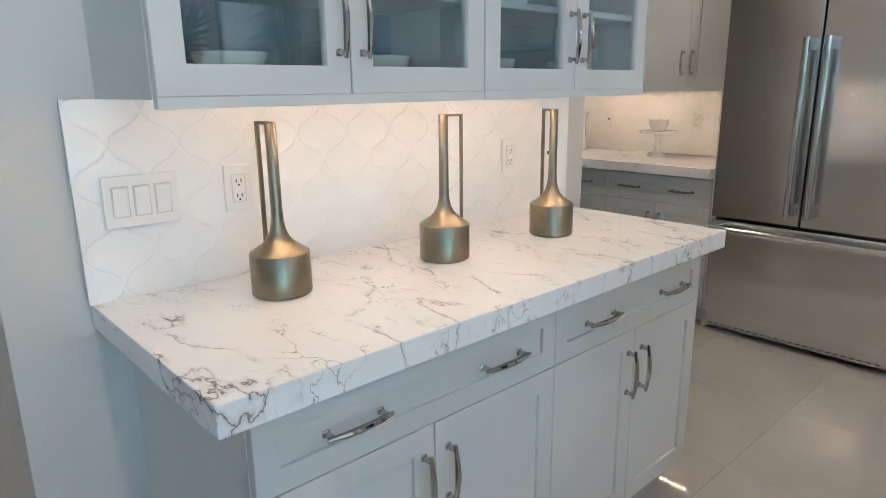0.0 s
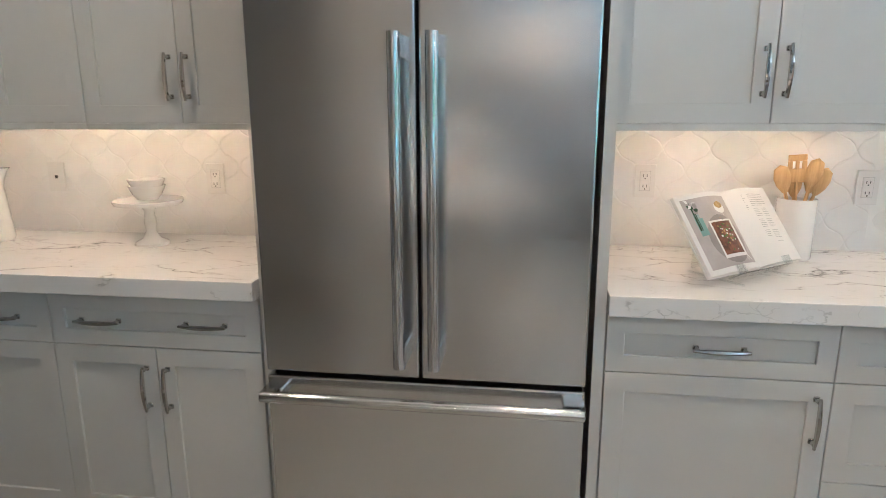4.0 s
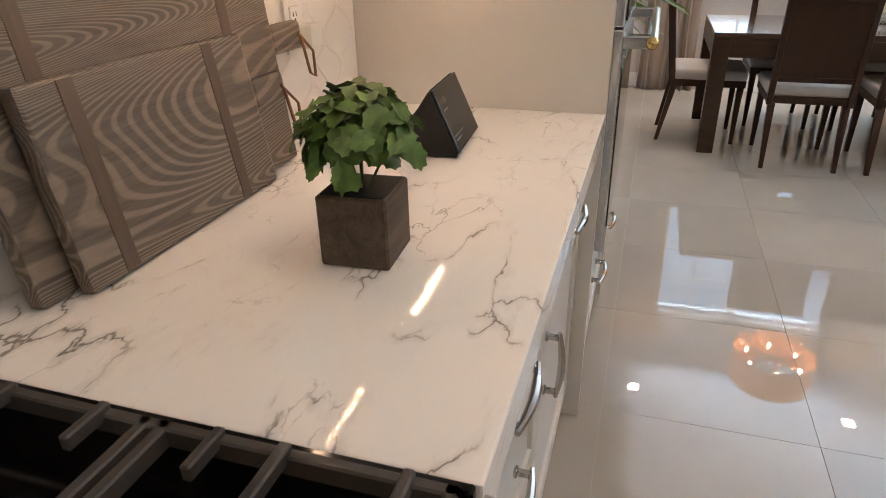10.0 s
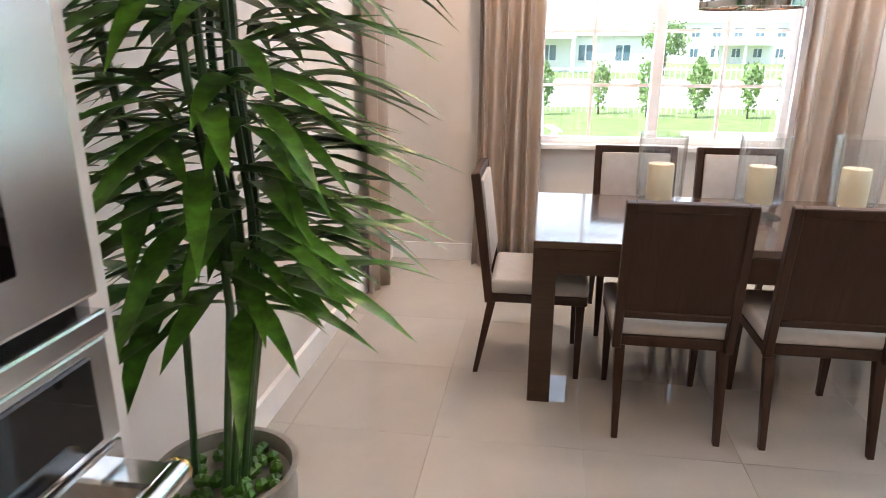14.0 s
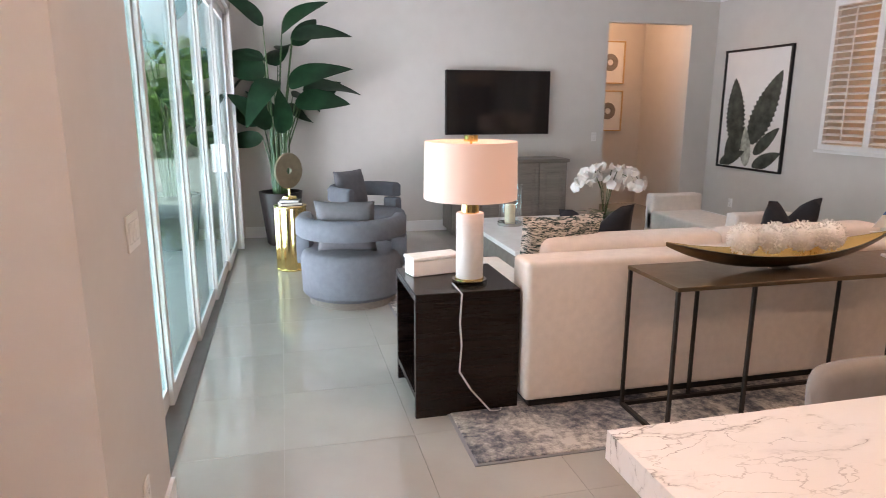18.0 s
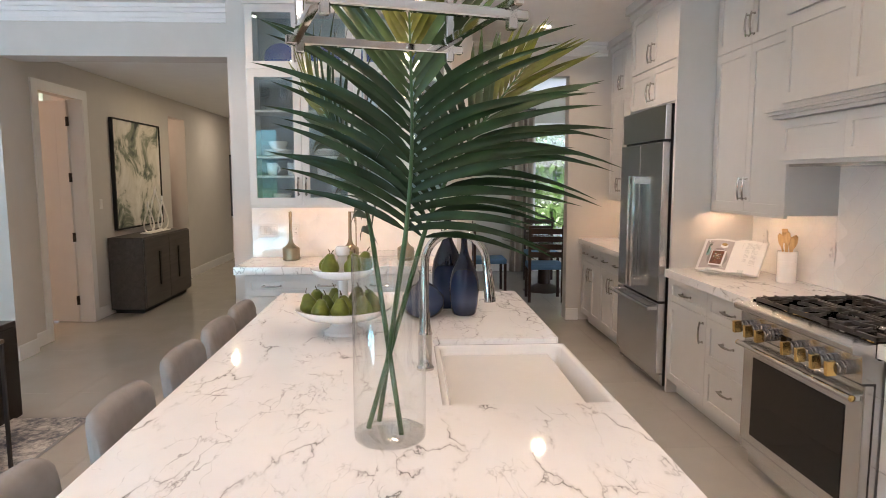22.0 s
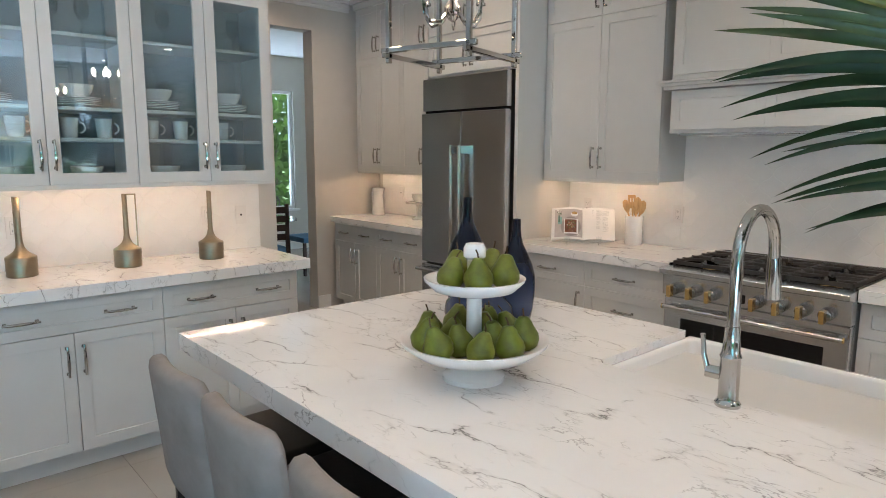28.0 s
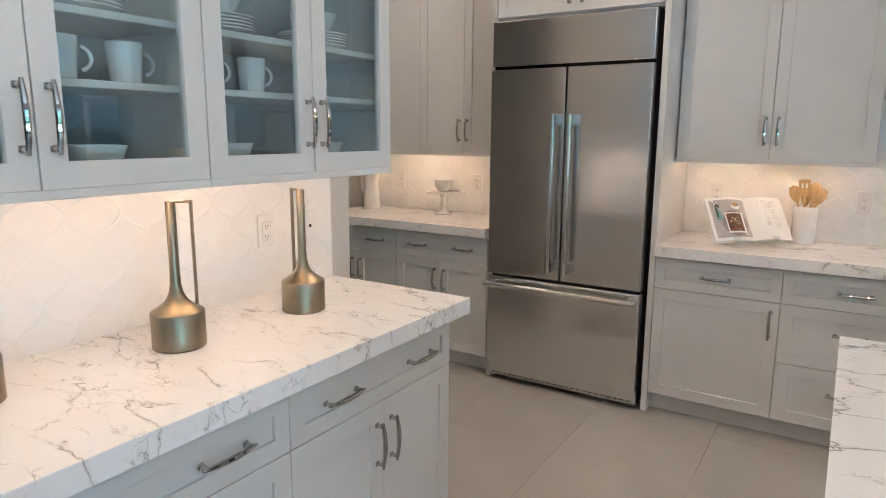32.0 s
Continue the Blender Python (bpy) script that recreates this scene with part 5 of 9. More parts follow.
    bm = bmesh.new(); lathe(bm, [(0, 0), (0.003, 0), (0.003, 0.0006), (0, 0.0006)], 12, m=tilt @ pose(0.084, -0.006, 0.122, 90, 0, 0)); part("lens", bm, "iron", scr)
    c = thing("cable_bundle", pose(1.883, -0.142, CH, 0, 0, 55), "small bundle of white cable on the worktop", "cable")
    for k in range(4):
        bm = bmesh.new(); tube(bm, [(0.05 * math.cos(a) * (1 + k * 0.08), 0.012 * math.sin(a) * (1 + k * 0.2), 0.003 + k * 0.003) for a in [i * math.pi / 8 for i in range(16)]], 0.0022, 6, closed=True)
        part("coil", bm, "plate", c)
    part("tie", bx(-0.006, 0.006, -0.018, 0.018, 0, 0.016, 0.003), "dark", c)
    bm = bmesh.new(); tube(bm, [(-0.02, -0.012, 0.006), (-0.05, -0.05, 0.003), (-0.08, -0.06, 0.0025), (-0.118, -0.06, 0.004)], 0.0018, 6); part("lead", bm, "plate", c, "", True)


def text(name, body, size, m, mat, parent):
    cu = bpy.data.curves.new(name, "FONT")
    cu.body, cu.size, cu.extrude = body, size, 0.0003
    tmp = new(name, cu)
    me = bpy.data.meshes.new_from_object(tmp.evaluated_get(bpy.context.evaluated_depsgraph_get()))
    bpy.data.objects.remove(tmp)
    me.materials.clear(); me.materials.append(M[mat])
    o = new(name, me)
    o.parent = parent
    o.matrix_local = m
    return o


LEAFS = {}


def round_leaf():
    if "r" not in LEAFS:
        bm = bmesh.new()
        pts = [(0, 0, 0)]
        n = 18
        for i in range(n):
            a = 2 * math.pi * i / n
            r = 1 + 0.09 * (-1) ** i + (0.22 if i == 0 else 0)
            x, y = 0.023 * r * math.cos(a), 0.016 * r * math.sin(a)
            pts.append((x, y, 0.3 * abs(y) - 9 * x * x))
        vs = [bm.verts.new(p) for p in pts]
        for i in range(n):
            bm.faces.new((vs[0], vs[1 + i], vs[1 + (i + 1) % n])).smooth = True
        me = bpy.data.meshes.new("leaf"); bm.to_mesh(me); bm.free(); me.materials.append(M["leafh"])
        LEAFS["r"] = me
    return LEAFS["r"]


def blade(key, mat, width=0.06, droop=0.25, fold=0.25, n=8, bend=0.0):
    """Unit-long leaf blade along +x, folded along its midrib."""
    if key not in LEAFS:
        bm = bmesh.new()
        rows = []
        for i in range(n + 1):
            u = i / n
            wv = width * (math.sin(math.pi * min(1, u ** 0.7 * 0.97 + 0.03)) ** 0.8)
            y, z = bend * u * u, -droop * u * u
            rows.append([bm.verts.new((u, y - wv, z + fold * wv)), bm.verts.new((u, y, z)), bm.verts.new((u, y + wv, z + fold * wv))])
        for a, b in zip(rows, rows[1:]):
            for k in range(2):
                bm.faces.new((a[k], a[k + 1], b[k + 1], b[k])).smooth = True
        me = bpy.data.meshes.new("leaflet"); bm.to_mesh(me); bm.free(); me.materials.append(M[mat])
        LEAFS[key] = me
    return LEAFS[key]


def build_island_things():
    # glass cylinder with palm fronds
    vx, vy = 1.752, -2.555
    v = thing("glass_vase", pose(vx, vy, CH), "tall clear glass cylinder vase on the island", "vase")
    bm = bmesh.new(); lathe(bm, [(0.0905, 0.004), (0.0915, 0.01), (0.0915, 0.468), (0.0905, 0.471), (0.0885, 0.468)], 56, cap=False); part("cylinder", bm, "vglass", v, "", True)
    bm = bmesh.new(); lathe(bm, [(0, 0), (0.086, 0), (0.0895, 0.004), (0.0895, 0.016), (0.08, 0.019), (0, 0.019)], 48, cap=False); part("thick_base", bm, "vglass", v, "", True).visible_shadow = False
    rng = random.Random(11)
    specs = (((-0.05, -0.03), (0.066, 0.036), Vector((0.28, -0.02, 0.84)), 0.62, 0.36, 27, (0.95, -0.22, 0.12)),
             ((0.05, 0.03), (-0.066, -0.038), Vector((-0.36, -0.34, 0.62)), 0.56, 0.32, 25, (0.12, -1.0, 0.2)),
             ((0.0, -0.055), (0.0, 0.074), Vector((-0.05, 0.46, 0.66)), 0.54, 0.33, 25, (0.85, -0.45, 0.2)))
    for (bx0, by0), (tx, ty), lean, L, LL, n, fv in specs:
        view = Vector(fv).normalized()
        fr = thing("palm_frond", pose(vx, vy, CH), "dark green artificial palm frond standing in the vase", "palm frond", "palm fronds in the vase")
        base, neck = Vector((bx0, by0, 0.024)), Vector((tx, ty, 0.47))
        d0 = (neck - base).normalized()
        d1 = lean.normalized()
        p = neck.copy()
        spine = []
        for i in range(n):
            u = i / (n - 1)
            d = (d0.lerp(d1, min(1, u * 1.6)) + Vector((0, 0, -0.12 * u * u))).normalized()
            p = p + d * (L / n)
            spine.append((p.copy(), d.copy()))
        bm = bmesh.new()
        tube(bm, [base, base.lerp(neck, 0.5), neck] + [s[0] for s in spine], [0.0065] * 3 + [0.006 * (1 - 0.75 * i / n) for i in range(n)], 8)
        part("stem", bm, "stem", fr, "", True)
        for i, (q, dd) in enumerate(spine):
            u = i / (n - 1)
            if u < 0.04:
                continue
            face = (view - dd * view.dot(dd)).normalized()
            side0 = dd.cross(face).normalized()
            ln = LL * (0.62 + 0.5 * math.sin(math.pi * min(1, 0.1 + u * 0.8))) * (1 - 0.38 * u * u)
            for s in (-1, 1):
                fwd = 0.50 + 1.9 * u ** 1.5 + rng.uniform(-0.07, 0.07) + (0.45 if s > 0 and lean.x < -0.3 else 0.0)
                out = (side0 * s + dd * fwd + face * rng.uniform(-0.12, 0.22)).normalized()
                up = face * 1.1 + Vector((0, 0, 0.45 - 0.3 * u)) + side0 * s * rng.uniform(-0.2, 0.2)
                up = (up - out * up.dot(out)).normalized()
                m3 = Matrix((out, up.cross(out), up)).transposed().to_4x4()
                tip = "tip" if u > 0.72 else "mid" if u > 0.55 else "palm"
                o = new("leaflet", blade("%s%d%d" % (tip, i % 3, s), {"tip": "palmtip", "mid": "palmmid", "palm": "palmleaf"}[tip], 0.034, (0.10, 0.2, 0.3)[i % 3], 0.5, 9, -s * {"tip": -0.1, "mid": 0.05, "palm": 0.34}[tip] * (0.8, 1.0, 1.2)[i % 3]))
                o.parent = fr
                k = ln * rng.uniform(0.9, 1.08)
                o.matrix_local = Matrix.Translation(q) @ m3 @ Matrix.Diagonal((k, k * 0.95, k, 1))
    # faucet
    f = thing("kitchen_faucet", pose(1.173, -2.451, CH), "polished nickel gooseneck pull-down faucet on the island", "faucet")
    bm = bmesh.new(); lathe(bm, [(0, 0), (0.03, 0), (0.031, 0.008), (0.026, 0.014), (0.024, 0.02), (0.024, 0.12), (0.026, 0.125), (0.022, 0.135), (0.018, 0.17), (0.0175, 0.2), (0, 0.2)], 32); part("base", bm, "chrome", f, "", True)
    bm = bmesh.new(); tube(bm, [(0, 0, 0.18), (0, 0, 0.36)] + [(0, 0.105 - 0.105 * math.cos(a), 0.37 + 0.105 * math.sin(a)) for a in [math.pi * i / 14 for i in range(1, 14)]] + [(0, 0.21, 0.37), (0, 0.214, 0.34)], 0.0145, 14); part("gooseneck", bm, "chrome", f, "", True)
    bm = bmesh.new(); tube(bm, [(0, 0.214, 0.345), (0, 0.22, 0.29), (0, 0.224, 0.235)], [0.016, 0.019, 0.0205], 16); part("spray_head", bm, "chrome", f, "", True)
    bm = bmesh.new(); tube(bm, [(-0.02, 0, 0.075), (-0.055, -0.01, 0.078)], 0.016, 14); h = part("valve", bm, "chrome", f, "", True)
    bm = bmesh.new(); tube(bm, [(-0.05, -0.01, 0.08), (-0.062, -0.012, 0.12), (-0.066, -0.014, 0.17)], [0.008, 0.007, 0.006], 10); part("lever", bm, "chrome", h, "", True)
    # two-tier fruit stand
    s = thing("fruit_stand", pose(0.624, -2.786, CH), "two tier white marble fruit stand", "fruit stand")
    bm = bmesh.new(); lathe(bm, [(0, 0), (0.085, 0), (0.085, 0.012), (0.065, 0.022), (0.055, 0.04), (0.06, 0.06), (0, 0.062)], 40); part("foot", bm, "marble", s, "", True)
    bm = bmesh.new(); lathe(bm, [(0, 0.06), (0.09, 0.06), (0.16, 0.075), (0.2, 0.105), (0.203, 0.115), (0.195, 0.115), (0.15, 0.088), (0.08, 0.078), (0, 0.078)], 48, cap=False); part("lower_bowl", bm, "marble", s, "", True)
    bm = bmesh.new(); lathe(bm, [(0, 0.075), (0.022, 0.075), (0.02, 0.26), (0, 0.26)], 24); part("post", bm, "marble", s, "", True)
    bm = bmesh.new(); lathe(bm, [(0, 0.235), (0.06, 0.235), (0.11, 0.248), (0.135, 0.272), (0.137, 0.28), (0.13, 0.28), (0.1, 0.26), (0.05, 0.25), (0, 0.25)], 44, cap=False); part("upper_bowl", bm, "marble", s, "", True)
    bm = bmesh.new(); lathe(bm, [(0, 0.25), (0.02, 0.25), (0.02, 0.33), (0.03, 0.337), (0.03, 0.36), (0.024, 0.372), (0, 0.375)], 24); part("finial", bm, "marble", s, "", True)
    bm = bmesh.new()
    lathe(bm, [(0, 0), (0.02, 0.001), (0.034, 0.012), (0.041, 0.033), (0.038, 0.052), (0.027, 0.072), (0.02, 0.09), (0.013, 0.101), (0, 0.104)], 20)
    for vv in bm.verts:
        k = noise.noise(vv.co * 22) * 0.004
        vv.co += Vector((k, noise.noise(vv.co * 22 + Vector((5, 5, 5))) * 0.004, 0))
    pm = part("fruit_skin", bm, "pear", None, "", True); pme = pm.data; bpy.data.objects.remove(pm)
    bm = bmesh.new(); tube(bm, [(0, 0, 0.1), (0.002, 0, 0.115), (0.008, 0.002, 0.128)], 0.0022, 6)
    sm = part("stalk", bm, "stalk", None, "", True); sme = sm.data; bpy.data.objects.remove(sm)
    spots = [(0.135, a, 0.086) for a in range(0, 360, 40)] + [(0.07, a + 20, 0.081) for a in range(0, 360, 90)] + [(0.078, a + 35, 0.257) for a in range(0, 360, 72)]
    for r, a, z in spots:
        t = thing("pear", pose(0.624 + r * math.cos(radians(a)), -2.786 + r * math.sin(radians(a)), CH + z, rng.uniform(-16, 16), rng.uniform(-16, 16), rng.uniform(0, 360)), "smooth green pear with a brown stalk in the fruit stand", "pear", "pears")
        o = new("fruit_skin", pme); o.parent = t
        k = rng.uniform(0.92, 1.1); o.scale = (k, k, k * 0.88)
        o = new("stalk", sme); o.parent = t; o.scale = (k, k, k * 0.88)
    # navy glass bottles
    profs = {"tall": [(0, 0), (0.056, 0), (0.064, 0.008), (0.072, 0.05), (0.08, 0.13), (0.080, 0.19), (0.072, 0.24), (0.052, 0.29), (0.034, 0.325), (0.023, 0.355), (0.0185, 0.39), (0.0175, 0.446), (0.013, 0.446), (0, 0.43)],
             "mid": [(0, 0), (0.05, 0), (0.058, 0.008), (0.066, 0.05), (0.072, 0.12), (0.070, 0.17), (0.060, 0.21), (0.042, 0.25), (0.027, 0.28), (0.0185, 0.31), (0.0155, 0.34), (0.015, 0.375), (0.011, 0.375), (0, 0.36)],
             "squat": [(0, 0), (0.06, 0), (0.085, 0.02), (0.097, 0.055), (0.092, 0.09), (0.065, 0.125), (0.03, 0.145), (0.018, 0.16), (0.017, 0.19), (0.022, 0.2), (0.015, 0.2), (0, 0.18)]}
    for k, x, y, lab in (("tall", 0.096, -2.31, "tall navy blue glass bottle vase"), ("mid", 0.28, -2.24, "slim navy blue glass bottle vase"), ("squat", 0.29, -2.44, "wide squat navy blue glass vase")):
        bm = bmesh.new(); lathe(bm, profs[k], 44, cap=False)
        o = tagged(part("glass_bottle", bm, "navy", None, "", True), lab, "vase", "navy glass vases")
        o.matrix_world = pose(x, y, CH + 0.001) @ Matrix.Diagonal((1.39, 1.08, 1.07, 1) if k == "squat" else (1, 1, 1, 1))
    # counter stools
    st = thing("counter_stool", pose(0, 0, 0), "taupe velvet counter stool with dark bronze legs", "stool", "counter stools at the island")
    part("seat", bx(-0.185, 0.185, -0.15, 0.23, 0.585, 0.66, 0.025, 3), "seatb", st, "dark brown leather seat", True)
    part("back_rail", bx(-0.165, 0.165, -0.2, -0.18, 0.535, 0.557), "bronze", st)
    bm = bmesh.new()
    rings = []
    for i in range(19):
        u = i / 9 - 1
        e = max(0.0, (abs(u) - 0.72) / 0.28)
        hh, tt = 0.385 - 0.05 * e * e, 0.031 * (1 - 0.75 * e ** 3)
        yc = 0.03 * u * u - 0.015
        lean = -0.10
        ring = []
        for sy, z in ((-0.8, 0.0), (-1, 0.03), (-1, hh - 0.035), (-0.82, hh - 0.012), (-0.4, hh), (0.4, hh), (0.82, hh - 0.012), (1, hh - 0.035), (1, 0.03), (0.8, 0.0)):
            ring.append(bm.verts.new((u * (0.2 - 0.008 * z / hh), yc + sy * tt + lean * z, z)))
        rings.append(ring)
    for a, b in zip(rings, rings[1:]):
        for k in range(10):
            bm.faces.new((a[k], a[(k + 1) % 10], b[(k + 1) % 10], b[k])).smooth = True
    bm.faces.new(rings[0]); bm.faces.new(rings[-1][::-1])
    bmesh.ops.recalc_face_normals(bm, faces=bm.faces[:])
    bm.transform(pose(0, -0.185, 0.555))
    part("backrest", bm, "beige", st)
    for sx in (-1, 1):
        for y in (-0.17, 0.19):
            part("leg", bx(sx * 0.174 - 0.009, sx * 0.174 + 0.009, y - 0.011, y + 0.011, 0.0, 0.59), "bronze", st)
        part("stretcher", bx(sx * 0.174 - 0.008, sx * 0.174 + 0.008, -0.16, 0.18, 0.2, 0.218), "bronze", st)
        part("seat_rail", bx(sx * 0.174 - 0.008, sx * 0.174 + 0.008, -0.16, 0.18, 0.565, 0.583), "bronze", st)
    part("footrest", bx(-0.166, 0.166, 0.18, 0.2, 0.2, 0.22), "bronze", st)
    xs = (0.02, 0.43, 0.885, 1.42, 2.0)
    st.matrix_world = pose(xs[0], -3.16, 0)
    for x in xs[1:]:
        copy_thing(st, pose(x, -3.16, 0))


def build_pendants():
    p = thing("lantern_pendant", pose(0.25, -2.53, 0, 0, 0, 16), "polished nickel open lantern pendant with candle bulbs", "pendant lamp", "lantern pendants over the island")
    a, z0, z1 = 0.147, 1.86, 2.42
    t = 0.008
    for z in (z0, z1):
        for s in (-1, 1):
            part("frame_bar", bx(-a - 0.027, a + 0.027, s * a - t, s * a + t, z - t, z + t, 0.002), "chrome", p)
            part("frame_bar", bx(s * a - t, s * a + t, -a - 0.027, a + 0.027, z - t - 0.017, z + t - 0.017, 0.002), "chrome", p)
    for sx in (-1, 1):
        for sy in (-1, 1):
            part("post", bx(sx * a - t, sx * a + t, sy * a - t, sy * a + t, z0 - 0.04, z1 + 0.03, 0.002), "chrome", p)
    for k in range(2):
        part("top_bar", bx(-a, a, -t, t, z1 - t, z1 + t) if k else bx(-t, t, -a, a, z1 - t, z1 + t), "chrome", p)
    bm = bmesh.new(); tube(bm, [(0, 0, 1.98), (0, 0, CEIL - 0.02)], 0.007, 10); part("rod", bm, "chrome", p, "", True)
    bm = bmesh.new(); lathe(bm, [(0, CEIL - 0.03), (0.06, CEIL - 0.025), (0.065, CEIL), (0, CEIL)], 28); part("canopy", bm, "chrome", p, "", True)
    bm = bmesh.new(); lathe(bm, [(0, 1.955), (0.012, 1.96), (0.028, 1.985), (0.028, 2.0), (0.012, 2.025), (0.01, 2.05), (0, 2.05)], 24); part("hub", bm, "chrome", p, "", True)
    for k in range(6):
        an = k * math.pi / 3
        c, s = math.cos(an), math.sin(an)
        bm = bmesh.new(); tube(bm, [(0.02 * c, 0.02 * s, 1.985), (0.045 * c, 0.045 * s, 1.955), (0.08 * c, 0.08 * s, 1.95), (0.1 * c, 0.1 * s, 1.975), (0.103 * c, 0.103 * s, 2.02)], 0.006, 8)
        ar = part("candle_arm", bm, "chrome", p, "", True)
        bm = bmesh.new(); lathe(bm, [(0, 2.015), (0.016, 2.017), (0.016, 2.024), (0.011, 2.027), (0.011, 2.12), (0, 2.12)], 16, m=pose(0.103 * c, 0.103 * s, 0)); part("candle_sleeve", bm, "chrome", ar, "", True)
        bm = bmesh.new(); lathe(bm, [(0, 2.12), (0.009, 2.125), (0.015, 2.145), (0.011, 2.17), (0.004, 2.19), (0, 2.195)], 14, m=pose(0.103 * c, 0.103 * s, 0)); part("bulb", bm, "bulb", ar, "glowing candle bulb", True)
    copy_thing(p, pose(2.2, -2.52, 0, 0, 0, 16))
    for x, y in ((0.25, -2.53), (2.2, -2.52)):
        light("pendant_glow", "POINT", pose(x, y, 2.15), 2.2, (1, 0.74, 0.5), 0.03)


M["photo_grey"] = plain("printed_photo", (0.46, 0.42, 0.41), 0.35, vary=0.12, scale=14)
M["photo_dim"] = plain("printed_photo_dim", (0.30, 0.27, 0.26), 0.35, vary=0.15, scale=14)
M["crumb"] = plain("printed_crumbs", (0.42, 0.27, 0.09), 0.4, vary=0.4, scale=90)
M["teal_pale"] = plain("printed_pale_teal", (0.36, 0.46, 0.45), 0.4, vary=0.2, scale=30)
M["loaf"] = plain("printed_food", (0.16, 0.06, 0.03), 0.45, vary=0.7, scale=60)
M["teal"] = plain("printed_teal", (0.2, 0.38, 0.36), 0.45, vary=0.2)
M["dimtext"] = plain("dim_screen_text", (0.20, 0.20, 0.205), 0.4)
M["ink"] = plain("printed_ink", (0.42, 0.42, 0.42), 0.6)
M["strapw"] = wood("dark_inlay_wood", (0.07, 0.055, 0.045), (0.15, 0.115, 0.09), 0.8, 2, 0.5)
M["leather"] = plain("brown_leather", (0.22, 0.10, 0.045), 0.6)
M["boxw"] = wood("weathered_box_wood", (0.05, 0.035, 0.025), (0.15, 0.115, 0.085), 2.0, 0, 0.7)
M["leafh"] = plain("herb_leaf_green", (0.07, 0.145, 0.025), 0.5, vary=0.5, scale=30)
M["palmleaf"] = plain("palm_leaf_green", (0.0075, 0.027, 0.006), 0.42, vary=0.5, scale=3, spec=0.28)
M["knobsteel"] = plain("dark_polished_steel", (0.30, 0.29, 0.28), 0.16, 1.0, 0.05)
M["palmtip"] = plain("young_palm_leaf", (0.115, 0.125, 0.012), 0.4, vary=0.5, scale=4)
M["palmmid"] = plain("middle_palm_leaf", (0.026, 0.056, 0.010), 0.4, vary=0.5, scale=4)
M["stem"] = plain("green_stem", (0.03, 0.085, 0.025), 0.4, vary=0.2)
M["stalk"] = plain("brown_stalk", (0.07, 0.04, 0.015), 0.7)
M["marble"] = plain("white_marble", (0.82, 0.81, 0.80), 0.2, vary=0.05, scale=8)

build_range()
build_fridge()
build_ovens()
build_brass_bottles()
build_plates()
build_tableware()
build_pantry_things()
build_counter_things()
build_island_things()
build_pendants()


# ---- dining room ----
def window_unit(name, m, w, h, cols, rows, label, pane="wglass"):
    """Two-sash window in its opening: local x across, -y into the room, origin at the opening's lower left."""
    t = thing(name, m, label, "window", "", "structure")
    fr = 0.045
    for a in ((0, w, 0, fr), (0, w, h - fr, h), (0, fr, fr, h - fr), (w - fr, w, fr, h - fr), (w / 2 - 0.035, w / 2 + 0.035, fr, h - fr)):
        part("window_frame", bx(a[0], a[1], 0.05, 0.11, a[2], a[3], 0.004), "trim", t)
    for k in range(2):
        x0 = fr if k == 0 else w / 2 + 0.035
        x1 = w / 2 - 0.035 if k == 0 else w - fr
        p = part("pane", bx(x0, x1, 0.078, 0.082, fr, h - fr), pane, t, "clear window pane")
        p.visible_shadow = False
        for c in range(1, cols):
            x = x0 + (x1 - x0) * c / cols
            part("muntin", bx(x - 0.011, x + 0.011, 0.068, 0.077, fr, h - fr), "trim", t)
        for r in range(1, rows):
            z = fr + (h - 2 * fr) * r / rows
            part("muntin", bx(x0, x1, 0.066, 0.075, z - 0.011, z + 0.011), "trim", t)
    part("window_sill", bx(-0.05, w + 0.05, -0.05, 0.05, -0.035, -0.001, 0.006, 2), "trim", t)
    return t


def curtain(m, w, h, folds, label, rng, lean=0.0):
    """Pleated curtain panel, local x across, hanging from z = h."""
    c = thing("curtain", m, label, "curtain", "taupe curtains")
    bm = bmesh.new()
    n, k = folds * 10, 14
    rows = []
    for j in range(k + 1):
        v = j / k
        row = []
        for i in range(n + 1):
            u = i / n
            ph = 2 * math.pi * folds * u
            amp = 0.05 * (0.75 + 0.4 * math.sin(u * 9 + 2)) * (1 - 0.25 * math.sin(5 * v + u * 7))
            x = (u - 0.5) * w * (1 - 0.10 * math.sin(math.pi * v)) + 0.012 * math.sin(ph * 0.5 + v * 2) + lean * v
            y = amp * math.sin(ph + 0.5 * math.sin(3 * v + u * 4)) - 0.02 * v
            row.append(bm.verts.new((x, y, h * v + 0.006)))
        rows.append(row)
    for a, b in zip(rows, rows[1:]):
        for i in range(n):
            bm.faces.new((a[i], a[i + 1], b[i + 1], b[i])).smooth = True
    p = part("panel", bm, "curt", c)
    sol = p.modifiers.new("thick", "SOLIDIFY")
    sol.thickness = 0.004
    bm = bmesh.new(); tube(bm, [(-w * 0.55, 0, h + 0.02), (w * 0.55 , 0, h + 0.02)], 0.012, 10); part("rod", bm, "bronze", c, "dark curtain rod", True)
    return c


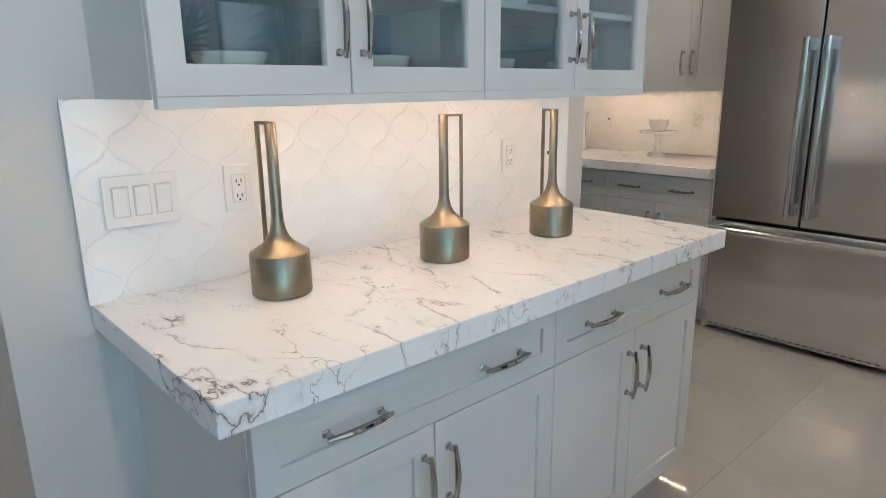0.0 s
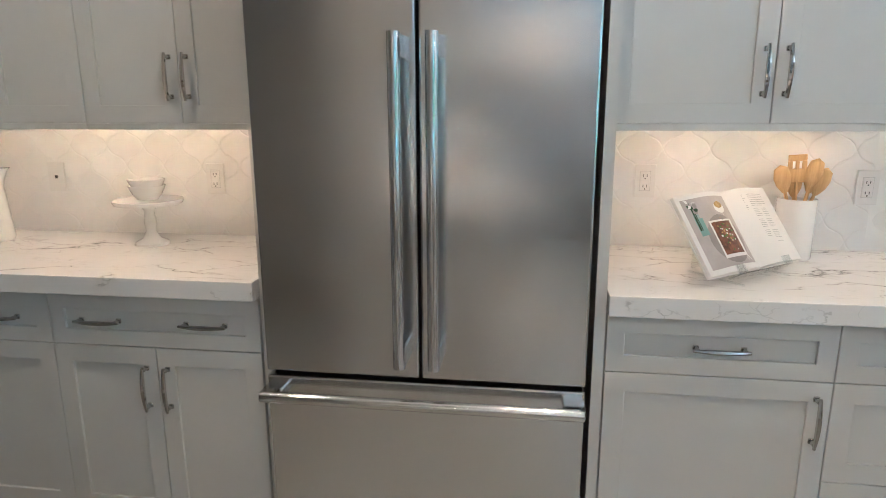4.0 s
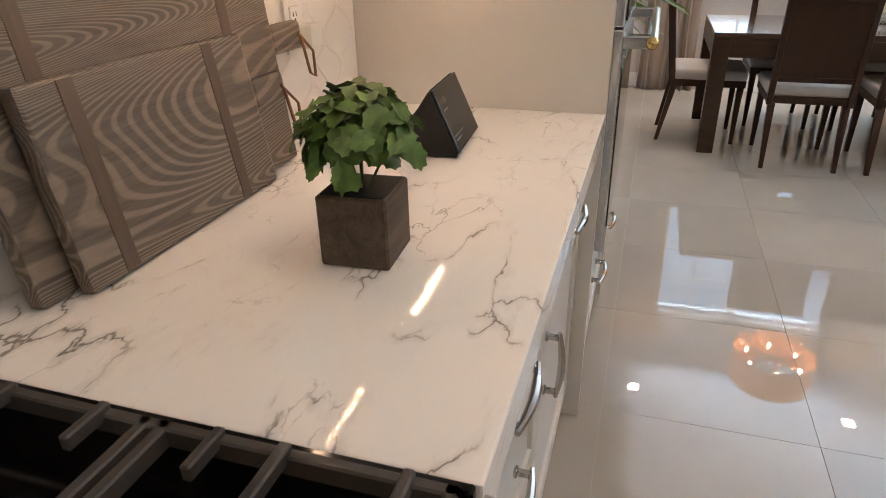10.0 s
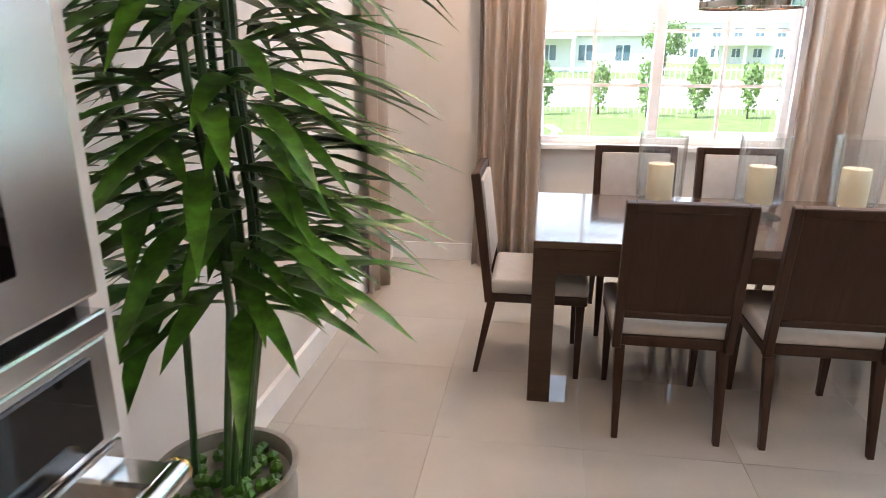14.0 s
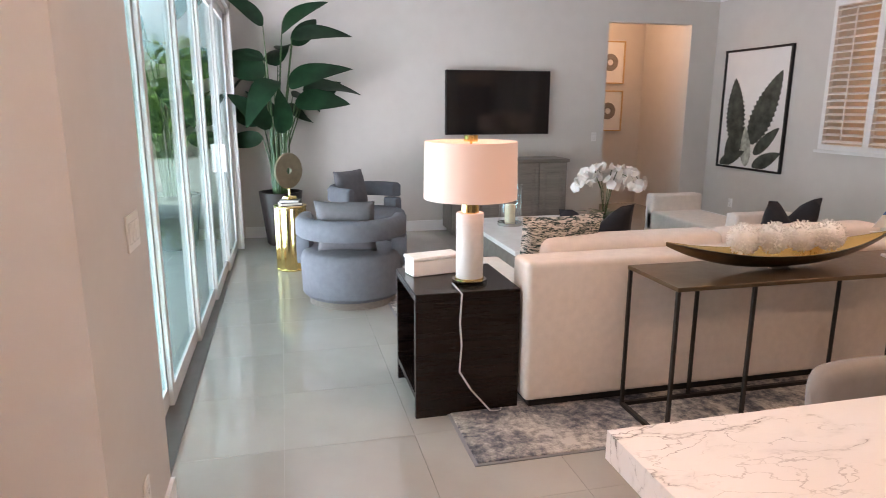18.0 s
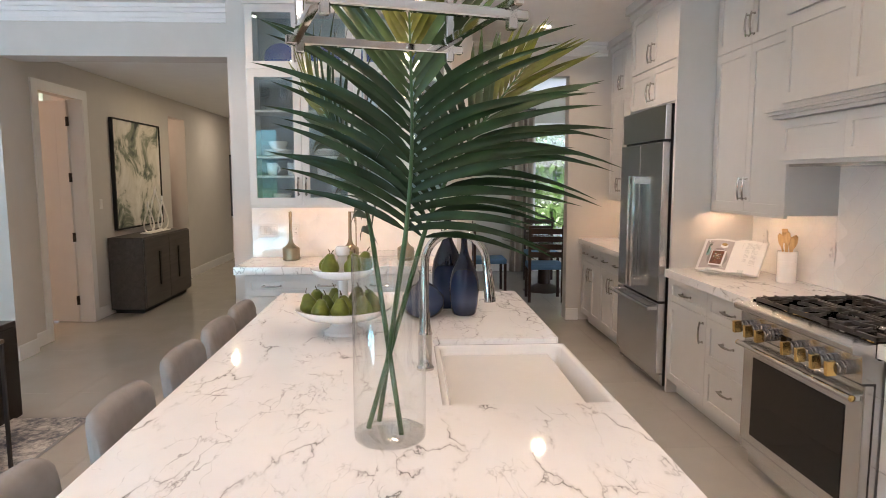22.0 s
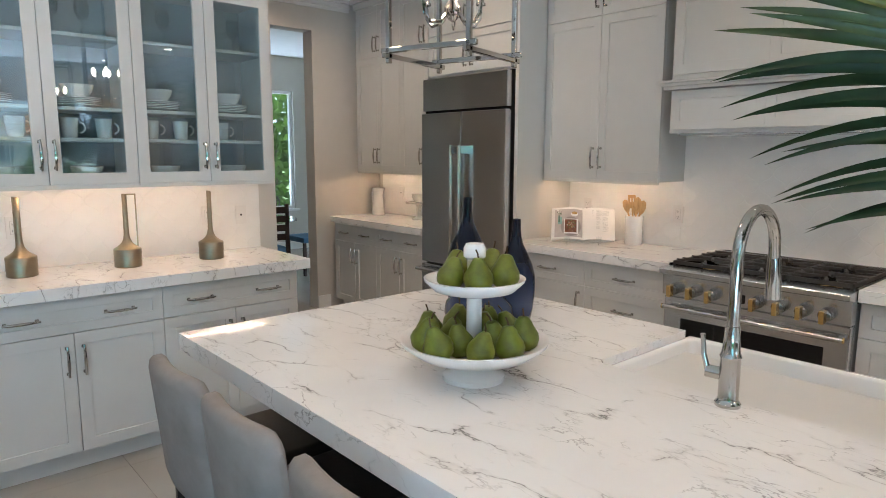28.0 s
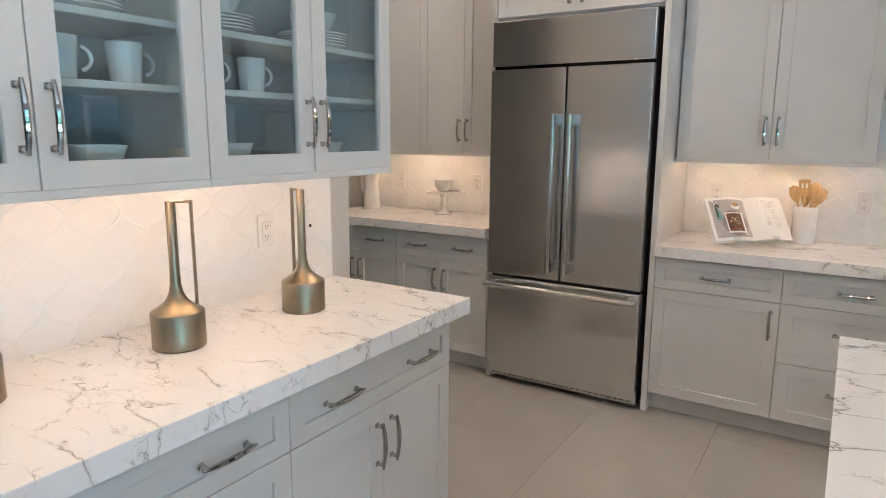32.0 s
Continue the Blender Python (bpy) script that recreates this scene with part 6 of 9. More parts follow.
def build_dining():
    window_unit("window_1", pose(XD, -1.0, 0.90, 0, 0, -90), 1.735, 1.51, 2, 4, "white framed dining window with grid muntins")
    window_unit("window_2", pose(6.36, YD, 0.88, 0, 0, 180), 1.74, 1.62, 1, 1, "white framed sliding window to the pool", "pglass")
    rng = random.Random(2)
    curtain(pose(XD - 0.13, -0.88, 0, 0, 0, -90), 0.48, 2.72, 6, "taupe silk curtain panel beside the dining window", rng)
    curtain(pose(XD - 0.13, -2.93, 0, 0, 0, -90), 0.45, 2.72, 4, "taupe silk curtain panel beside the dining window", rng)
    curtain(pose(6.62, YD + 0.12, 0, 0, 0, 180), 0.58, 2.72, 4, "taupe silk curtain panel beside the pool window", rng)
    curtain(pose(4.48, YD + 0.12, 0, 0, 0, 180), 0.47, 2.72, 6, "taupe silk curtain panel beside the pool window", rng)
    curtain(pose(6.35, -0.08, 0), 0.36, 2.72, 3, "taupe silk curtain panel in the dining corner", rng)
    # table
    x0, x1, y0, y1 = 4.983, 5.971, -2.928, -1.096
    t = thing("dining_table", pose((x0 + x1) / 2, (y0 + y1) / 2, 0), "dark walnut dining table with thick square legs", "table")
    X, Y = (x1 - x0) / 2, (y1 - y0) / 2
    part("tabletop", bx(-X, X, -Y, Y, 0.725, 0.76, 0.003), "tbltop", t)
    for s in (-1, 1):
        part("apron", bx(s * (X - 0.012) - 0.012, s * (X - 0.012) + 0.012, -Y + 0.1, Y - 0.1, 0.615, 0.724), "tbl", t)
        part("apron", bx(-X + 0.1, X - 0.1, s * (Y - 0.012) - 0.012, s * (Y - 0.012) + 0.012, 0.615, 0.724), "tbl", t)
        for q in (-1, 1):
            part("leg", bx(s * (X - 0.05) - 0.05, s * (X - 0.05) + 0.05, q * (Y - 0.05) - 0.05, q * (Y - 0.05) + 0.05, 0, 0.7245, 0.003), "tbl", t)
    # chair, sitting towards +y of itself
    c = thing("dining_chair", pose(0, 0, 0), "dark wooden dining chair with cream upholstered seat and back", "chair", "dining chairs")
    part("seat", bx(-0.235, 0.235, -0.21, 0.25, 0.425, 0.495, 0.028, 3), "seatf", c, "cream upholstered seat", True)
    part("seat_frame", bx(-0.23, 0.23, -0.215, 0.245, 0.385, 0.43, 0.004), "chw", c)
    tilt = pose(0, -0.215, 0.40, 7, 0, 0)
    for s in (-1, 1):
        bm = bmesh.new(); box(bm, s * 0.215 - 0.017, s * 0.215 + 0.017, -0.02, 0.022, -0.02, 0.6, 0.004, m=tilt); part("back_post", bm, "chw", c)
    bm = bmesh.new(); box(bm, -0.198, 0.198, -0.018, 0.02, 0.565, 0.6, 0.004, m=tilt); part("top_rail", bm, "chw", c)
    bm = bmesh.new(); box(bm, -0.198, 0.198, -0.018, 0.02, 0.12, 0.15, 0.004, m=tilt); part("lower_rail", bm, "chw", c)
    bm = bmesh.new(); box(bm, -0.198, 0.198, -0.010, 0.006, 0.15, 0.565, m=tilt); part("back_panel", bm, "chw", c, "dark veneer back panel")
    bm = bmesh.new(); box(bm, -0.192, 0.192, 0.006, 0.032, 0.155, 0.56, 0.01, 2, m=tilt); part("back_cushion", bm, "seatf", c, "cream upholstered back cushion", True)
    for s in (-1, 1):
        for yy, off in ((0.215, 0.0), (-0.2, -0.075)):
            bm = bmesh.new()
            top, bot = Vector((s * 0.2, yy, 0.39)), Vector((s * 0.2, yy + off, 0.0))
            va = [bm.verts.new(top + Vector((a * 0.02, b * 0.02, 0))) for a, b in ((-1, -1), (1, -1), (1, 1), (-1, 1))]
            vb = [bm.verts.new(bot + Vector((a * 0.012, b * 0.012, 0))) for a, b in ((-1, -1), (1, -1), (1, 1), (-1, 1))]
            for i in range(4):
                bm.faces.new((va[i], vb[i], vb[(i + 1) % 4], va[(i + 1) % 4]))
            bm.faces.new(va); bm.faces.new(vb[::-1])
            bmesh.ops.recalc_face_normals(bm, faces=bm.faces[:])
            part("leg", bm, "chw", c)
    spots = [(5.03, -1.66, -90), (5.03, -2.235, -90), (5.97, -1.66, 90), (5.97, -2.235, 90), (5.435, -1.11, 180), (5.47, -2.985, 0)]
    c.matrix_world = pose(spots[0][0], spots[0][1], 0, 0, 0, spots[0][2])
    for x, y, a in spots[1:]:
        copy_thing(c, pose(x, y, 0, 0, 0, a))
    # hurricanes
    h = thing("hurricane_candle", pose(5.585, -1.69, 0.76), "clear glass hurricane with a cream pillar candle", "candle holder", "hurricane candles on the table")
    bm = bmesh.new(); lathe(bm, [(0, 0), (0.108, 0), (0.11, 0.005), (0.09, 0.010), (0.03, 0.018), (0.017, 0.032), (0.018, 0.045), (0.03, 0.055), (0.055, 0.062), (0, 0.064)], 40, cap=False); part("foot", bm, "fglass", h, "clear glass foot", True)
    bm = bmesh.new(); lathe(bm, [(0.03, 0.058), (0.095, 0.064), (0.108, 0.078), (0.109, 0.10), (0.112, 0.38), (0.116, 0.388), (0.112, 0.388), (0.108, 0.38), (0.104, 0.09), (0.09, 0.071), (0.0, 0.068)], 48, cap=False); part("chimney", bm, "vglass", h, "", True)
    bm = bmesh.new(); lathe(bm, [(0, 0.069), (0.061, 0.069), (0.062, 0.073), (0.062, 0.237), (0.058, 0.243), (0.02, 0.239), (0, 0.237)], 32); part("candle", bm, "wax", h, "cream pillar candle", True)
    bm = bmesh.new(); tube(bm, [(0, 0, 0.236), (0.001, 0, 0.252)], 0.0014, 6); part("wick", bm, "dark", h)
    for y in (-2.155, -2.57):
        copy_thing(h, pose(5.585, y, 0.76))
    # drum chandelier
    d = thing("drum_chandelier", pose(5.5, -1.978, 0), "orange lit drum shade chandelier with a nickel ring", "chandelier")
    bm = bmesh.new(); lathe(bm, [(0.315, 1.785), (0.302, 2.06)], 48, cap=False); part("shade", bm, "oshade", d, "warm translucent drum shade", True)
    for z, r in ((1.785, 0.315), (2.06, 0.302)):
        bm = bmesh.new(); tube(bm, [(r * math.cos(a), r * math.sin(a), z) for a in [i * math.pi / 24 for i in range(48)]], 0.006, 8, closed=True); part("shade_rim", bm, "chrome", d, "", True)
    bm = bmesh.new(); lathe(bm, [(0.208, 1.70), (0.222, 1.70), (0.222, 1.725), (0.208, 1.725), (0.208, 1.70)], 48, cap=False); part("ring", bm, "chrome", d, "", True)
    for k in range(6):
        a = k * math.pi / 3
        part("candle_tube", bx(0.215 * math.cos(a) - 0.009, 0.215 * math.cos(a) + 0.009, 0.215 * math.sin(a) - 0.009, 0.215 * math.sin(a) + 0.009, 1.724, 1.83), "chrome", d)
        bm = bmesh.new(); lathe(bm, [(0, 1.83), (0.014, 1.845), (0.012, 1.88), (0, 1.895)], 12, m=pose(0.215 * math.cos(a), 0.215 * math.sin(a), 0)); part("bulb", bm, "bulb", d)
    bm = bmesh.new(); tube(bm, [(0, 0, 2.0), (0, 0, CEIL)], 0.01, 10); part("rod", bm, "chrome", d, "", True)
    for k in range(3):
        a = k * math.pi / 3
        bm = bmesh.new(); tube(bm, [(0.303 * math.cos(a), 0.303 * math.sin(a), 2.055), (-0.303 * math.cos(a), -0.303 * math.sin(a), 2.055)], 0.005, 6); part("spoke", bm, "chrome", d)
    bm = bmesh.new(); tube(bm, [(0.212, 0, 1.713), (-0.212, 0, 1.713)], 0.006, 6); part("spoke", bm, "chrome", d)
    bm = bmesh.new(); tube(bm, [(0, 0, 1.713), (0, 0, 2.0)], 0.008, 8); part("column", bm, "chrome", d)
    # bamboo plant in a pot on wooden legs
    b = thing("bamboo_plant", pose(3.55, -0.42, 0), "tall leafy bamboo plant in a grey pot on wooden legs", "potted plant")
    bm = bmesh.new(); lathe(bm, [(0, 0.22), (0.13, 0.22), (0.15, 0.26), (0.16, 0.58), (0.165, 0.6), (0.15, 0.6), (0.145, 0.56), (0, 0.55)], 36); part("pot", bm, "concrete", b, "rough grey planter", True)
    for k in range(4):
        a = math.pi / 4 + k * math.pi / 2
        bm = bmesh.new(); tube(bm, [(0.165 * math.cos(a), 0.165 * math.sin(a), 0.38), (0.185 * math.cos(a), 0.185 * math.sin(a), 0.0)], [0.014, 0.011], 10); part("stand_leg", bm, "lwood", b, "tapered light wood leg", True)
    bm = bmesh.new()
    for k in range(60):
        a, r = rng.uniform(0, 6.28), 0.13 * rng.random() ** 0.5
        bmesh.ops.create_icosphere(bm, subdivisions=1, radius=0.018, matrix=Matrix.Translation((r * math.cos(a), r * math.sin(a), 0.57)))
    tagged(part("moss", bm, "leafl", b), kind="stuff")
    for k in range(8):
        a = rng.uniform(0, 6.28)
        top = Vector((0.17 * math.cos(a), 0.17 * math.sin(a), rng.uniform(2.0, 2.5)))
        base = Vector((0.06 * math.cos(a), 0.06 * math.sin(a), 0.56))
        bm = bmesh.new(); tube(bm, [base.lerp(top, i / 8) + Vector((0.02 * math.sin(i), 0.02 * math.cos(i * 1.3), 0)) for i in range(9)], 0.009, 7); part("cane", bm, "stem", b, "", True)
        for j in range(90):
            u = rng.uniform(0.26, 1.05)
            q = base.lerp(top, u)
            th = rng.uniform(0, 6.28)
            out = Vector((math.cos(th), math.sin(th), rng.uniform(-0.1, 0.5))).normalized()
            q2 = q + out * rng.uniform(0.02, 0.15)
            up = (Vector((0, 0, 1)) - out * out.z).normalized()
            o = new("leaf", blade("bam%d" % (j % 3), "leafl", 0.085, (0.2, 0.35, 0.5)[j % 3], 0.3, 5))
            o.parent = b
            s = rng.uniform(0.17, 0.32)
            o.matrix_local = Matrix.Translation(q2) @ Matrix((out, up.cross(out), up)).transposed().to_4x4() @ Matrix.Diagonal((s, s, s, 1))
    plate_thing("outlet", pose(5.72, YD + 0.001, 0.315, 0, 0, 180))
    plate_thing("switch", pose(4.185, YD + 0.001, 1.158, 0, 0, 180), 2)
    plate_thing("switch", pose(XS - 0.001, -4.42, 1.145, 0, 0, -90), 3)
    plate_thing("outlet", pose(XS - 0.001, -4.25, 0.30, 0, 0, -90))


# ---- living room ----
def cushion(name, m, w, h, t, mat, label, category="pillow", group="", chop=0.0):
    bm = bmesh.new()
    n = 12
    g = {}
    for s in (-1, 1):
        for i in range(n + 1):
            for j in range(n + 1):
                u, v = i / n * 2 - 1, j / n * 2 - 1
                edge = (1 - u ** 4) * (1 - v ** 4)
                x, z = u * w / 2 * (1 - 0.06 * (1 - v * v)), v * h / 2 * (1 - 0.06 * (1 - u * u))
                z -= chop * h * max(0, v) * max(0, 1 - 1.7 * abs(u))
                y = s * t / 2 * edge ** 0.6
                if edge < 1e-6 and s > 0:
                    g[(s, i, j)] = g[(-1, i, j)]
                else:
                    g[(s, i, j)] = bm.verts.new((x, y, z + h / 2))
        for i in range(n):
            for j in range(n):
                f = [g[(s, i, j)], g[(s, i + 1, j)], g[(s, i + 1, j + 1)], g[(s, i, j + 1)]]
                bm.faces.new(f if s < 0 else f[::-1]).smooth = True
    o = tagged(part(name, bm, mat), label, category, group)
    o.matrix_world = m
    return o


def table_lamp(m):
    l = thing("table_lamp", m, "white stone table lamp with brass collar and lit drum shade", "lamp", "table lamps by the sofa")
    bm = bmesh.new(); lathe(bm, [(0, 0), (0.09, 0), (0.09, 0.022), (0, 0.022)], 36); part("acrylic_base", bm, "glass", l, "", True)
    bm = bmesh.new(); lathe(bm, [(0, 0.022), (0.075, 0.022), (0.075, 0.03), (0, 0.03)], 36); part("base_disc", bm, "gold", l, "", True)
    bm = bmesh.new(); lathe(bm, [(0, 0.03), (0.068, 0.03), (0.07, 0.035), (0.07, 0.36), (0.067, 0.366), (0, 0.366)], 36); part("column", bm, "plaster", l, "", True)
    bm = bmesh.new(); lathe(bm, [(0, 0.366), (0.045, 0.366), (0.045, 0.43), (0, 0.43)], 32); part("collar", bm, "gold", l, "polished brass collar", True)
    bm = bmesh.new(); tube(bm, [(0, 0, 0.43), (0, 0, 0.75)], 0.006, 8); part("stem", bm, "gold", l)
    bm = bmesh.new(); lathe(bm, [(0.236, 0.44), (0.23, 0.722)], 48, cap=False); sh = part("shade", bm, "shade", l, "lit white fabric drum shade", True)
    bm = bmesh.new(); lathe(bm, [(0, 0.722), (0.035, 0.722), (0.035, 0.752), (0, 0.752)], 28); part("finial", bm, "gold", l, "", True)
    bm = bmesh.new(); lathe(bm, [(0, 0.55), (0.03, 0.57), (0.03, 0.61), (0, 0.64)], 16); part("bulb", bm, "bulb2", l)
    return l


def build_living():
    # rug
    r = thing("area_rug", pose(0.85, -6.5, 0), "blue grey and ivory abstract patterned area rug", "rug")
    part("woven_face", bx(-1.75, 1.75, -1.85, 1.85, 0.0, 0.012, 0.003), "rug", r)
    part("binding", bx(-1.765, 1.765, -1.865, 1.865, 0.0, 0.006), "trim2", r)
    # sofa with its back to the kitchen
    s = thing("sofa", pose(0.935, -5.07, 0.012), "cream linen sofa with loose seat and back cushions", "sofa")
    W = 1.29
    part("back", bx(-W, W, -0.22, 0, 0.045, 0.78, 0.03, 3), "cream", s, "", True)
    part("base", bx(-W, W, -0.92, -0.2, 0.045, 0.32, 0.02, 2), "cream", s, "", True)
    for q in (-1, 1):
        part("arm", bx(q * (W - 0.08) - 0.08, q * (W - 0.08) + 0.08, -0.93, -0.1, 0.045, 0.60, 0.03, 3), "cream", s, "", True)
    part("plinth", bx(-W + 0.04, W - 0.04, -0.85, -0.04, 0.0, 0.05), "dark", s)
    for k in range(2):
        a = -W + 0.17 + k * (W - 0.17)
        part("seat_cushion", bx(a + 0.005, a + W - 0.175, -0.93, -0.22, 0.32, 0.48, 0.04, 3), "cream", s, "", True)
        part("back_cushion", bx(a + 0.01, a + W - 0.18, -0.44, -0.22, 0.48, 0.84, 0.07, 3), "cream", s, "", True)
    cushion("throw_pillow", pose(1.90, -5.53, 0.53, -14, 0, 8), 0.52, 0.45, 0.16, "weave", "dark green and ivory woven throw pillow on the sofa")
    cushion("throw_pillow", pose(1.56, -5.68, 0.53, -14, 4, -12), 0.44, 0.46, 0.15, "blackv", "black velvet throw pillow with a dented top", chop=0.3)
    cushion("throw_pillow", pose(0.32, -5.60, 0.53, -12, 0, 6), 0.44, 0.47, 0.15, "blackv", "black velvet throw pillow with a dented top", chop=0.32)
    # console table behind the sofa
    c = thing("console_table", pose(0.855, -4.805, 0.012), "slim black metal console table with a bronze top", "console table")
    X, Y = 0.86, 0.215
    part("top", bx(-X, X, -Y, Y, 0.735, 0.755, 0.002), "bronzetop", c)
    for q in (-1, 1):
        for x in (-X + 0.011, -0.44, 0.455, X - 0.011):
            part("leg", bx(x - 0.008, x + 0.008, q * (Y - 0.011) - 0.008, q * (Y - 0.011) + 0.008, 0, 0.735), "bronze", c)
        part("rail", bx(-X + 0.022, X - 0.022, q * (Y - 0.011) - 0.010, q * (Y - 0.011) + 0.010, 0, 0.02), "bronze", c)
        part("rail", bx(q * (X - 0.011) - 0.01, q * (X - 0.011) + 0.01, -Y + 0.022, Y - 0.022, 0, 0.02), "bronze", c)
    # boat-shaped bowl with flower balls
    b = thing("boat_bowl", pose(1.01, -4.8, 0.767), "long boat shaped bronze bowl with gold inside", "bowl")
    bm = bmesh.new()
    n, k = 24, 8
    L = 0.645
    outer, inner = [], []
    for i in range(n + 1):
        u = i / n * 2 - 1
        wv = 0.12 * (1 - abs(u) ** 2.2) + 0.001
        zt = 0.085 + 0.075 * u * u
        zb = 0.012 + 0.13 * abs(u) ** 2.5
        outer.append([bm.verts.new((u * L, -wv + 2 * wv * j / k, zb + (zt - zb) * abs(2 * j / k - 1) ** 2)) for j in range(k + 1)])
        inner.append([bm.verts.new((u * L * 0.99, (-wv + 2 * wv * j / k) * 0.94, zb + 0.006 + (zt - zb - 0.005) * abs(2 * j / k - 1) ** 2)) for j in range(k + 1)])
    for i in range(n):
        for j in range(k):
            f = bm.faces.new((outer[i][j], outer[i][j + 1], outer[i + 1][j + 1], outer[i + 1][j])); f.smooth = True
            f = bm.faces.new((inner[i][j], inner[i + 1][j], inner[i + 1][j + 1], inner[i][j + 1])); f.smooth = True; f.material_index = 1
        for j in (0, k):
            bm.faces.new((outer[i][j], outer[i + 1][j], inner[i + 1][j], inner[i][j]))
    part("hull", bm, ["brass", "gold"], b)
    bm = bmesh.new(); lathe(bm, [(0, 0), (0.05, 0), (0.03, 0.014), (0, 0.016)], 24); part("foot", bm, "glass", b, "", True)
    rng = random.Random(5)
    for i in range(4):
        f = thing("flower_ball", pose(0.74 + i * 0.165, -4.8, 0.767 + 0.155), "white spiky dried flower ball in the bowl", "flower ball", "flower balls")
        bm = bmesh.new()
        bmesh.ops.create_icosphere(bm, subdivisions=3, radius=0.068)
        for j in range(420):
            d = Vector((rng.gauss(0, 1), rng.gauss(0, 1), rng.gauss(0, 1))).normalized()
            e = d.orthogonal().normalized() * 0.004
            g = d.cross(e).normalized() * 0.004
            p0, p1 = d * 0.06, d * rng.uniform(0.074, 0.083) + Vector((rng.uniform(-1, 1), rng.uniform(-1, 1), rng.uniform(-1, 1))) * 0.004
            for k in (e, g):
                bm.faces.new([bm.verts.new(p0 + k), bm.verts.new(p0 - k), bm.verts.new(p1 - k * 0.5), bm.verts.new(p1 + k * 0.5)])
        tagged(part("petals", bm, "ivory", f), kind="stuff")
    # sailboat model
    sb = thing("model_sailboat", pose(0.175, -4.8, 0.767, 0, 0, -20) @ Matrix.Diagonal((1.28, 1.1, 1.04, 1)), "white model sailboat with blue striped sails", "model boat")
    part("base", bx(-0.11, 0.11, -0.05, 0.05, 0, 0.014, 0.002), "plate", sb)
    for x in (-0.05, 0.05):
        part("support", bx(x - 0.005, x + 0.005, -0.005, 0.005, 0.014, 0.09), "chrome", sb)
    bm = bmesh.new()
    rows = []
    for i in range(13):
        u = i / 12 * 2 - 1
        wv = 0.045 * (1 - abs(u) ** 2.4) + 0.002
        rows.append([bm.verts.new((u * 0.19, -wv, 0.135)), bm.verts.new((u * 0.17, 0, 0.085 + 0.045 * u * u)), bm.verts.new((u * 0.19, wv, 0.135))])
    for a, d in zip(rows, rows[1:]):
        for j in range(2):
            bm.faces.new((a[j], d[j], d[j + 1], a[j + 1]))
        bm.faces.new((a[2], d[2], d[0], a[0]))
    part("hull", bm, "plate", sb, "", True)
    part("mast", bx(-0.008, 0.008, -0.008, 0.008, 0.13, 0.5), "plate", sb)
    for nm, x0, x1, zb, zt in (("main_sail", 0.012, 0.19, 0.16, 0.48), ("jib_sail", -0.012, -0.19, 0.15, 0.47)):
        for k in range(5):
            za, zc = zb + (zt - zb) * k / 5, zb + (zt - zb) * (k + 1) / 5
            fa, fc = 1 - k / 5, 1 - (k + 1) / 5
            bm = bmesh.new()
            v = [bm.verts.new(p) for p in ((x0, 0, za), (x0 + (x1 - x0) * fa, 0.015 * fa, za), (x0 + (x1 - x0) * fc, 0.015 * fc, zc), (x0, 0, zc))]
            w2 = [bm.verts.new(q.co + Vector((0, 0.004, 0))) for q in v]
            if fc < 1e-6:
                v[2].co.x += 0.001 * (1 if x1 > 0 else -1); w2[2].co.x = v[2].co.x
            bm.faces.new(v); bm.faces.new(w2[::-1])
            for i in range(4):
                bm.faces.new((v[i], w2[i], w2[(i + 1) % 4], v[(i + 1) % 4]))
            bmesh.ops.recalc_face_normals(bm, faces=bm.faces[:])
            part(nm + "_panel", bm, "sailblue" if k in (1, 3) else "plate", sb)
    # end tables and lamps
    for x0, x1, lx, ly in ((2.24, 2.78, 2.46, -5.30), (-1.0, -0.45, -0.62, -5.36)):
        e = thing("end_table", pose((x0 + x1) / 2, -5.40, 0.0), "dark espresso wooden end table with an open side", "end table", "end tables by the sofa")
        w = (x1 - x0) / 2
        part("top", bx(-w, w, -0.27, 0.27, 0.61, 0.65, 0.003), "espresso", e)
        part("bottom", bx(-w + 0.03, w, -0.24, 0.24, 0.1, 0.13), "espresso", e)
        part("side_panel", bx(-w, w, 0.24, 0.27, 0.0, 0.61), "espresso", e)
        part("side_panel", bx(-w, w, -0.27, -0.24, 0.0, 0.61), "espresso", e)
        part("back_panel", bx(-w, -w + 0.03, -0.24, 0.24, 0.1, 0.61), "espresso", e)
        table_lamp(pose(lx, ly, 0.65))
    light("lamp_glow", "POINT", pose(2.46, -5.30, 1.25), 1.2, (1, 0.66, 0.46), 0.06)
    light("lamp_glow", "POINT", pose(-0.62, -5.36, 1.25), 1.2, (1, 0.66, 0.46), 0.06)
    b = thing("decorative_box", pose(2.60, -5.54, 0.65, 0, 0, 12), "cream ribbed wooden box on the end table", "box")
    part("body", bx(-0.14, 0.14, -0.06, 0.06, 0, 0.085, 0.004), "ivory", b)
    part("lid", bx(-0.145, 0.145, -0.065, 0.065, 0.087, 0.105, 0.004), "ivory", b)
    cb = thing("lamp_cord", pose(2.5, -5.125, 0), "clear lamp cord hanging down the end table", "cord")
    bm = bmesh.new(); tube(bm, [(0.06, -0.14, 0.66), (0.05, 0.012, 0.645), (0.06, 0.014, 0.5), (0.05, 0.014, 0.38), (0.06, 0.014, 0.24), (0.0, 0.02, 0.14), (-0.1, 0.03, 0.02), (-0.16, 0.02, 0.008), (-0.22, -0.1, 0.01)], 0.0045, 7); part("cord", bm, "cordm", cb, "", True)
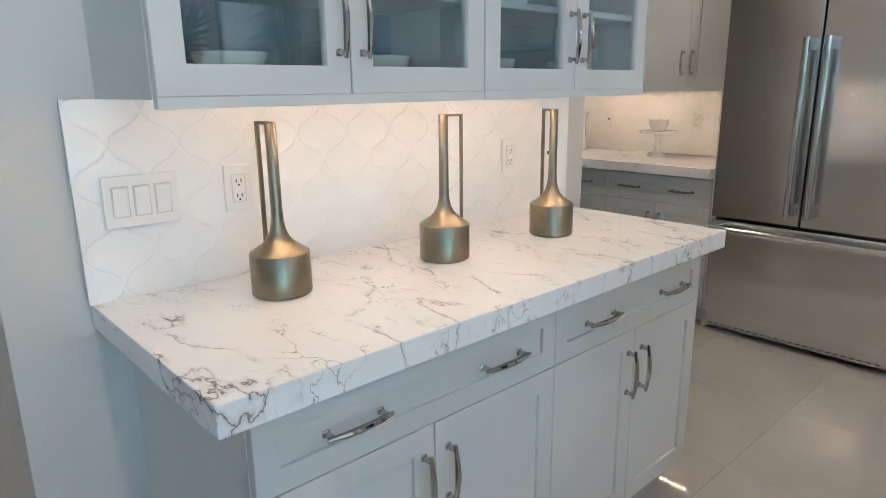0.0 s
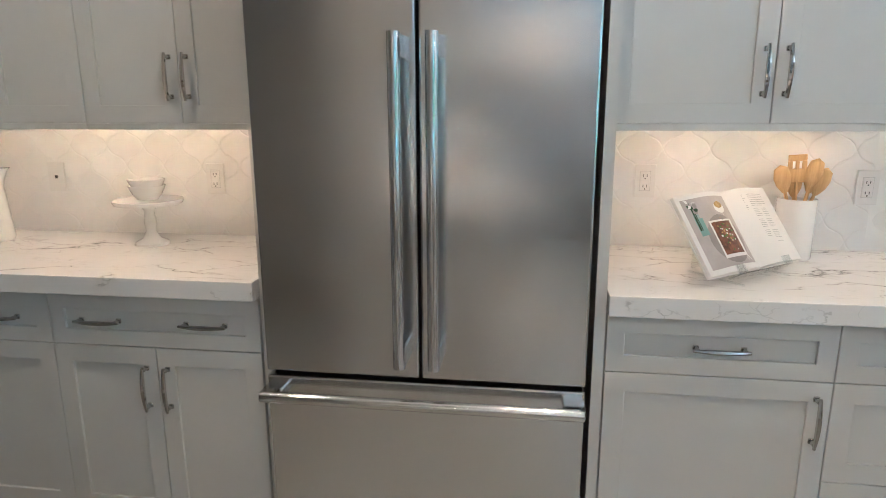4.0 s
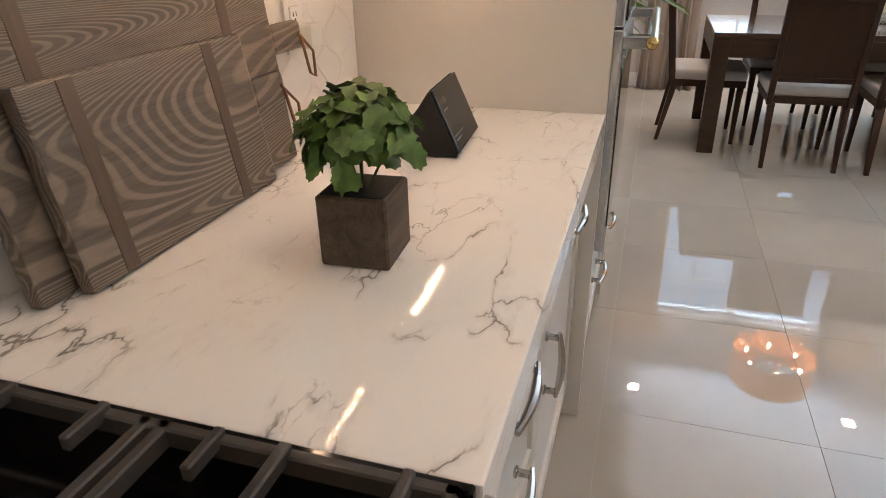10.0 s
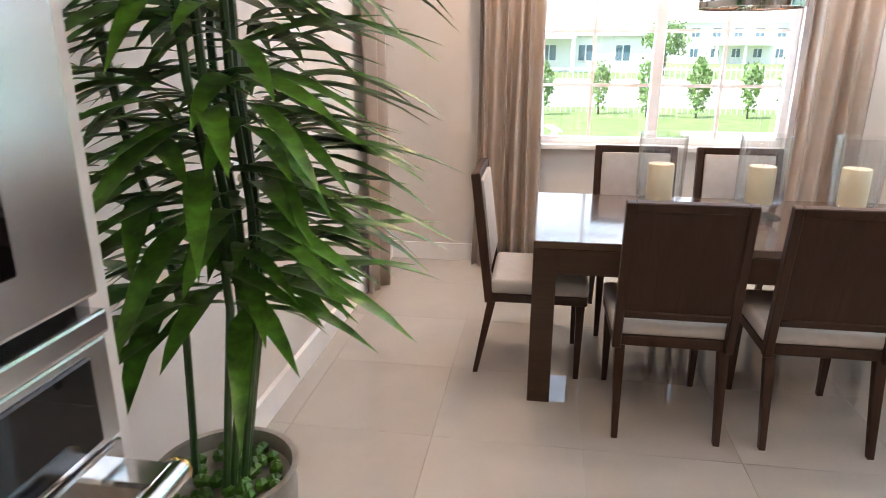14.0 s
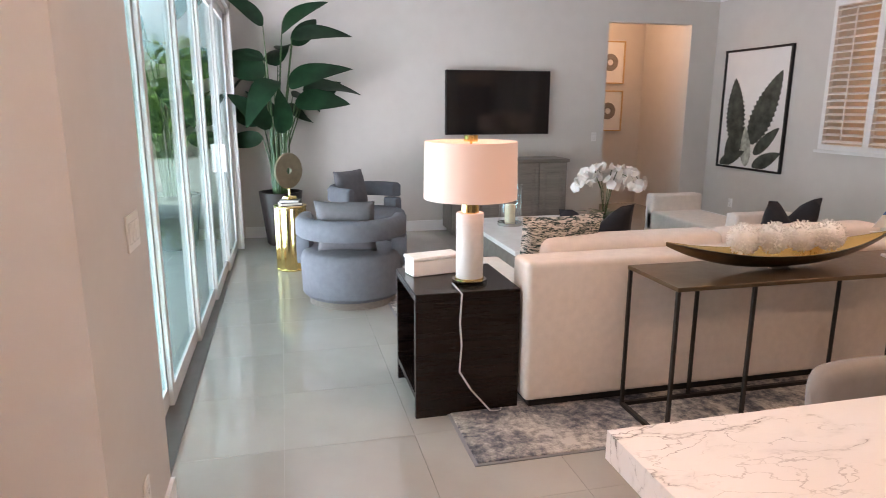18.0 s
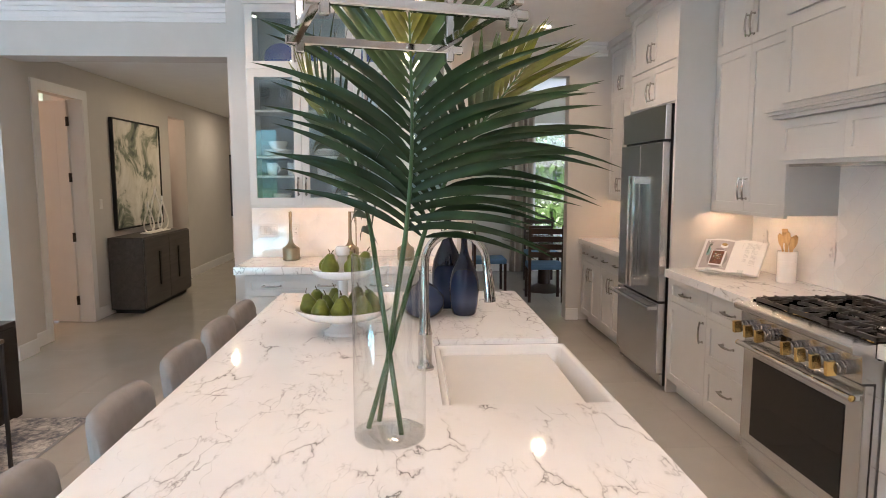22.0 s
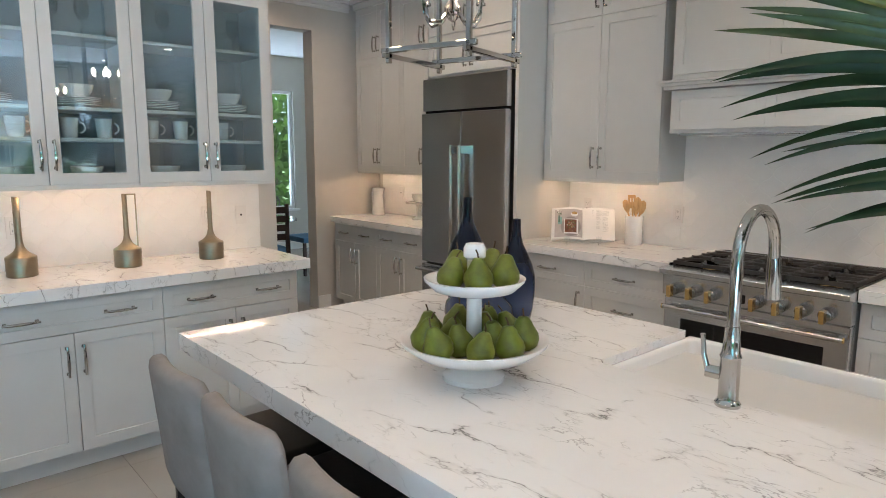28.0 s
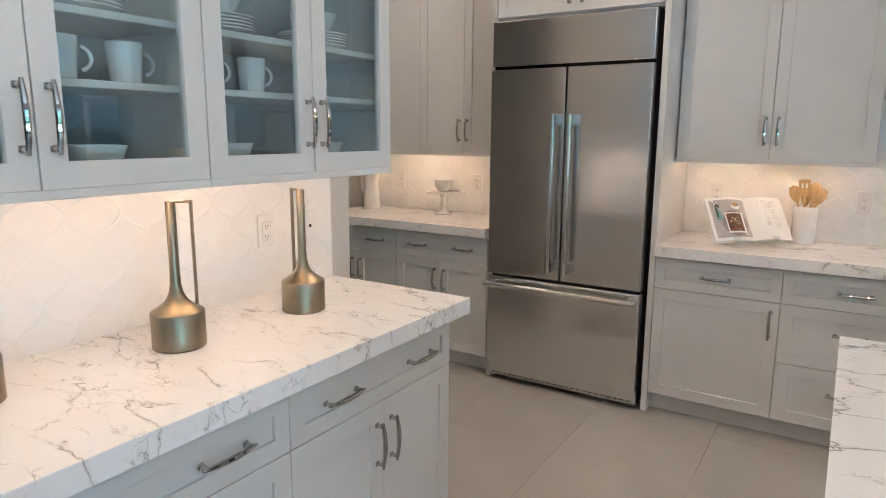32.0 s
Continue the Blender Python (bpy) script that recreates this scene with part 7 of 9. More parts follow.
    # coffee table
    t = thing("coffee_table", pose(0.95, -7.65, 0.012), "low coffee table with a pale stone top", "coffee table")
    part("top", bx(-0.68, 0.68, -0.78, 0.78, 0.37, 0.41, 0.004), "marble", t)
    part("base", bx(-0.62, 0.62, -0.72, 0.72, 0.03, 0.37, 0.01), "greyw", t)
    o = thing("orchid", pose(0.42, -7.72, 0.423), "white orchid with dark leaves in a low bowl", "potted plant")
    bm = bmesh.new(); lathe(bm, [(0, 0), (0.1, 0), (0.13, 0.05), (0.135, 0.08), (0.12, 0.08), (0.09, 0.03), (0, 0.03)], 30, cap=False); part("pot", bm, "white", o, "", True)
    for k in range(8):
        q = new("leaf", blade("orch", "leafd", 0.16, 0.4, 0.3)); q.parent = o
        q.matrix_local = pose(0, 0, 0.07, 0, -35, k * 45 + 10) @ Matrix.Diagonal((0.26, 0.26, 0.26, 1))
    pet = []
    for st in ((0.30, 0.1), (-0.28, 0.05), (0.05, -0.2), (-0.1, 0.2), (0.16, -0.16), (-0.15, -0.1)):
        pts = [Vector((0, 0, 0.06)), Vector((st[0] * 0.2, st[1] * 0.2, 0.36)), Vector((st[0] * 0.5, st[1] * 0.5, 0.53)), Vector((st[0] * 0.95, st[1] * 0.95, 0.50)), Vector((st[0] * 1.25, st[1] * 1.25, 0.38))]
        bm = bmesh.new(); tube(bm, pts, 0.004, 6); part("stalk", bm, "stem", o)
        for j in range(15):
            u = j / 14 * 2.6 + 1.4
            a, f = int(min(3, u)), min(1, u - int(min(3, u)))
            pet.append(pts[a].lerp(pts[a + 1], f) + Vector((rng.uniform(-.05, .05), rng.uniform(-.05, .05), rng.uniform(-.04, .04))))
    bm = bmesh.new()
    for k in range(5):
        a = k * 2 * math.pi / 5
        c1 = Vector((math.cos(a), math.sin(a), 0.15)) * 0.052
        s1 = Vector((-math.sin(a), math.cos(a), 0)) * 0.032
        vs = [bm.verts.new(p) for p in (Vector((0, 0, 0)), c1 * 0.6 + s1, c1, c1 * 0.6 - s1)]
        bm.faces.new(vs)
    fm = part("blossom", bm, "petal"); fme = fm.data; bpy.data.objects.remove(fm)
    for p in pet:
        q = new("blossom", fme); q.parent = o
        q.matrix_local = Matrix.Translation(p) @ pose(0, 0, 0, rng.uniform(20, 110), rng.uniform(-40, 40), rng.uniform(0, 360))
    h = thing("lantern_candle", pose(1.274, -7.99, 0.423), "large clear glass lantern with a cream candle", "candle holder")
    bm = bmesh.new(); lathe(bm, [(0.0, 0.0), (0.12, 0.0), (0.12, 0.03), (0, 0.03)], 32); part("base", bm, "chrome", h, "", True)
    bm = bmesh.new(); lathe(bm, [(0.11, 0.03), (0.11, 0.40)], 32, cap=False); part("chimney", bm, "glass", h, "", True)
    bm = bmesh.new(); lathe(bm, [(0, 0.03), (0.05, 0.03), (0.05, 0.2), (0, 0.2)], 24); part("candle", bm, "wax", h, "", True)
    # bench with raised ends
    b = thing("upholstered_bench", pose(-0.80, -7.77, 0.012), "cream upholstered bench with raised ends", "bench", "cream benches")
    part("seat", bx(-0.3, 0.3, -0.72, 0.72, 0.2, 0.42, 0.03, 3), "cream", b, "", True)
    for q in (-1, 1):
        part("end_arm", bx(-0.3, 0.3, q * 0.67 - 0.08, q * 0.67 + 0.08, 0.12, 0.60, 0.03, 3), "cream", b, "", True)
        for x in (-0.27, 0.27):
            part("leg", bx(x - 0.02, x + 0.02, q * 0.67 - 0.02, q * 0.67 + 0.02, 0, 0.13), "chw", b)
    # barrel armchairs
    for (x, y, a) in ((2.865, -7.31, 165), (2.49, -9.15, 42)):
        ac = thing("barrel_armchair", pose(x, y, 0, 0, 0, a), "grey blue barrel armchair with an open back", "armchair", "grey armchairs")
        bm = bmesh.new(); lathe(bm, [(0, 0.06), (0.37, 0.06), (0.40, 0.09), (0.41, 0.36), (0.39, 0.41), (0.36, 0.43), (0, 0.44)], 48); part("seat", bm, "greyf", ac, "", True)
        bm = bmesh.new(); lathe(bm, [(0, 0.0), (0.35, 0.0), (0.35, 0.06), (0, 0.06)], 40); part("plinth", bm, "greyw", ac, "", True)
        bm = bmesh.new()
        prof = [(0.33, 0.56), (0.33, 0.665), (0.36, 0.70), (0.41, 0.70), (0.44, 0.665), (0.44, 0.56), (0.42, 0.545), (0.35, 0.545)]
        rings = []
        for i in range(33):
            an = math.pi * (-0.08 - 0.0) + math.pi * 1.16 * i / 32
            rings.append([bm.verts.new((r * math.cos(an), -r * math.sin(an), z)) for r, z in prof])
        for p, q in zip(rings, rings[1:]):
            for j in range(8):
                bm.faces.new((p[j], p[(j + 1) % 8], q[(j + 1) % 8], q[j])).smooth = True
        bm.faces.new(rings[0]); bm.faces.new(rings[-1][::-1])
        bmesh.ops.recalc_face_normals(bm, faces=bm.faces[:])
        part("back_band", bm, "greyf", ac)
        for an in (-0.02, math.pi * 1.02):
            cx, cy = 0.385 * math.cos(an), -0.385 * math.sin(an)
            part("arm_post", bx(cx - 0.055, cx + 0.055, cy - 0.09, cy + 0.09, 0.3, 0.53, 0.02, 2), "greyf", ac, "", True)
        cm = pose(x, y, 0, 0, 0, a)
        cushion("throw_pillow", cm @ pose(0.0, -0.2, 0.44, 14, 0, 0), 0.46, 0.42, 0.15, "greyd", "grey throw pillow on the armchair", "pillow", "armchair pillows")
    # television and cabinet
    tv = thing("television", pose(0.75, YT, 1.585), "black flat television mounted on the wall", "television")
    part("bezel", bx(-0.674, 0.674, 0.03, 0.085, -0.387, 0.387, 0.004), "dark", tv)
    part("screen", bx(-0.664, 0.664, 0.0855, 0.088, -0.377, 0.377), "tv", tv, "dark glossy screen")
    part("mount", bx(-0.2, 0.2, 0.0, 0.03, -0.15, 0.15), "dark", tv)
    cb = thing("media_cabinet", pose(0.70, YT + 0.24, 0), "grey limed wood media cabinet below the television", "cabinet")
    part("body", bx(-0.74, 0.74, -0.23, 0.2, 0.06, 0.875), "greyw", cb)
    part("top", bx(-0.76, 0.76, -0.235, 0.235, 0.875, 0.913, 0.003), "greyw", cb)
    part("plinth", bx(-0.7, 0.7, -0.2, 0.18, 0, 0.06), "greyw", cb)
    for k in range(4):
        a = -0.736 + k * 0.368
        bm = bmesh.new(); shaker(bm, -a - 0.363, -a - 0.005, 0.08, 0.865, 0.0, 0.05)
        d = part("door", bm, "greyw", cb); d.matrix_local = pose(0, 0.201, 0, 0, 0, 180)
        part("door_panel", bx(-a - 0.274, -a - 0.094, -0.022, -0.012, 0.2, 0.75, 0.004), "greyw", d)
    # tall plant, brass drum table, disc
    p = thing("bird_of_paradise", pose(3.42, -9.62, 0), "tall plant with broad dark leaves in a black planter", "potted plant")
    bm = bmesh.new(); lathe(bm, [(0, 0), (0.15, 0), (0.17, 0.02), (0.235, 0.57), (0.24, 0.6), (0.215, 0.6), (0.2, 0.5), (0, 0.5)], 40); part("planter", bm, "bronze", p, "black tapered planter", True)
    for k in range(22):
        a = k * 2.4
        hi = 1.2 + 1.15 * ((k * 7) % 22) / 21
        rr = 0.10 + 0.16 * rng.random()
        top = Vector((rr * math.cos(a) - 0.05, rr * math.sin(a) * 0.8 + 0.05, hi))
        base = Vector((0.07 * math.cos(a), 0.07 * math.sin(a), 0.5))
        mid = base.lerp(top, 0.6) + Vector((-0.35 * (top.x - base.x), -0.35 * (top.y - base.y), 0))
        bm = bmesh.new(); tube(bm, [base, base.lerp(mid, 0.5), mid, mid.lerp(top, 0.5), top], [0.012, 0.011, 0.009, 0.007, 0.005], 8); part("stalk", bm, "stem", p, "", True)
        out = Vector((math.cos(a) * 0.8, math.sin(a) * 0.5, rng.uniform(-0.2, 0.75))).normalized()
        up = Vector((-0.1, 0.75, 0.6)); up = (up - out * up.dot(out)).normalized()
        q = new("leaf", blade("bop%d" % (k % 3), "bopleaf", (0.20, 0.235, 0.26)[k % 3], (0.5, 0.25, 0.75)[k % 3], 0.16, 14)); q.parent = p
        sc = rng.uniform(0.46, 0.62)
        q.matrix_local = Matrix.Translation(top) @ Matrix((out, up.cross(out), up)).transposed().to_4x4() @ pose(0, 0, 0, rng.uniform(-35, 35), 0, 0) @ Matrix.Diagonal((sc, sc, sc, 1))
    g = thing("drum_table", pose(3.33, -8.43, 0), "polished brass fluted drum side table", "side table")
    bm = bmesh.new()
    va = [[bm.verts.new((r * math.cos(t), r * math.sin(t), z)) for r, t in [((0.15 if j % 4 in (1, 2) else 0.138), 2 * math.pi * j / 48) for j in range(48)]] for z in (0.012, 0.6)]
    for j in range(48):
        bm.faces.new((va[0][j], va[0][(j + 1) % 48], va[1][(j + 1) % 48], va[1][j]))
    part("drum", bm, "gold", g)
    for nm, z0, z1 in (("base_rim", 0, 0.014), ("top", 0.598, 0.62)):
        bm = bmesh.new(); lathe(bm, [(0, z0), (0.152, z0), (0.154, z0 + 0.004), (0.154, z1 - 0.003), (0.152, z1), (0, z1)], 48); part(nm, bm, "gold", g, "", True)
    for k, (w, dd, a) in enumerate(((0.1, 0.075, 12), (0.088, 0.066, -8))):
        b = thing("book", pose(3.33, -8.43, 0.6205 + k * 0.0265, 0, 0, a), "closed grey hardcover book on the brass drum table", "book", "books on the drum table")
        part("pages", bx(-w + 0.004, w - 0.002, -dd + 0.004, dd - 0.004, 0.003, 0.023), "paper", b)
        for z in (0.0, 0.023):
            part("cover", bx(-w, w, -dd, dd, z, z + 0.003, 0.001), "greyd", b)
        part("spine", bx(-w - 0.003, -w, -dd, dd, 0, 0.026, 0.001), "greyd", b)
    d = thing("disc_sculpture", pose(3.33, -8.43, 0.674, 0, 0, 40), "antique gold disc sculpture on a stand", "sculpture")
    part("base", bx(-0.05, 0.05, -0.04, 0.04, 0, 0.03, 0.002), "gold", d)
    part("pin", bx(-0.006, 0.006, -0.006, 0.006, 0.03, 0.12), "gold", d)
    bm = bmesh.new(); lathe(bm, [(0.03, -0.01), (0.16, -0.012), (0.17, 0.0), (0.16, 0.012), (0.03, 0.01), (0.03, -0.01)], 40, m=pose(0, 0, 0.27, 90, 0, 0), cap=False); part("disc", bm, "brass", d, "", True)
    # ring light over the seating
    rl = thing("ring_chandelier", pose(-0.02, -6.4, 0), "nickel open ring chandelier", "chandelier")
    for k in range(2):
        bm = bmesh.new(); tube(bm, [(0.3 * math.cos(a), 0.3 * math.sin(a) * math.cos(0.9), 2.62 + 0.3 * math.sin(a) * math.sin(0.9)) for a in [i * math.pi / 24 for i in range(48)]], 0.01, 8, closed=True, m=pose(0, 0, 0, 0, 0, k * 90)); part("ring", bm, "chrome", rl, "", True)
    bm = bmesh.new(); tube(bm, [(0, 0, 2.36), (0, 0, CEIL)], 0.008, 8); part("rod", bm, "chrome", rl)
    bm = bmesh.new(); lathe(bm, [(0, 2.34), (0.03, 2.35), (0.03, 2.38), (0, 2.39)], 20); part("hub", bm, "chrome", rl, "", True)
    # artwork with feathers
    a = thing("feather_artwork", pose(XL, -9.19, 1.51, 0, 0, 90), "framed print of dark green feathers on white", "picture")
    w, h = 0.58, 0.74
    for f in ((-w, w, h - 0.025, h), (-w, w, -h, -h + 0.025), (-w, -w + 0.025, -h + 0.025, h - 0.025), (w - 0.025, w, -h + 0.025, h - 0.025)):
        part("frame", bx(f[0], f[1], -0.04, -0.002, f[2], f[3]), "dark", a)
    part("print", bx(-w + 0.025, w - 0.025, -0.02, -0.004, -h + 0.025, h - 0.025), "paper", a)
    for i, (x, z, L, ang, wd) in enumerate(((-0.22, -0.38, 0.72, 97, 0.46), (0.0, -0.36, 0.84, 63, 0.42), (-0.34, -0.56, 0.38, 78, 0.42), (0.08, -0.46, 0.44, 40, 0.36), (-0.3, -0.58, 0.46, 62, 0.4), (-0.02, -0.6, 0.42, 98, 0.42), (0.08, -0.6, 0.42, 24, 0.4), (-0.45, -0.6, 0.42, 22, 0.36))):
        bm = bmesh.new()
        n = 30
        pr = []
        for j in range(n + 1):
            u = j / n
            ww = wd * L * 0.5 * math.sin(math.pi * u ** 0.75) ** 0.75 * (0.96 if j % 2 else 0.8) + 0.002
            pr.append((bm.verts.new((u * L, 0, ww)), bm.verts.new((u * L, 0, -ww))))
        for p0, p1 in zip(pr, pr[1:]):
            bm.faces.new((p0[0], p1[0], p1[1], p0[1]))
        bm.transform(pose(x * 1.165, -0.0215 - 0.0006 * i, z * 1.165, 0, -ang, 0) @ Matrix.Diagonal((1.165, 1, 1.165, 1)))
        for v in bm.verts:
            v.co.x = max(-w + 0.03, min(w - 0.03, v.co.x)); v.co.z = max(-h + 0.03, min(h - 0.03, v.co.z))
        part("printed_feather", bm, "featherp" if i == 5 else "feather", a)
    # plantation shutters
    s = thing("plantation_shutters", pose(XL, -7.495, 1.86, 0, 0, 90), "white plantation shutters with open louvres", "shutters")
    w, h = 0.595, 0.765
    for f in ((-w, w, h - 0.06, h), (-w, w, -h, -h + 0.06), (-w, -w + 0.05, -h + 0.06, h - 0.06), (w - 0.05, w, -h + 0.06, h - 0.06), (-0.04, 0.04, -h + 0.06, h - 0.06)):
        part("shutter_frame", bx(f[0], f[1], -0.045, 0.01, f[2], f[3], 0.003), "trim", s)
    part("shutter_sill", bx(-w - 0.03, w + 0.03, -0.06, 0.0, -h - 0.03, -h), "trim", s)
    for q in (-1, 1):
        for k in range(20):
            bm = bmesh.new(); box(bm, q * 0.2925 - 0.25, q * 0.2925 + 0.25, -0.03, 0.03, -0.004, 0.004, 0.002, m=pose(0, -0.02, -h + 0.095 + k * 0.0705, 22, 0, 0)); part("louvre", bm, "trim", s)
        part("tilt_rod", bx(q * 0.2925 - 0.006, q * 0.2925 + 0.006, -0.062, -0.05, -h + 0.1, h - 0.1), "trim", s)
    plate_thing("switch", pose(XL + 0.001, -6.13, 1.155, 0, 0, 90), 2)
    plate_thing("outlet", pose(XL + 0.001, -9.45, 0.31, 0, 0, 90))
    plate_thing("switch", pose(-0.6, YT + 0.001, 1.155, 0, 0, 180), 1)
    light("study_lamp", "POINT", pose(-3.9, -8.0, 2.2), 16, (1, 0.62, 0.36), 0.15)
    light("passage_lamp", "POINT", pose(-1.3, YT - 0.8, 2.6), 6, (1, 0.68, 0.42), 0.15)
    for z0, z1 in ((1.893, 2.53), (1.165, 1.79)):
        h = (z1 - z0) / 2
        p = thing("wall_art", pose(-1.62, YT - 1.598, (z0 + z1) / 2, 0, 0, 180), "framed shell relief in a cream shadow box", "picture", "passage art")
        for f in ((-0.24, 0.24, h - 0.018, h), (-0.24, 0.24, -h, -h + 0.018), (-0.24, -0.222, -h + 0.018, h - 0.018), (0.222, 0.24, -h + 0.018, h - 0.018)):
            part("frame", bx(f[0], f[1], -0.035, 0, f[2], f[3], 0.002), "lwood", p)
        part("mount", bx(-0.222, 0.222, -0.016, 0, -h + 0.018, h - 0.018), "plate", p)
        r = min(0.13, h * 0.75)
        bm = bmesh.new(); lathe(bm, [(r * 0.35, 0), (r, 0), (r * 0.95, 0.012), (r * 0.4, 0.016), (r * 0.35, 0)], 28, m=pose(0, -0.016, 0, 90, 0, 0), cap=False); part("shell_disc", bm, "greyw", p, "", True)


def build_slider():
    """Tall sliding glass doors along the pool side."""
    s = thing("door_sliding_glass", pose(XS + 0.1, -9.42, 0), "tall white framed sliding glass doors to the pool", "sliding door", "", "structure")
    L, H, n = 4.78, 2.5, 5
    part("track", bx(-0.055, 0.08, 0, L, 0.0, 0.012), "track", s, "dark metal floor track")
    part("head", bx(-0.07, 0.08, 0, L, H - 0.05, H), "trim", s)
    for k in range(n):
        y0 = k * L / n
        x = -0.045 + 0.025 * (k % 5)
        y1 = y0 + L / n + (0.05 if k < n - 1 else 0)
        for a in ((y0, y0 + 0.06, 0.012, H - 0.05), (y1 - 0.06, y1, 0.012, H - 0.05)):
            part("stile", bx(x, x + 0.022, a[0], a[1], a[2], a[3], 0.002), "cab", s)
        part("bottom_rail", bx(x, x + 0.022, y0 + 0.06, y1 - 0.06, 0.012, 0.11), "cab", s)
        part("top_rail", bx(x, x + 0.022, y0 + 0.06, y1 - 0.06, H - 0.12, H - 0.05), "cab", s)
        p = part("pane", bx(x + 0.009, x + 0.013, y0 + 0.06, y1 - 0.06, 0.11, H - 0.12), "sglass", s)
        p.visible_shadow = False
    part("pull", bx(-0.075, -0.045, 1.0, 1.03, 0.95, 1.2, 0.004), "plate", s, "white door pull")
    bm = bmesh.new()
    for y0, y1 in ((-9.52, -9.43),):
        box(bm, XS - 0.012, XS + 0.018, y0, y1, 0, 2.6)
    box(bm, XS - 0.012, XS + 0.018, -9.52, -4.64, 2.5, 2.6)
    structure("trim_slider", bm, "trim", "white casing round the sliding doors", "trim")


# ---- hall and breakfast room ----
def build_hall():
    d = thing("door_1", pose(-3.87, YH - 0.14, 0, 0, 0, -97), "white panelled interior door standing open", "door", "", "structure")
    part("leaf", bx(0, 0.8, -0.02, 0.02, 0.01, 2.42, 0.002), "trim", d)
    for z0, z1 in ((0.18, 1.0), (1.12, 2.28)):
        for y in (-0.0215, 0.0195):
            bm = bmesh.new(); box(bm, 0.13, 0.67, y, y + 0.002, z0, z1); part("door_panel", bm, "trim", d)
    for z in (0.25, 0.95, 1.6, 2.2):
        part("hinge", bx(-0.015, 0.01, 0.005, 0.025, z - 0.05, z + 0.05), "bronze", d, "dark metal hinge")
    bm = bmesh.new()
    for x0, x1, z0, z1 in ((-3.99, -3.89, 0, 2.43), (-3.05, -2.95, 0, 2.43), (-3.99, -2.95, 2.43, 2.53)):
        box(bm, x0, x1, YH, YH + 0.018, z0, z1)
    box(bm, -3.9, -3.885, YH - 0.15, YH, 0, 2.44)
    box(bm, -3.065, -3.05, YH - 0.15, YH, 0, 2.44)
    structure("trim_hall_door", bm, "trim", "white casing round the hall door", "trim")
    c = thing("hall_console", pose(-5.06, YH + 0.22, 0), "charcoal wood hall cabinet with long pulls", "cabinet")
    part("body", bx(-0.78, 0.78, -0.21, 0.19, 0.05, 0.9, 0.008), "conw", c)
    part("plinth", bx(-0.72, 0.72, -0.18, 0.15, 0, 0.05), "dark", c)
    for k in range(2):
        dd = part("door", bx(-0.77 + k * 0.77, -0.005 + k * 0.77, 0.191, 0.207, 0.07, 0.88, 0.003), "conw", c)
        part("pull", bx(-0.32 + k * 0.64 - 0.025, -0.32 + k * 0.64 + 0.025, 0.208, 0.22, 0.28, 0.7, 0.003), "bronze", dd, "tall dark bronze pull")
    a = thing("abstract_artwork", pose(-5.22, YH, 1.64, 0, 0, 180), "framed abstract painting in green, grey and cream", "picture")
    w, h = 0.72, 0.67
    part("canvas", bx(-w + 0.02, w - 0.02, -0.03, -0.004, -h + 0.02, h - 0.02), "abstract", a)
    for f in ((-w, w, h - 0.02, h), (-w, w, -h, -h + 0.02), (-w, -w + 0.02, -h + 0.02, h - 0.02), (w - 0.02, w, -h + 0.02, h - 0.02)):
        part("frame", bx(f[0], f[1], -0.045, -0.002, f[2], f[3]), "dark", a)
    s = thing("ring_sculpture", pose(-5.2, YH + 0.22, 0.9), "cluster of pale gold rings on the hall cabinet", "sculpture")
    for x, r in ((-0.25, 0.17), (-0.02, 0.22), (0.22, 0.15)):
        bm = bmesh.new(); tube(bm, [(x + r * 0.7 * math.cos(t), 0.03 * math.sin(t * 2), r * 1.3 + 0.01 + r * 1.3 * math.sin(t)) for t in [i * math.pi / 20 for i in range(40)]], 0.01, 8, closed=True); part("ring", bm, "ivory", s, "", True)
    part("base", bx(-0.35, 0.35, -0.06, 0.06, 0, 0.012), "ivory", s)
    plate_thing("switch", pose(-4.2, YH + 0.001, 1.3, 0, 0, 180), 1)
    for y in (-5.95, -5.45):
        p = thing("hall_picture", pose(-9.599, y, 1.45, 0, 0, 90), "dark framed tall picture at the hall end", "picture", "hall pictures")
        part("frame", bx(-0.2, 0.2, -0.04, 0, -0.6, 0.6, 0.004), "dark", p)
        part("print", bx(-0.17, 0.17, -0.044, -0.039, -0.57, 0.57), "greyd", p)
    # unseen fill light added under the ceiling to brighten the hall
    light("hall_fill", "AREA", pose(-5.5, -4.9, 2.75), 4.8, (1, 0.82, 0.5), 0.12)
    light("bedroom_lamp", "POINT", pose(-6.7, YH - 0.7, 2.3), 3, (1, 0.72, 0.48), 0.1)
    # second added fill, for the far end of the hall
    light("hall_fill", "AREA", pose(-8.2, -5.2, 2.75), 4.0, (1, 0.85, 0.6), 0.12)
    # breakfast room
    window_unit("window_3", pose(-7.5, -0.4, 0.66, 0, 0, 90), 1.5, 1.84, 1, 1, "white framed breakfast room window")
    t = thing("breakfast_table", pose(-5.6, -0.6, 0), "round glass topped table in the breakfast room", "table")
    bm = bmesh.new(); lathe(bm, [(0, 0.72), (0.6, 0.72), (0.6, 0.74), (0, 0.74)], 40); part("top", bm, "glass", t, "", True)
    bm = bmesh.new(); lathe(bm, [(0, 0), (0.3, 0), (0.25, 0.03), (0.09, 0.1), (0.08, 0.6), (0.2, 0.72), (0, 0.72)], 32); part("pedestal", bm, "chw", t, "", True)
    c = thing("breakfast_chair", pose(0, 0, 0), "dark ladder-back chair with a blue seat", "chair", "breakfast chairs")
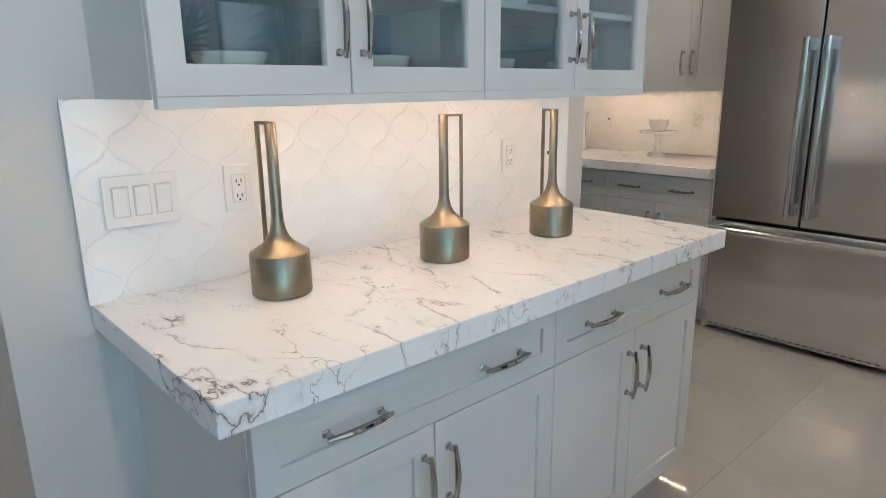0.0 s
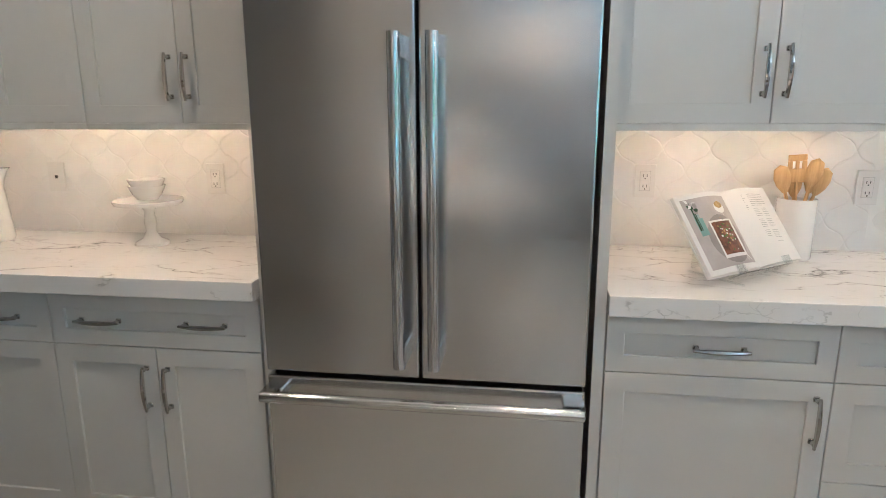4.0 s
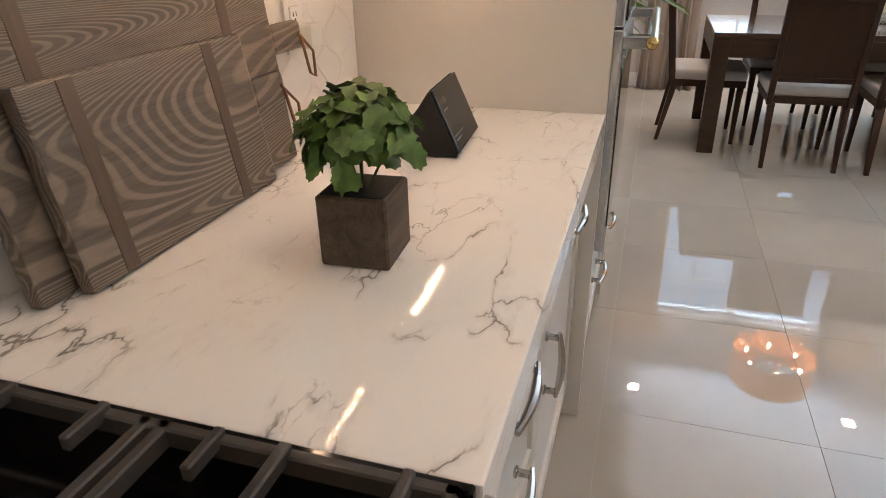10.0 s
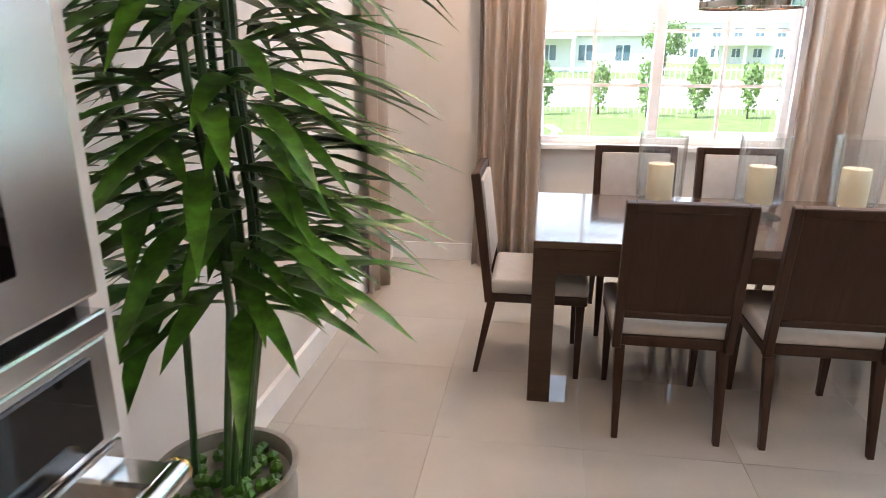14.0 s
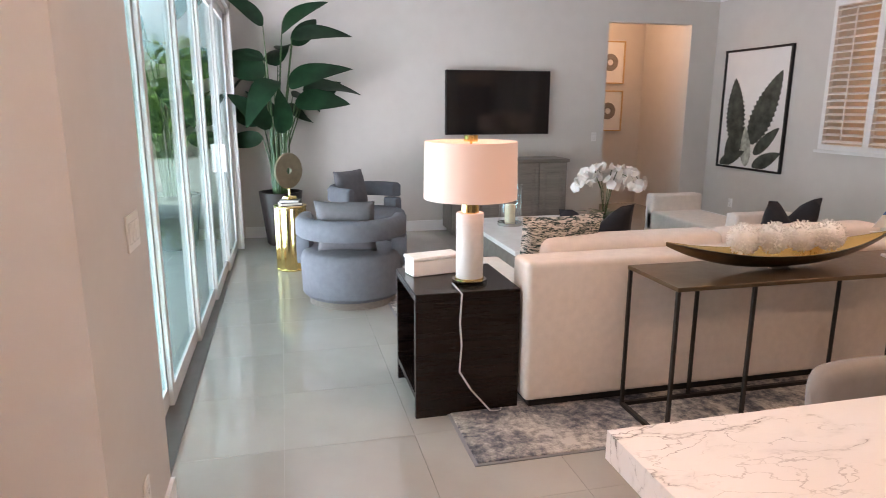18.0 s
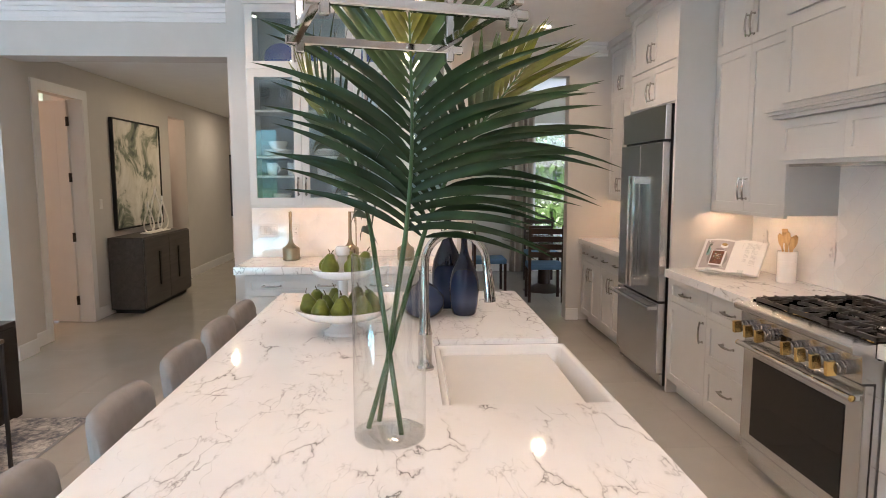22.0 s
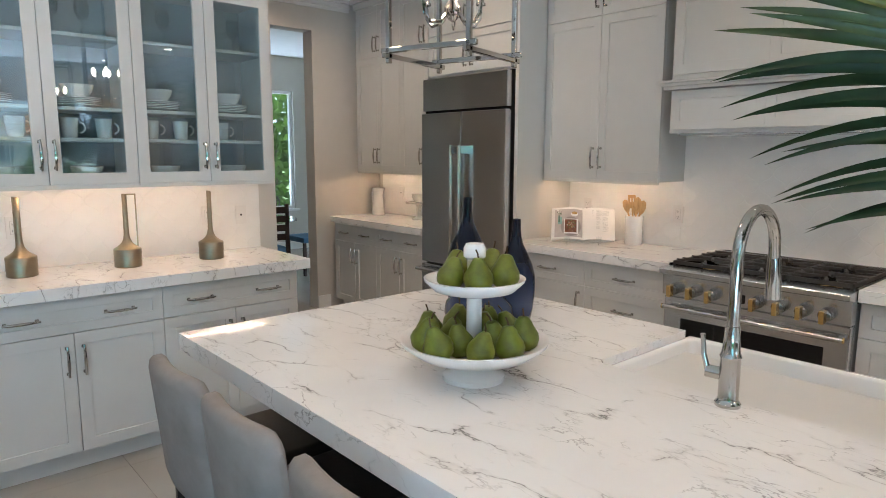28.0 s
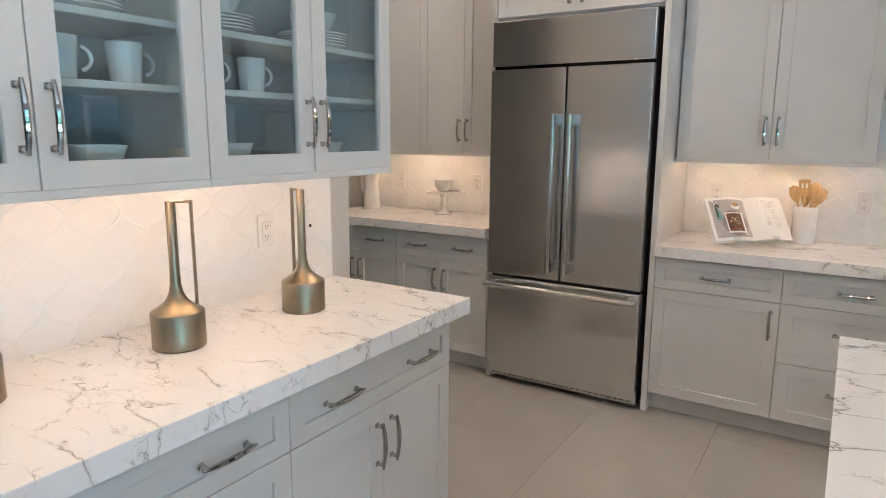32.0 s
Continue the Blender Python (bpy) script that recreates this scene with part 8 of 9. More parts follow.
    part("seat", bx(-0.23, 0.23, -0.22, 0.22, 0.42, 0.49, 0.02, 2), "bluef", c, "blue upholstered seat", True)
    for sx in (-1, 1):
        part("back_post", bx(sx * 0.21 - 0.018, sx * 0.21 + 0.018, -0.24, -0.205, 0.0, 0.98), "chw", c)
        part("leg", bx(sx * 0.21 - 0.018, sx * 0.21 + 0.018, 0.18, 0.215, 0.0, 0.42), "chw", c)
    for z in (0.58, 0.68, 0.78, 0.88):
        part("back_slat", bx(-0.192, 0.192, -0.235, -0.212, z, z + 0.07), "chw", c)
    c.matrix_world = pose(-4.9, -0.75, 0, 0, 0, 85)
    for x, y, a in ((-5.5, -1.4, 0), (-6.3, -0.5, -90), (-5.5, 0.2, 180)):
        copy_thing(c, pose(x, y, 0, 0, 0, a))
    curtain(pose(-7.38, -0.62, 0, 0, 0, 90), 0.4, 2.7, 4, "taupe curtain beside the breakfast window", random.Random(3))


def abstract_mat():
    m, nt, p = nodes_of("abstract_painting")
    v = coords(nt, 1.0, "Object")
    f = noise_tex(nt, v, 2.2, 8, 0.65, 0.8)
    nt.links.new(ramp(nt, f, [(0.36, (0.03, 0.05, 0.05)), (0.44, (0.22, 0.25, 0.19)), (0.50, (0.62, 0.60, 0.53)), (0.64, (0.78, 0.76, 0.71))]), p.inputs["Base Color"])
    p.inputs["Roughness"].default_value = 0.6
    return m


def rug_mat():
    m, nt, p = nodes_of("abstract_rug")
    v = coords(nt, 1.0, "Object")
    f = mix(nt, noise_tex(nt, v, 2.6, 9, 0.72, 0.6), noise_tex(nt, v, 24, 4, 0.7), 0.35)
    nt.links.new(ramp(nt, f, [(0.38, (0.03, 0.036, 0.055)), (0.455, (0.14, 0.145, 0.165)), (0.52, (0.36, 0.34, 0.32)), (0.58, (0.60, 0.57, 0.53))]), p.inputs["Base Color"])
    p.inputs["Roughness"].default_value = 0.95
    bump(nt, p, noise_tex(nt, v, 300, 2), 0.4, 0.003)
    return m


def weave_mat():
    m, nt, p = nodes_of("woven_pillow")
    v = coords(nt, (12, 12, 60), "Object")
    f = noise_tex(nt, v, 2.0, 3, 0.6, 1.2)
    nt.links.new(ramp(nt, f, [(0.45, (0.02, 0.045, 0.04)), (0.55, (0.55, 0.52, 0.46))]), p.inputs["Base Color"])
    p.inputs["Roughness"].default_value = 0.9
    return m


M["abstract"], M["rug"], M["weave"] = abstract_mat(), rug_mat(), weave_mat()
M["seatf"] = plain("chair_upholstery", (0.46, 0.44, 0.42), 0.85, vary=0.05, scale=20, bumps=0.2, bscale=500)
M["wax"] = plain("cream_wax", (0.80, 0.72, 0.52), 0.5, vary=0.03)
M["concrete"] = plain("grey_planter", (0.30, 0.28, 0.25), 0.85, vary=0.25, scale=12, bumps=0.4, bscale=60)
M["plaster"] = plain("white_stone", (0.66, 0.64, 0.62), 0.7, vary=0.05, scale=20, bumps=0.2, bscale=150)
M["bulb2"] = glow("lamp_bulb", (1.0, 0.75, 0.5), 2)
M["blackv"] = plain("black_velvet", (0.010, 0.011, 0.016), 0.9, vary=0.2)
M["bronzetop"] = plain("bronze_table_top", (0.16, 0.115, 0.07), 0.3, 0.7, 0.15, 6)
M["ivory"] = plain("ivory", (0.88, 0.86, 0.82), 0.9, vary=0.06)
M["sailblue"] = plain("sail_blue", (0.05, 0.13, 0.30), 0.7)
M["cordm"] = plain("clear_cord", (0.55, 0.55, 0.55), 0.3)
M["petal"] = plain("white_petal", (0.82, 0.80, 0.76), 0.6, vary=0.04)
M["greyd"] = plain("dark_grey_fabric", (0.12, 0.122, 0.13), 0.9, vary=0.1, scale=16, bumps=0.2, bscale=400)
M["bopleaf"] = plain("broad_leaf_green", (0.005, 0.034, 0.014), 0.5, vary=0.4, scale=3)
M["bopleaf"].node_tree.nodes["Principled BSDF"].inputs["Specular IOR Level"].default_value = 0.2
M["featherp"] = plain("printed_feather_grey", (0.36, 0.38, 0.33), 0.5, vary=0.5, scale=14)
M["track"] = plain("grey_metal_track", (0.16, 0.16, 0.155), 0.4, 0.5, 0.1)
M["feather"] = plain("printed_feather_green", (0.045, 0.06, 0.05), 0.5, vary=0.7, scale=9)
M["bluef"] = plain("blue_seat_fabric", (0.08, 0.17, 0.28), 0.85, vary=0.08)
M["trim2"] = plain("rug_binding", (0.25, 0.25, 0.26), 0.9)

build_dining()
build_living()
build_slider()
build_hall()


# ---- trims, fittings and lamps ----
def build_trims():
    bm = bmesh.new()
    h, t = 0.13, 0.016
    def bb(x0, x1, y0, y1):
        box(bm, x0, x1, y0, y1, 0.0, h - 0.02)
        box(bm, x0, x1, y0, y1, h - 0.02, h)
    bb(2.96, XD, -t, 0.008)
    bb(XD - t, XD, YD, -t)
    bb(XS, XD - t, YD, YD + t)
    bb(XS - t, XS, -4.64, YD)
    bb(-0.71, XS, YT, YT + t)
    bb(XL, -1.95, YT, YT + t)
    bb(XL, XL + t, YT + t, -5.93)
    bb(XL - 0.3, XL, -5.93, -5.93 + t)
    bb(XH, XH + t, -3.86, -3.79)
    bb(XH - 0.2, XH + t, -1.97, -1.97 + t)
    bb(-9.6, -3.99, YH, YH + t)
    bb(-2.95, XL - 0.3, YH, YH + t)
    bb(-3.68, -3.68 + t, -0.76, -0.62)
    bb(-7.5, -7.5 + t, -3.8, 2.2)
    structure("baseboard", bm, "trim", "white painted baseboard along the walls", "baseboard")
    bm = bmesh.new()
    def cr(x0, x1, y0, y1, nx, ny):
        for k, (o, z0, z1) in enumerate(((0.10, CEIL - 0.03, CEIL), (0.07, CEIL - 0.06, CEIL - 0.03), (0.03, CEIL - 0.1, CEIL - 0.06), (0.015, CEIL - 0.13, CEIL - 0.1))):
            box(bm, x0 - o * (nx < 0), x1 + o * (nx > 0), y0 - o * (ny < 0), y1 + o * (ny > 0), z0, z1)
    cr(XL, XS, YT, YT, 0, 1)
    cr(XL, XL, YT, -3.98, 1, 0)
    cr(XS, XS, YT, YD, -1, 0)
    cr(XS, XD, YD, YD, 0, 1)
    cr(XD, XD, YD, 0, -1, 0)
    cr(2.99, XD, 0, 0, 0, -1)
    cr(-3.68, -3.68, -3.8, -0.35, 1, 0)
    structure("trim_crown", bm, "trim", "white crown moulding round the ceiling", "moulding")


def led(name, m, L):
    t = thing(name, m, "slim warm LED strip under the wall cabinet", "light strip", "under cabinet lights")
    part("channel", bx(-L / 2, L / 2, -0.008, 0.008, 0.002, 0.008), "steelh", t)
    n = int(L / 0.036)
    bm = bmesh.new()
    for i in range(n):
        x = -L / 2 + 0.018 + i * 0.036
        box(bm, x - 0.0025, x + 0.0025, -0.0025, 0.0025, -0.001, 0.0025)
    tagged(part("diodes", bm, "strip", t), kind="stuff")


def build_lamps():
    led("led_strip", pose(-0.74, -0.255, 1.3635), 0.86)
    led("led_strip", pose(1.675, -0.255, 1.3635), 0.86)
    led("led_strip", pose(-2.93, -0.255, 1.3635), 1.2)
    led("led_strip", pose(XH + 0.29, -2.95, 1.3735, 0, 0, 90), 1.5)
    spots = [(-1.35, -1.35), (-0.9, -3.9), (1.3, -1.35), (3.1, -1.5), (3.3, -3.3), (1.3, -3.9), (-2.9, -1.2), (4.5, -0.6), (6.37, -0.96), (6.36, -2.98)]
    t = thing("downlight", pose(spots[0][0], spots[0][1], CEIL), "round recessed ceiling downlight", "ceiling light", "recessed downlights")
    bm = bmesh.new(); lathe(bm, [(0.052, 0), (0.085, 0), (0.085, -0.006), (0.055, -0.004), (0.052, 0)], 32, cap=False); part("trim_ring", bm, "plate", t, "", True)
    bm = bmesh.new(); lathe(bm, [(0, -0.002), (0.054, -0.002), (0.054, -0.001), (0, -0.001)], 28); part("lens", bm, "down", t, "glowing lens", True)
    for x, y in spots[1:]:
        copy_thing(t, pose(x, y, CEIL))
    for x, y in spots:
        light("downlight_beam", "AREA", pose(x, y, CEIL - 0.012), 8.0 if x > 6 else 2.0 if x > 3 else 3.2, (1, 0.70, 0.43), 0.1, spread=150)


# ---- tile work ----
def lantern_outline(w, h, k=6, amp=0.065):
    """Ogee lantern outline round the origin, in the plane."""
    L, T, R, Bm = Vector((-w / 2, 0)), Vector((0, h / 2)), Vector((w / 2, 0)), Vector((0, -h / 2))
    def edge(a, b, s):
        d = b - a
        n = Vector((-d.y, d.x))
        return [a + d * (i / k) + n * s * amp * math.sin(2 * math.pi * i / k) for i in range(k)]
    return edge(L, T, 1) + edge(T, R, -1) + edge(R, Bm, 1) + edge(Bm, L, -1)


def backsplash(name, m, x0, x1, areas, label):
    """Arabesque tiles on a grout sheet; local x along, z up, facing -y. areas: (x0, x1, z0, z1)."""
    b = bmesh.new()
    for a in areas:
        box(b, a[0], a[1], -0.0045, 0.004, a[2], a[3])
    wall = structure(name, b, "grout", label, "backsplash")
    wall.matrix_world = m
    w, h = TILE_W, TILE_H
    out = lantern_outline(w - 0.0008, h - 0.0008)
    ins = lantern_outline(w - 0.012, h - 0.012)
    def mesh_of(cx, cz, clip):
        bm = bmesh.new()
        def c(p, d):
            x, z = p.x, p.y
            if clip:
                x, z = min(max(cx + x, clip[0]), clip[1]) - cx, min(max(cz + z, clip[2]), clip[3]) - cz
            return bm.verts.new((x, d, z))
        o = [c(p, -0.005) for p in out]
        i = [c(p, -0.0064) for p in ins]
        n = len(o)
        for k in range(n):
            bm.faces.new((o[k], o[(k + 1) % n], i[(k + 1) % n], i[k])).smooth = True
        bm.faces.new(i)
        bmesh.ops.recalc_face_normals(bm, faces=bm.faces[:])
        if clip:
            bmesh.ops.dissolve_degenerate(bm, dist=1e-5, edges=bm.edges[:])
        me = bpy.data.meshes.new("tile")
        bm.to_mesh(me); bm.free()
        me.materials.append(M["tile"])
        return me
    whole = mesh_of(0, 0, None)
    zlo, zhi = min(a[2] for a in areas), max(a[3] for a in areas)
    rows = int((zhi - zlo) / (h / 2)) + 2
    cols = int((x1 - x0) / w) + 2
    for r in range(-1, rows + 1):
        for q in range(-1, cols + 1):
            cx, cz = x0 + q * w + (w / 2 if r % 2 else 0), zlo + 0.03 + r * h / 2
            for a in areas:
                if not (a[0] - w * 0.45 < cx < a[1] + w * 0.45 and a[2] - h * 0.45 < cz < a[3] + h * 0.45):
                    continue
                inside = a[0] + w * 0.55 < cx < a[1] - w * 0.55 and a[2] + h * 0.55 < cz < a[3] - h * 0.55
                o = new("tile", whole if inside else mesh_of(cx, cz, (a[0], a[1], a[2], a[3])))
                o.parent = wall
                o.location = (cx, 0, cz)
                break


TILE_W, TILE_H = 0.155, 0.157


def build_tiles():
    backsplash("wall_backsplash_range", pose(0, 0, 0), -1.196, 2.15, [(-1.196, -0.28, CH, 1.365), (-0.28, 1.24, CH, 1.67), (1.24, 2.15, CH, 1.365)], "glossy white arabesque tile backsplash behind the range")
    backsplash("wall_backsplash_pantry", pose(0, 0, 0), -3.6, -2.197, [(-3.6, -2.197, CH, 1.365)], "glossy white arabesque tile backsplash of the pantry run")
    backsplash("wall_backsplash_hutch", pose(XH + 0.014, 0, 0, 0, 0, 90), -3.82, -2.1, [(-3.82, -2.1, CH, 1.375)], "glossy white arabesque tile backsplash of the hutch")
    floor = bpy.data.objects["floor"]
    g = 0.608
    ox, oy = 2.21, -1.325
    me = bx(0.0008, g - 0.0008, 0.0008, g - 0.0008, -0.0055, 0.0)
    tile = bpy.data.meshes.new("floor_tile")
    me.to_mesh(tile); me.free()
    tile.materials.append(M["floor"])
    rest = bmesh.new()
    for i in range(-21, 9):
        for j in range(-17, 7):
            x, y = ox + i * g, oy + j * g
            if x > XD + 0.1 or y > 2.2 or y < YT - 1.8:
                continue
            near = -2.5 < x < 5.6 and -4.3 < y < 0 or 1.9 < x < 4 and -7 < y < -4
            if near:
                o = new("floor_tile", tile)
                o.parent = floor
                o.location = (x, y, 0)
            else:
                z = 0.0
                box(rest, x + 0.0008, x + g - 0.0008, y + 0.0008, y + g - 0.0008, -0.0055, z)
    o = part("floor_tiles_far", rest, "floor", floor)
    tagged(o, "far polished beige floor tiles", kind="stuff")


# ---- outdoors ----
def leaf_clump(name, seed, r, n, size, mat, squash=(1, 1, 1)):
    """Mesh of many small leaves filling an uneven crown."""
    rng = random.Random(seed)
    bm = bmesh.new()
    for i in range(n):
        d = Vector((rng.gauss(0, 1), rng.gauss(0, 1), rng.gauss(0, 1))).normalized()
        k = (0.55 + 0.45 * rng.random()) * (0.8 + 0.35 * noise.noise(d * 2 + Vector((seed, 0, 0))))
        p = Vector((d.x * squash[0], d.y * squash[1], d.z * squash[2])) * r * k
        u = Vector((rng.gauss(0, 1), rng.gauss(0, 1), rng.gauss(0, 1))).normalized()
        v = u.orthogonal().normalized()
        s = size * rng.uniform(0.6, 1.3)
        a, b = u * s, v * s * 0.5
        bm.faces.new([bm.verts.new(q) for q in (p - a, p + b, p + a, p - b)])
    me = bpy.data.meshes.new(name)
    bm.to_mesh(me); bm.free()
    me.materials.append(M[mat])
    return me


def house(m, w, d, storeys, label):
    h = thing("house", m, label, "house", "houses across the lawn")
    H = 3.1 * storeys
    part("wall", bx(-w / 2, w / 2, -d / 2, d / 2, 0, H), "stucco", h)
    bm = bmesh.new()
    o = 0.6
    v = [bm.verts.new(p) for p in ((-w / 2 - o, -d / 2 - o, H), (w / 2 + o, -d / 2 - o, H), (w / 2 + o, d / 2 + o, H), (-w / 2 - o, d / 2 + o, H), (-w / 4, 0, H + 1.9), (w / 4, 0, H + 1.9))]
    for f in ((0, 1, 5, 4), (1, 2, 5), (2, 3, 4, 5), (3, 0, 4), (0, 3, 2, 1)):
        bm.faces.new([v[i] for i in f])
    part("roof", bm, "roof", h)
    for s in range(storeys):
        for k in range(int(w // 3.2)):
            x = -w / 2 + 1.6 + k * 3.2
            wn = part("window", bx(x - 0.7, x + 0.7, -d / 2 - 0.06, -d / 2 + 0.02, s * 3.1 + 0.9, s * 3.1 + 2.4), "trim", h)
            for q in (-1, 1):
                part("pane", bx(x + q * 0.33 - 0.28, x + q * 0.33 + 0.28, -d / 2 - 0.08, -d / 2 - 0.05, s * 3.1 + 1.0, s * 3.1 + 2.3), "bluewin", wn)
    po = part("porch_roof", bx(-w * 0.3, w * 0.1, -d / 2 - 2.4, -d / 2, 2.8, 3.1), "trim", h)
    for x in (-w * 0.3 + 0.2, -w * 0.1, w * 0.1 - 0.2):
        part("porch_post", bx(x - 0.15, x + 0.15, -d / 2 - 2.3, -d / 2 - 2.0, 0, 2.8), "stucco", h)
    return h


def build_outdoors():
    Z = -0.16
    b = bmesh.new()
    box(b, -60, 260, -160, 160, Z - 0.4, Z)
    tagged(part("ground", b, "grass"), "green mown lawn reaching to the horizon", "lawn", "", "structure")
    b = bmesh.new()
    box(b, XS + 0.25, 17, -12.0, YD - 0.21, Z, Z + 0.06)
    box(b, XS + 0.25, 17, -24.0, -20.0, Z, Z + 0.06)
    box(b, XS + 0.25, 7.5, -20.0, -12.0, Z, Z + 0.06)
    box(b, 15.5, 17, -20.0, -12.0, Z, Z + 0.06)
    tagged(part("pavement_patio", b, "patio"), "pale stone pool patio", "patio", "", "structure")
    tagged(part("water_pool", bx(7.5, 15.5, -20, -12, Z - 0.1, Z + 0.01), "poolw"), "bright blue swimming pool water", "pool", "", "structure")
    tagged(part("ground_lot", bx(24, 46, -60, 60, Z, Z + 0.05), "sand"), "pale cleared building lot beyond the fence", "ground", "", "structure")
    rng = random.Random(21)
    # fence and shrubs beyond the dining window
    f = thing("fence", pose(22, -2, Z), "slim white metal picket fence along the lawn", "fence")
    for z in (0.15, 1.2):
        part("rail", bx(-0.02, 0.02, -16, 16, z, z + 0.04), "trim", f)
    first = part("picket", bx(-0.009, 0.009, -0.009, 0.009, 0, 1.3), "trim", f)
    for i in range(213):
        o = first if i == 0 else new("picket", first.data)
        o.parent = f
        o.location = (0, -16 + i * 0.15, 0)
    shrub = [leaf_clump("crown%d" % k, 30 + k, 0.75, 520, 0.075, "leafo", (0.6, 0.6, 1.15)) for k in range(3)]
    for i in range(24):
        y = -16 + i * 1.35 + rng.uniform(-0.25, 0.25)
        t = thing("shrub", pose(21 + rng.uniform(-0.4, 0.4), y, Z), "young green shrub planted along the fence", "shrub", "fence shrubs")
        o = new("crown", shrub[i % 3]); o.parent = t; o.location = (0, 0, 0.85); s = rng.uniform(0.8, 1.05); o.scale = (s * 0.85, s * 0.85, s * 1.05); o["kind"] = "stuff"
        bm = bmesh.new(); tube(bm, [(0, 0, 0), (0.02, 0.02, 0.5), (0, 0, 1.0)], [0.03, 0.022, 0.01], 6); part("trunk", bm, "bark", t)
    for x, y, w, d, s in ((66, 18, 18, 11, 1), (68, -2, 17, 10, 1), (120, -34, 22, 12, 2), (70, -40, 16, 10, 1), (72, 38, 18, 11, 1), (124, 14, 20, 12, 2)):
        house(pose(x, y, Z, 0, 0, -90), w, d, s, "white stucco house with a grey tiled roof")
    tree = leaf_clump("tree_crown", 77, 2.2, 1500, 0.16, "leafo", (1, 1, 0.85))
    for x, y, s in ((55, 9, 0.8), (54, -10, 0.9), (56, -27, 1.0), (45, -36, 1.2), (60, 28, 1.0)):
        t = thing("tree", pose(x, y, Z), "small green garden tree by the houses", "tree", "garden trees")
        o = new("crown", tree); o.parent = t; o.location = (0, 0, 3.0 * s); o.scale = (s, s, s); o["kind"] = "stuff"
        bm = bmesh.new(); tube(bm, [(0, 0, 0), (0.05, 0, 1.5 * s), (0, 0.1, 3.0 * s)], [0.12, 0.09, 0.04], 8); part("trunk", bm, "bark", t)
        for k in range(3):
            bm = bmesh.new(); tube(bm, [(0.03, 0, 1.6 * s), (0.6 * math.cos(k * 2.1) * s, 0.6 * math.sin(k * 2.1) * s, 2.7 * s)], [0.05, 0.02], 6); part("limb", bm, "bark", t)
    # tall hedge beyond the pool and in front of the breakfast window
    hed = [leaf_clump("hedge%d" % k, 50 + k, 1.9, 1500, 0.13, "leafh2", (1, 0.8, 1)) for k in range(3)]
    spots = [(9 + i * 2.3, -25.5 + rng.uniform(-0.5, 0.5) - i * 0.25) for i in range(11)] + [(-11.5 + rng.uniform(-0.2, 0.2), -3 + i * 1.9) for i in range(5)] + [(2 + i * 2.3, -26) for i in range(3)]
    for i, (x, y) in enumerate(spots):
        t = thing("hedge_bush", pose(x, y, Z), "tall dense green hedge bush", "hedge", "tall hedge")
        for k, z in enumerate((1.1, 2.35)):
            o = new("crown", hed[(i + k) % 3]); o.parent = t; o.location = (0, 0, z); o.rotation_euler = (0, 0, i * 1.3); o["kind"] = "stuff"
        bm = bmesh.new(); tube(bm, [(0, 0, 0), (0.05, 0, 1.2), (0, 0.1, 2.4)], [0.08, 0.06, 0.03], 6); part("trunk", bm, "bark", t)
    # patio table, chairs, planters and a white garden chair
    t = thing("patio_table", pose(6.6, -5.85, Z + 0.06), "round grey slatted patio table", "table")
    bm = bmesh.new(); lathe(bm, [(0, 0.70), (0.75, 0.70), (0.75, 0.74), (0, 0.74)], 40); part("top", bm, "slatg", t, "", True)
    bm = bmesh.new(); lathe(bm, [(0, 0), (0.35, 0), (0.06, 0.06), (0.06, 0.7), (0, 0.7)], 24); part("pedestal", bm, "slatg", t, "", True)
    for x, y, z in ((6.79, -5.7, 0.80), (6.5, -5.8, 0.80)):
        p = thing("lantern_pot", pose(x, y, Z + z), "pale woven lantern pot with a rope handle", "pot", "patio table pots")
        bm = bmesh.new(); lathe(bm, [(0, 0), (0.09, 0), (0.12, 0.08), (0.12, 0.2), (0.1, 0.25), (0.085, 0.25), (0.1, 0.18), (0, 0.02)], 28, cap=False); part("body", bm, "plaster", p, "", True)
        bm = bmesh.new(); tube(bm, arc((0, 0, 0.2), 0.13, math.pi, 2 * math.pi, 10, ((1, 0, 0), (0, -0.3, 1))), 0.008, 6); part("rope_handle", bm, "lwood", p)
    for x, y, a in ((6.02, -4.98, 39), (6.74, -5.02, -68), (7.35, -6.35, -125), (6.1, -6.75, 150)):
        c = thing("patio_chair", pose(x, y, Z + 0.06, 0, 0, a), "dark cross-back patio chair", "chair", "patio chairs")
        part("seat", bx(-0.25, 0.25, -0.25, 0.25, 0.42, 0.46), "slatd", c)
        for sx in (-1, 1):
            for yy, hh in ((-0.24, 0.42), (0.24, 0.9)):
                part("leg", bx(sx * 0.23 - 0.02, sx * 0.23 + 0.02, yy - 0.02, yy + 0.02, 0, hh), "slatd", c)
            bm = bmesh.new(); tube(bm, [(sx * 0.21, 0.24, 0.5), (-sx * 0.21, 0.24, 0.86)], 0.018, 6); part("cross_slat", bm, "slatd", c)
        part("top_rail", bx(-0.25, 0.25, 0.22, 0.26, 0.86, 0.93), "slatd", c)
    g = thing("adirondack_chair", pose(12.2, -0.9, Z, 0, 0, 100), "white slatted garden armchair on the lawn", "garden chair")
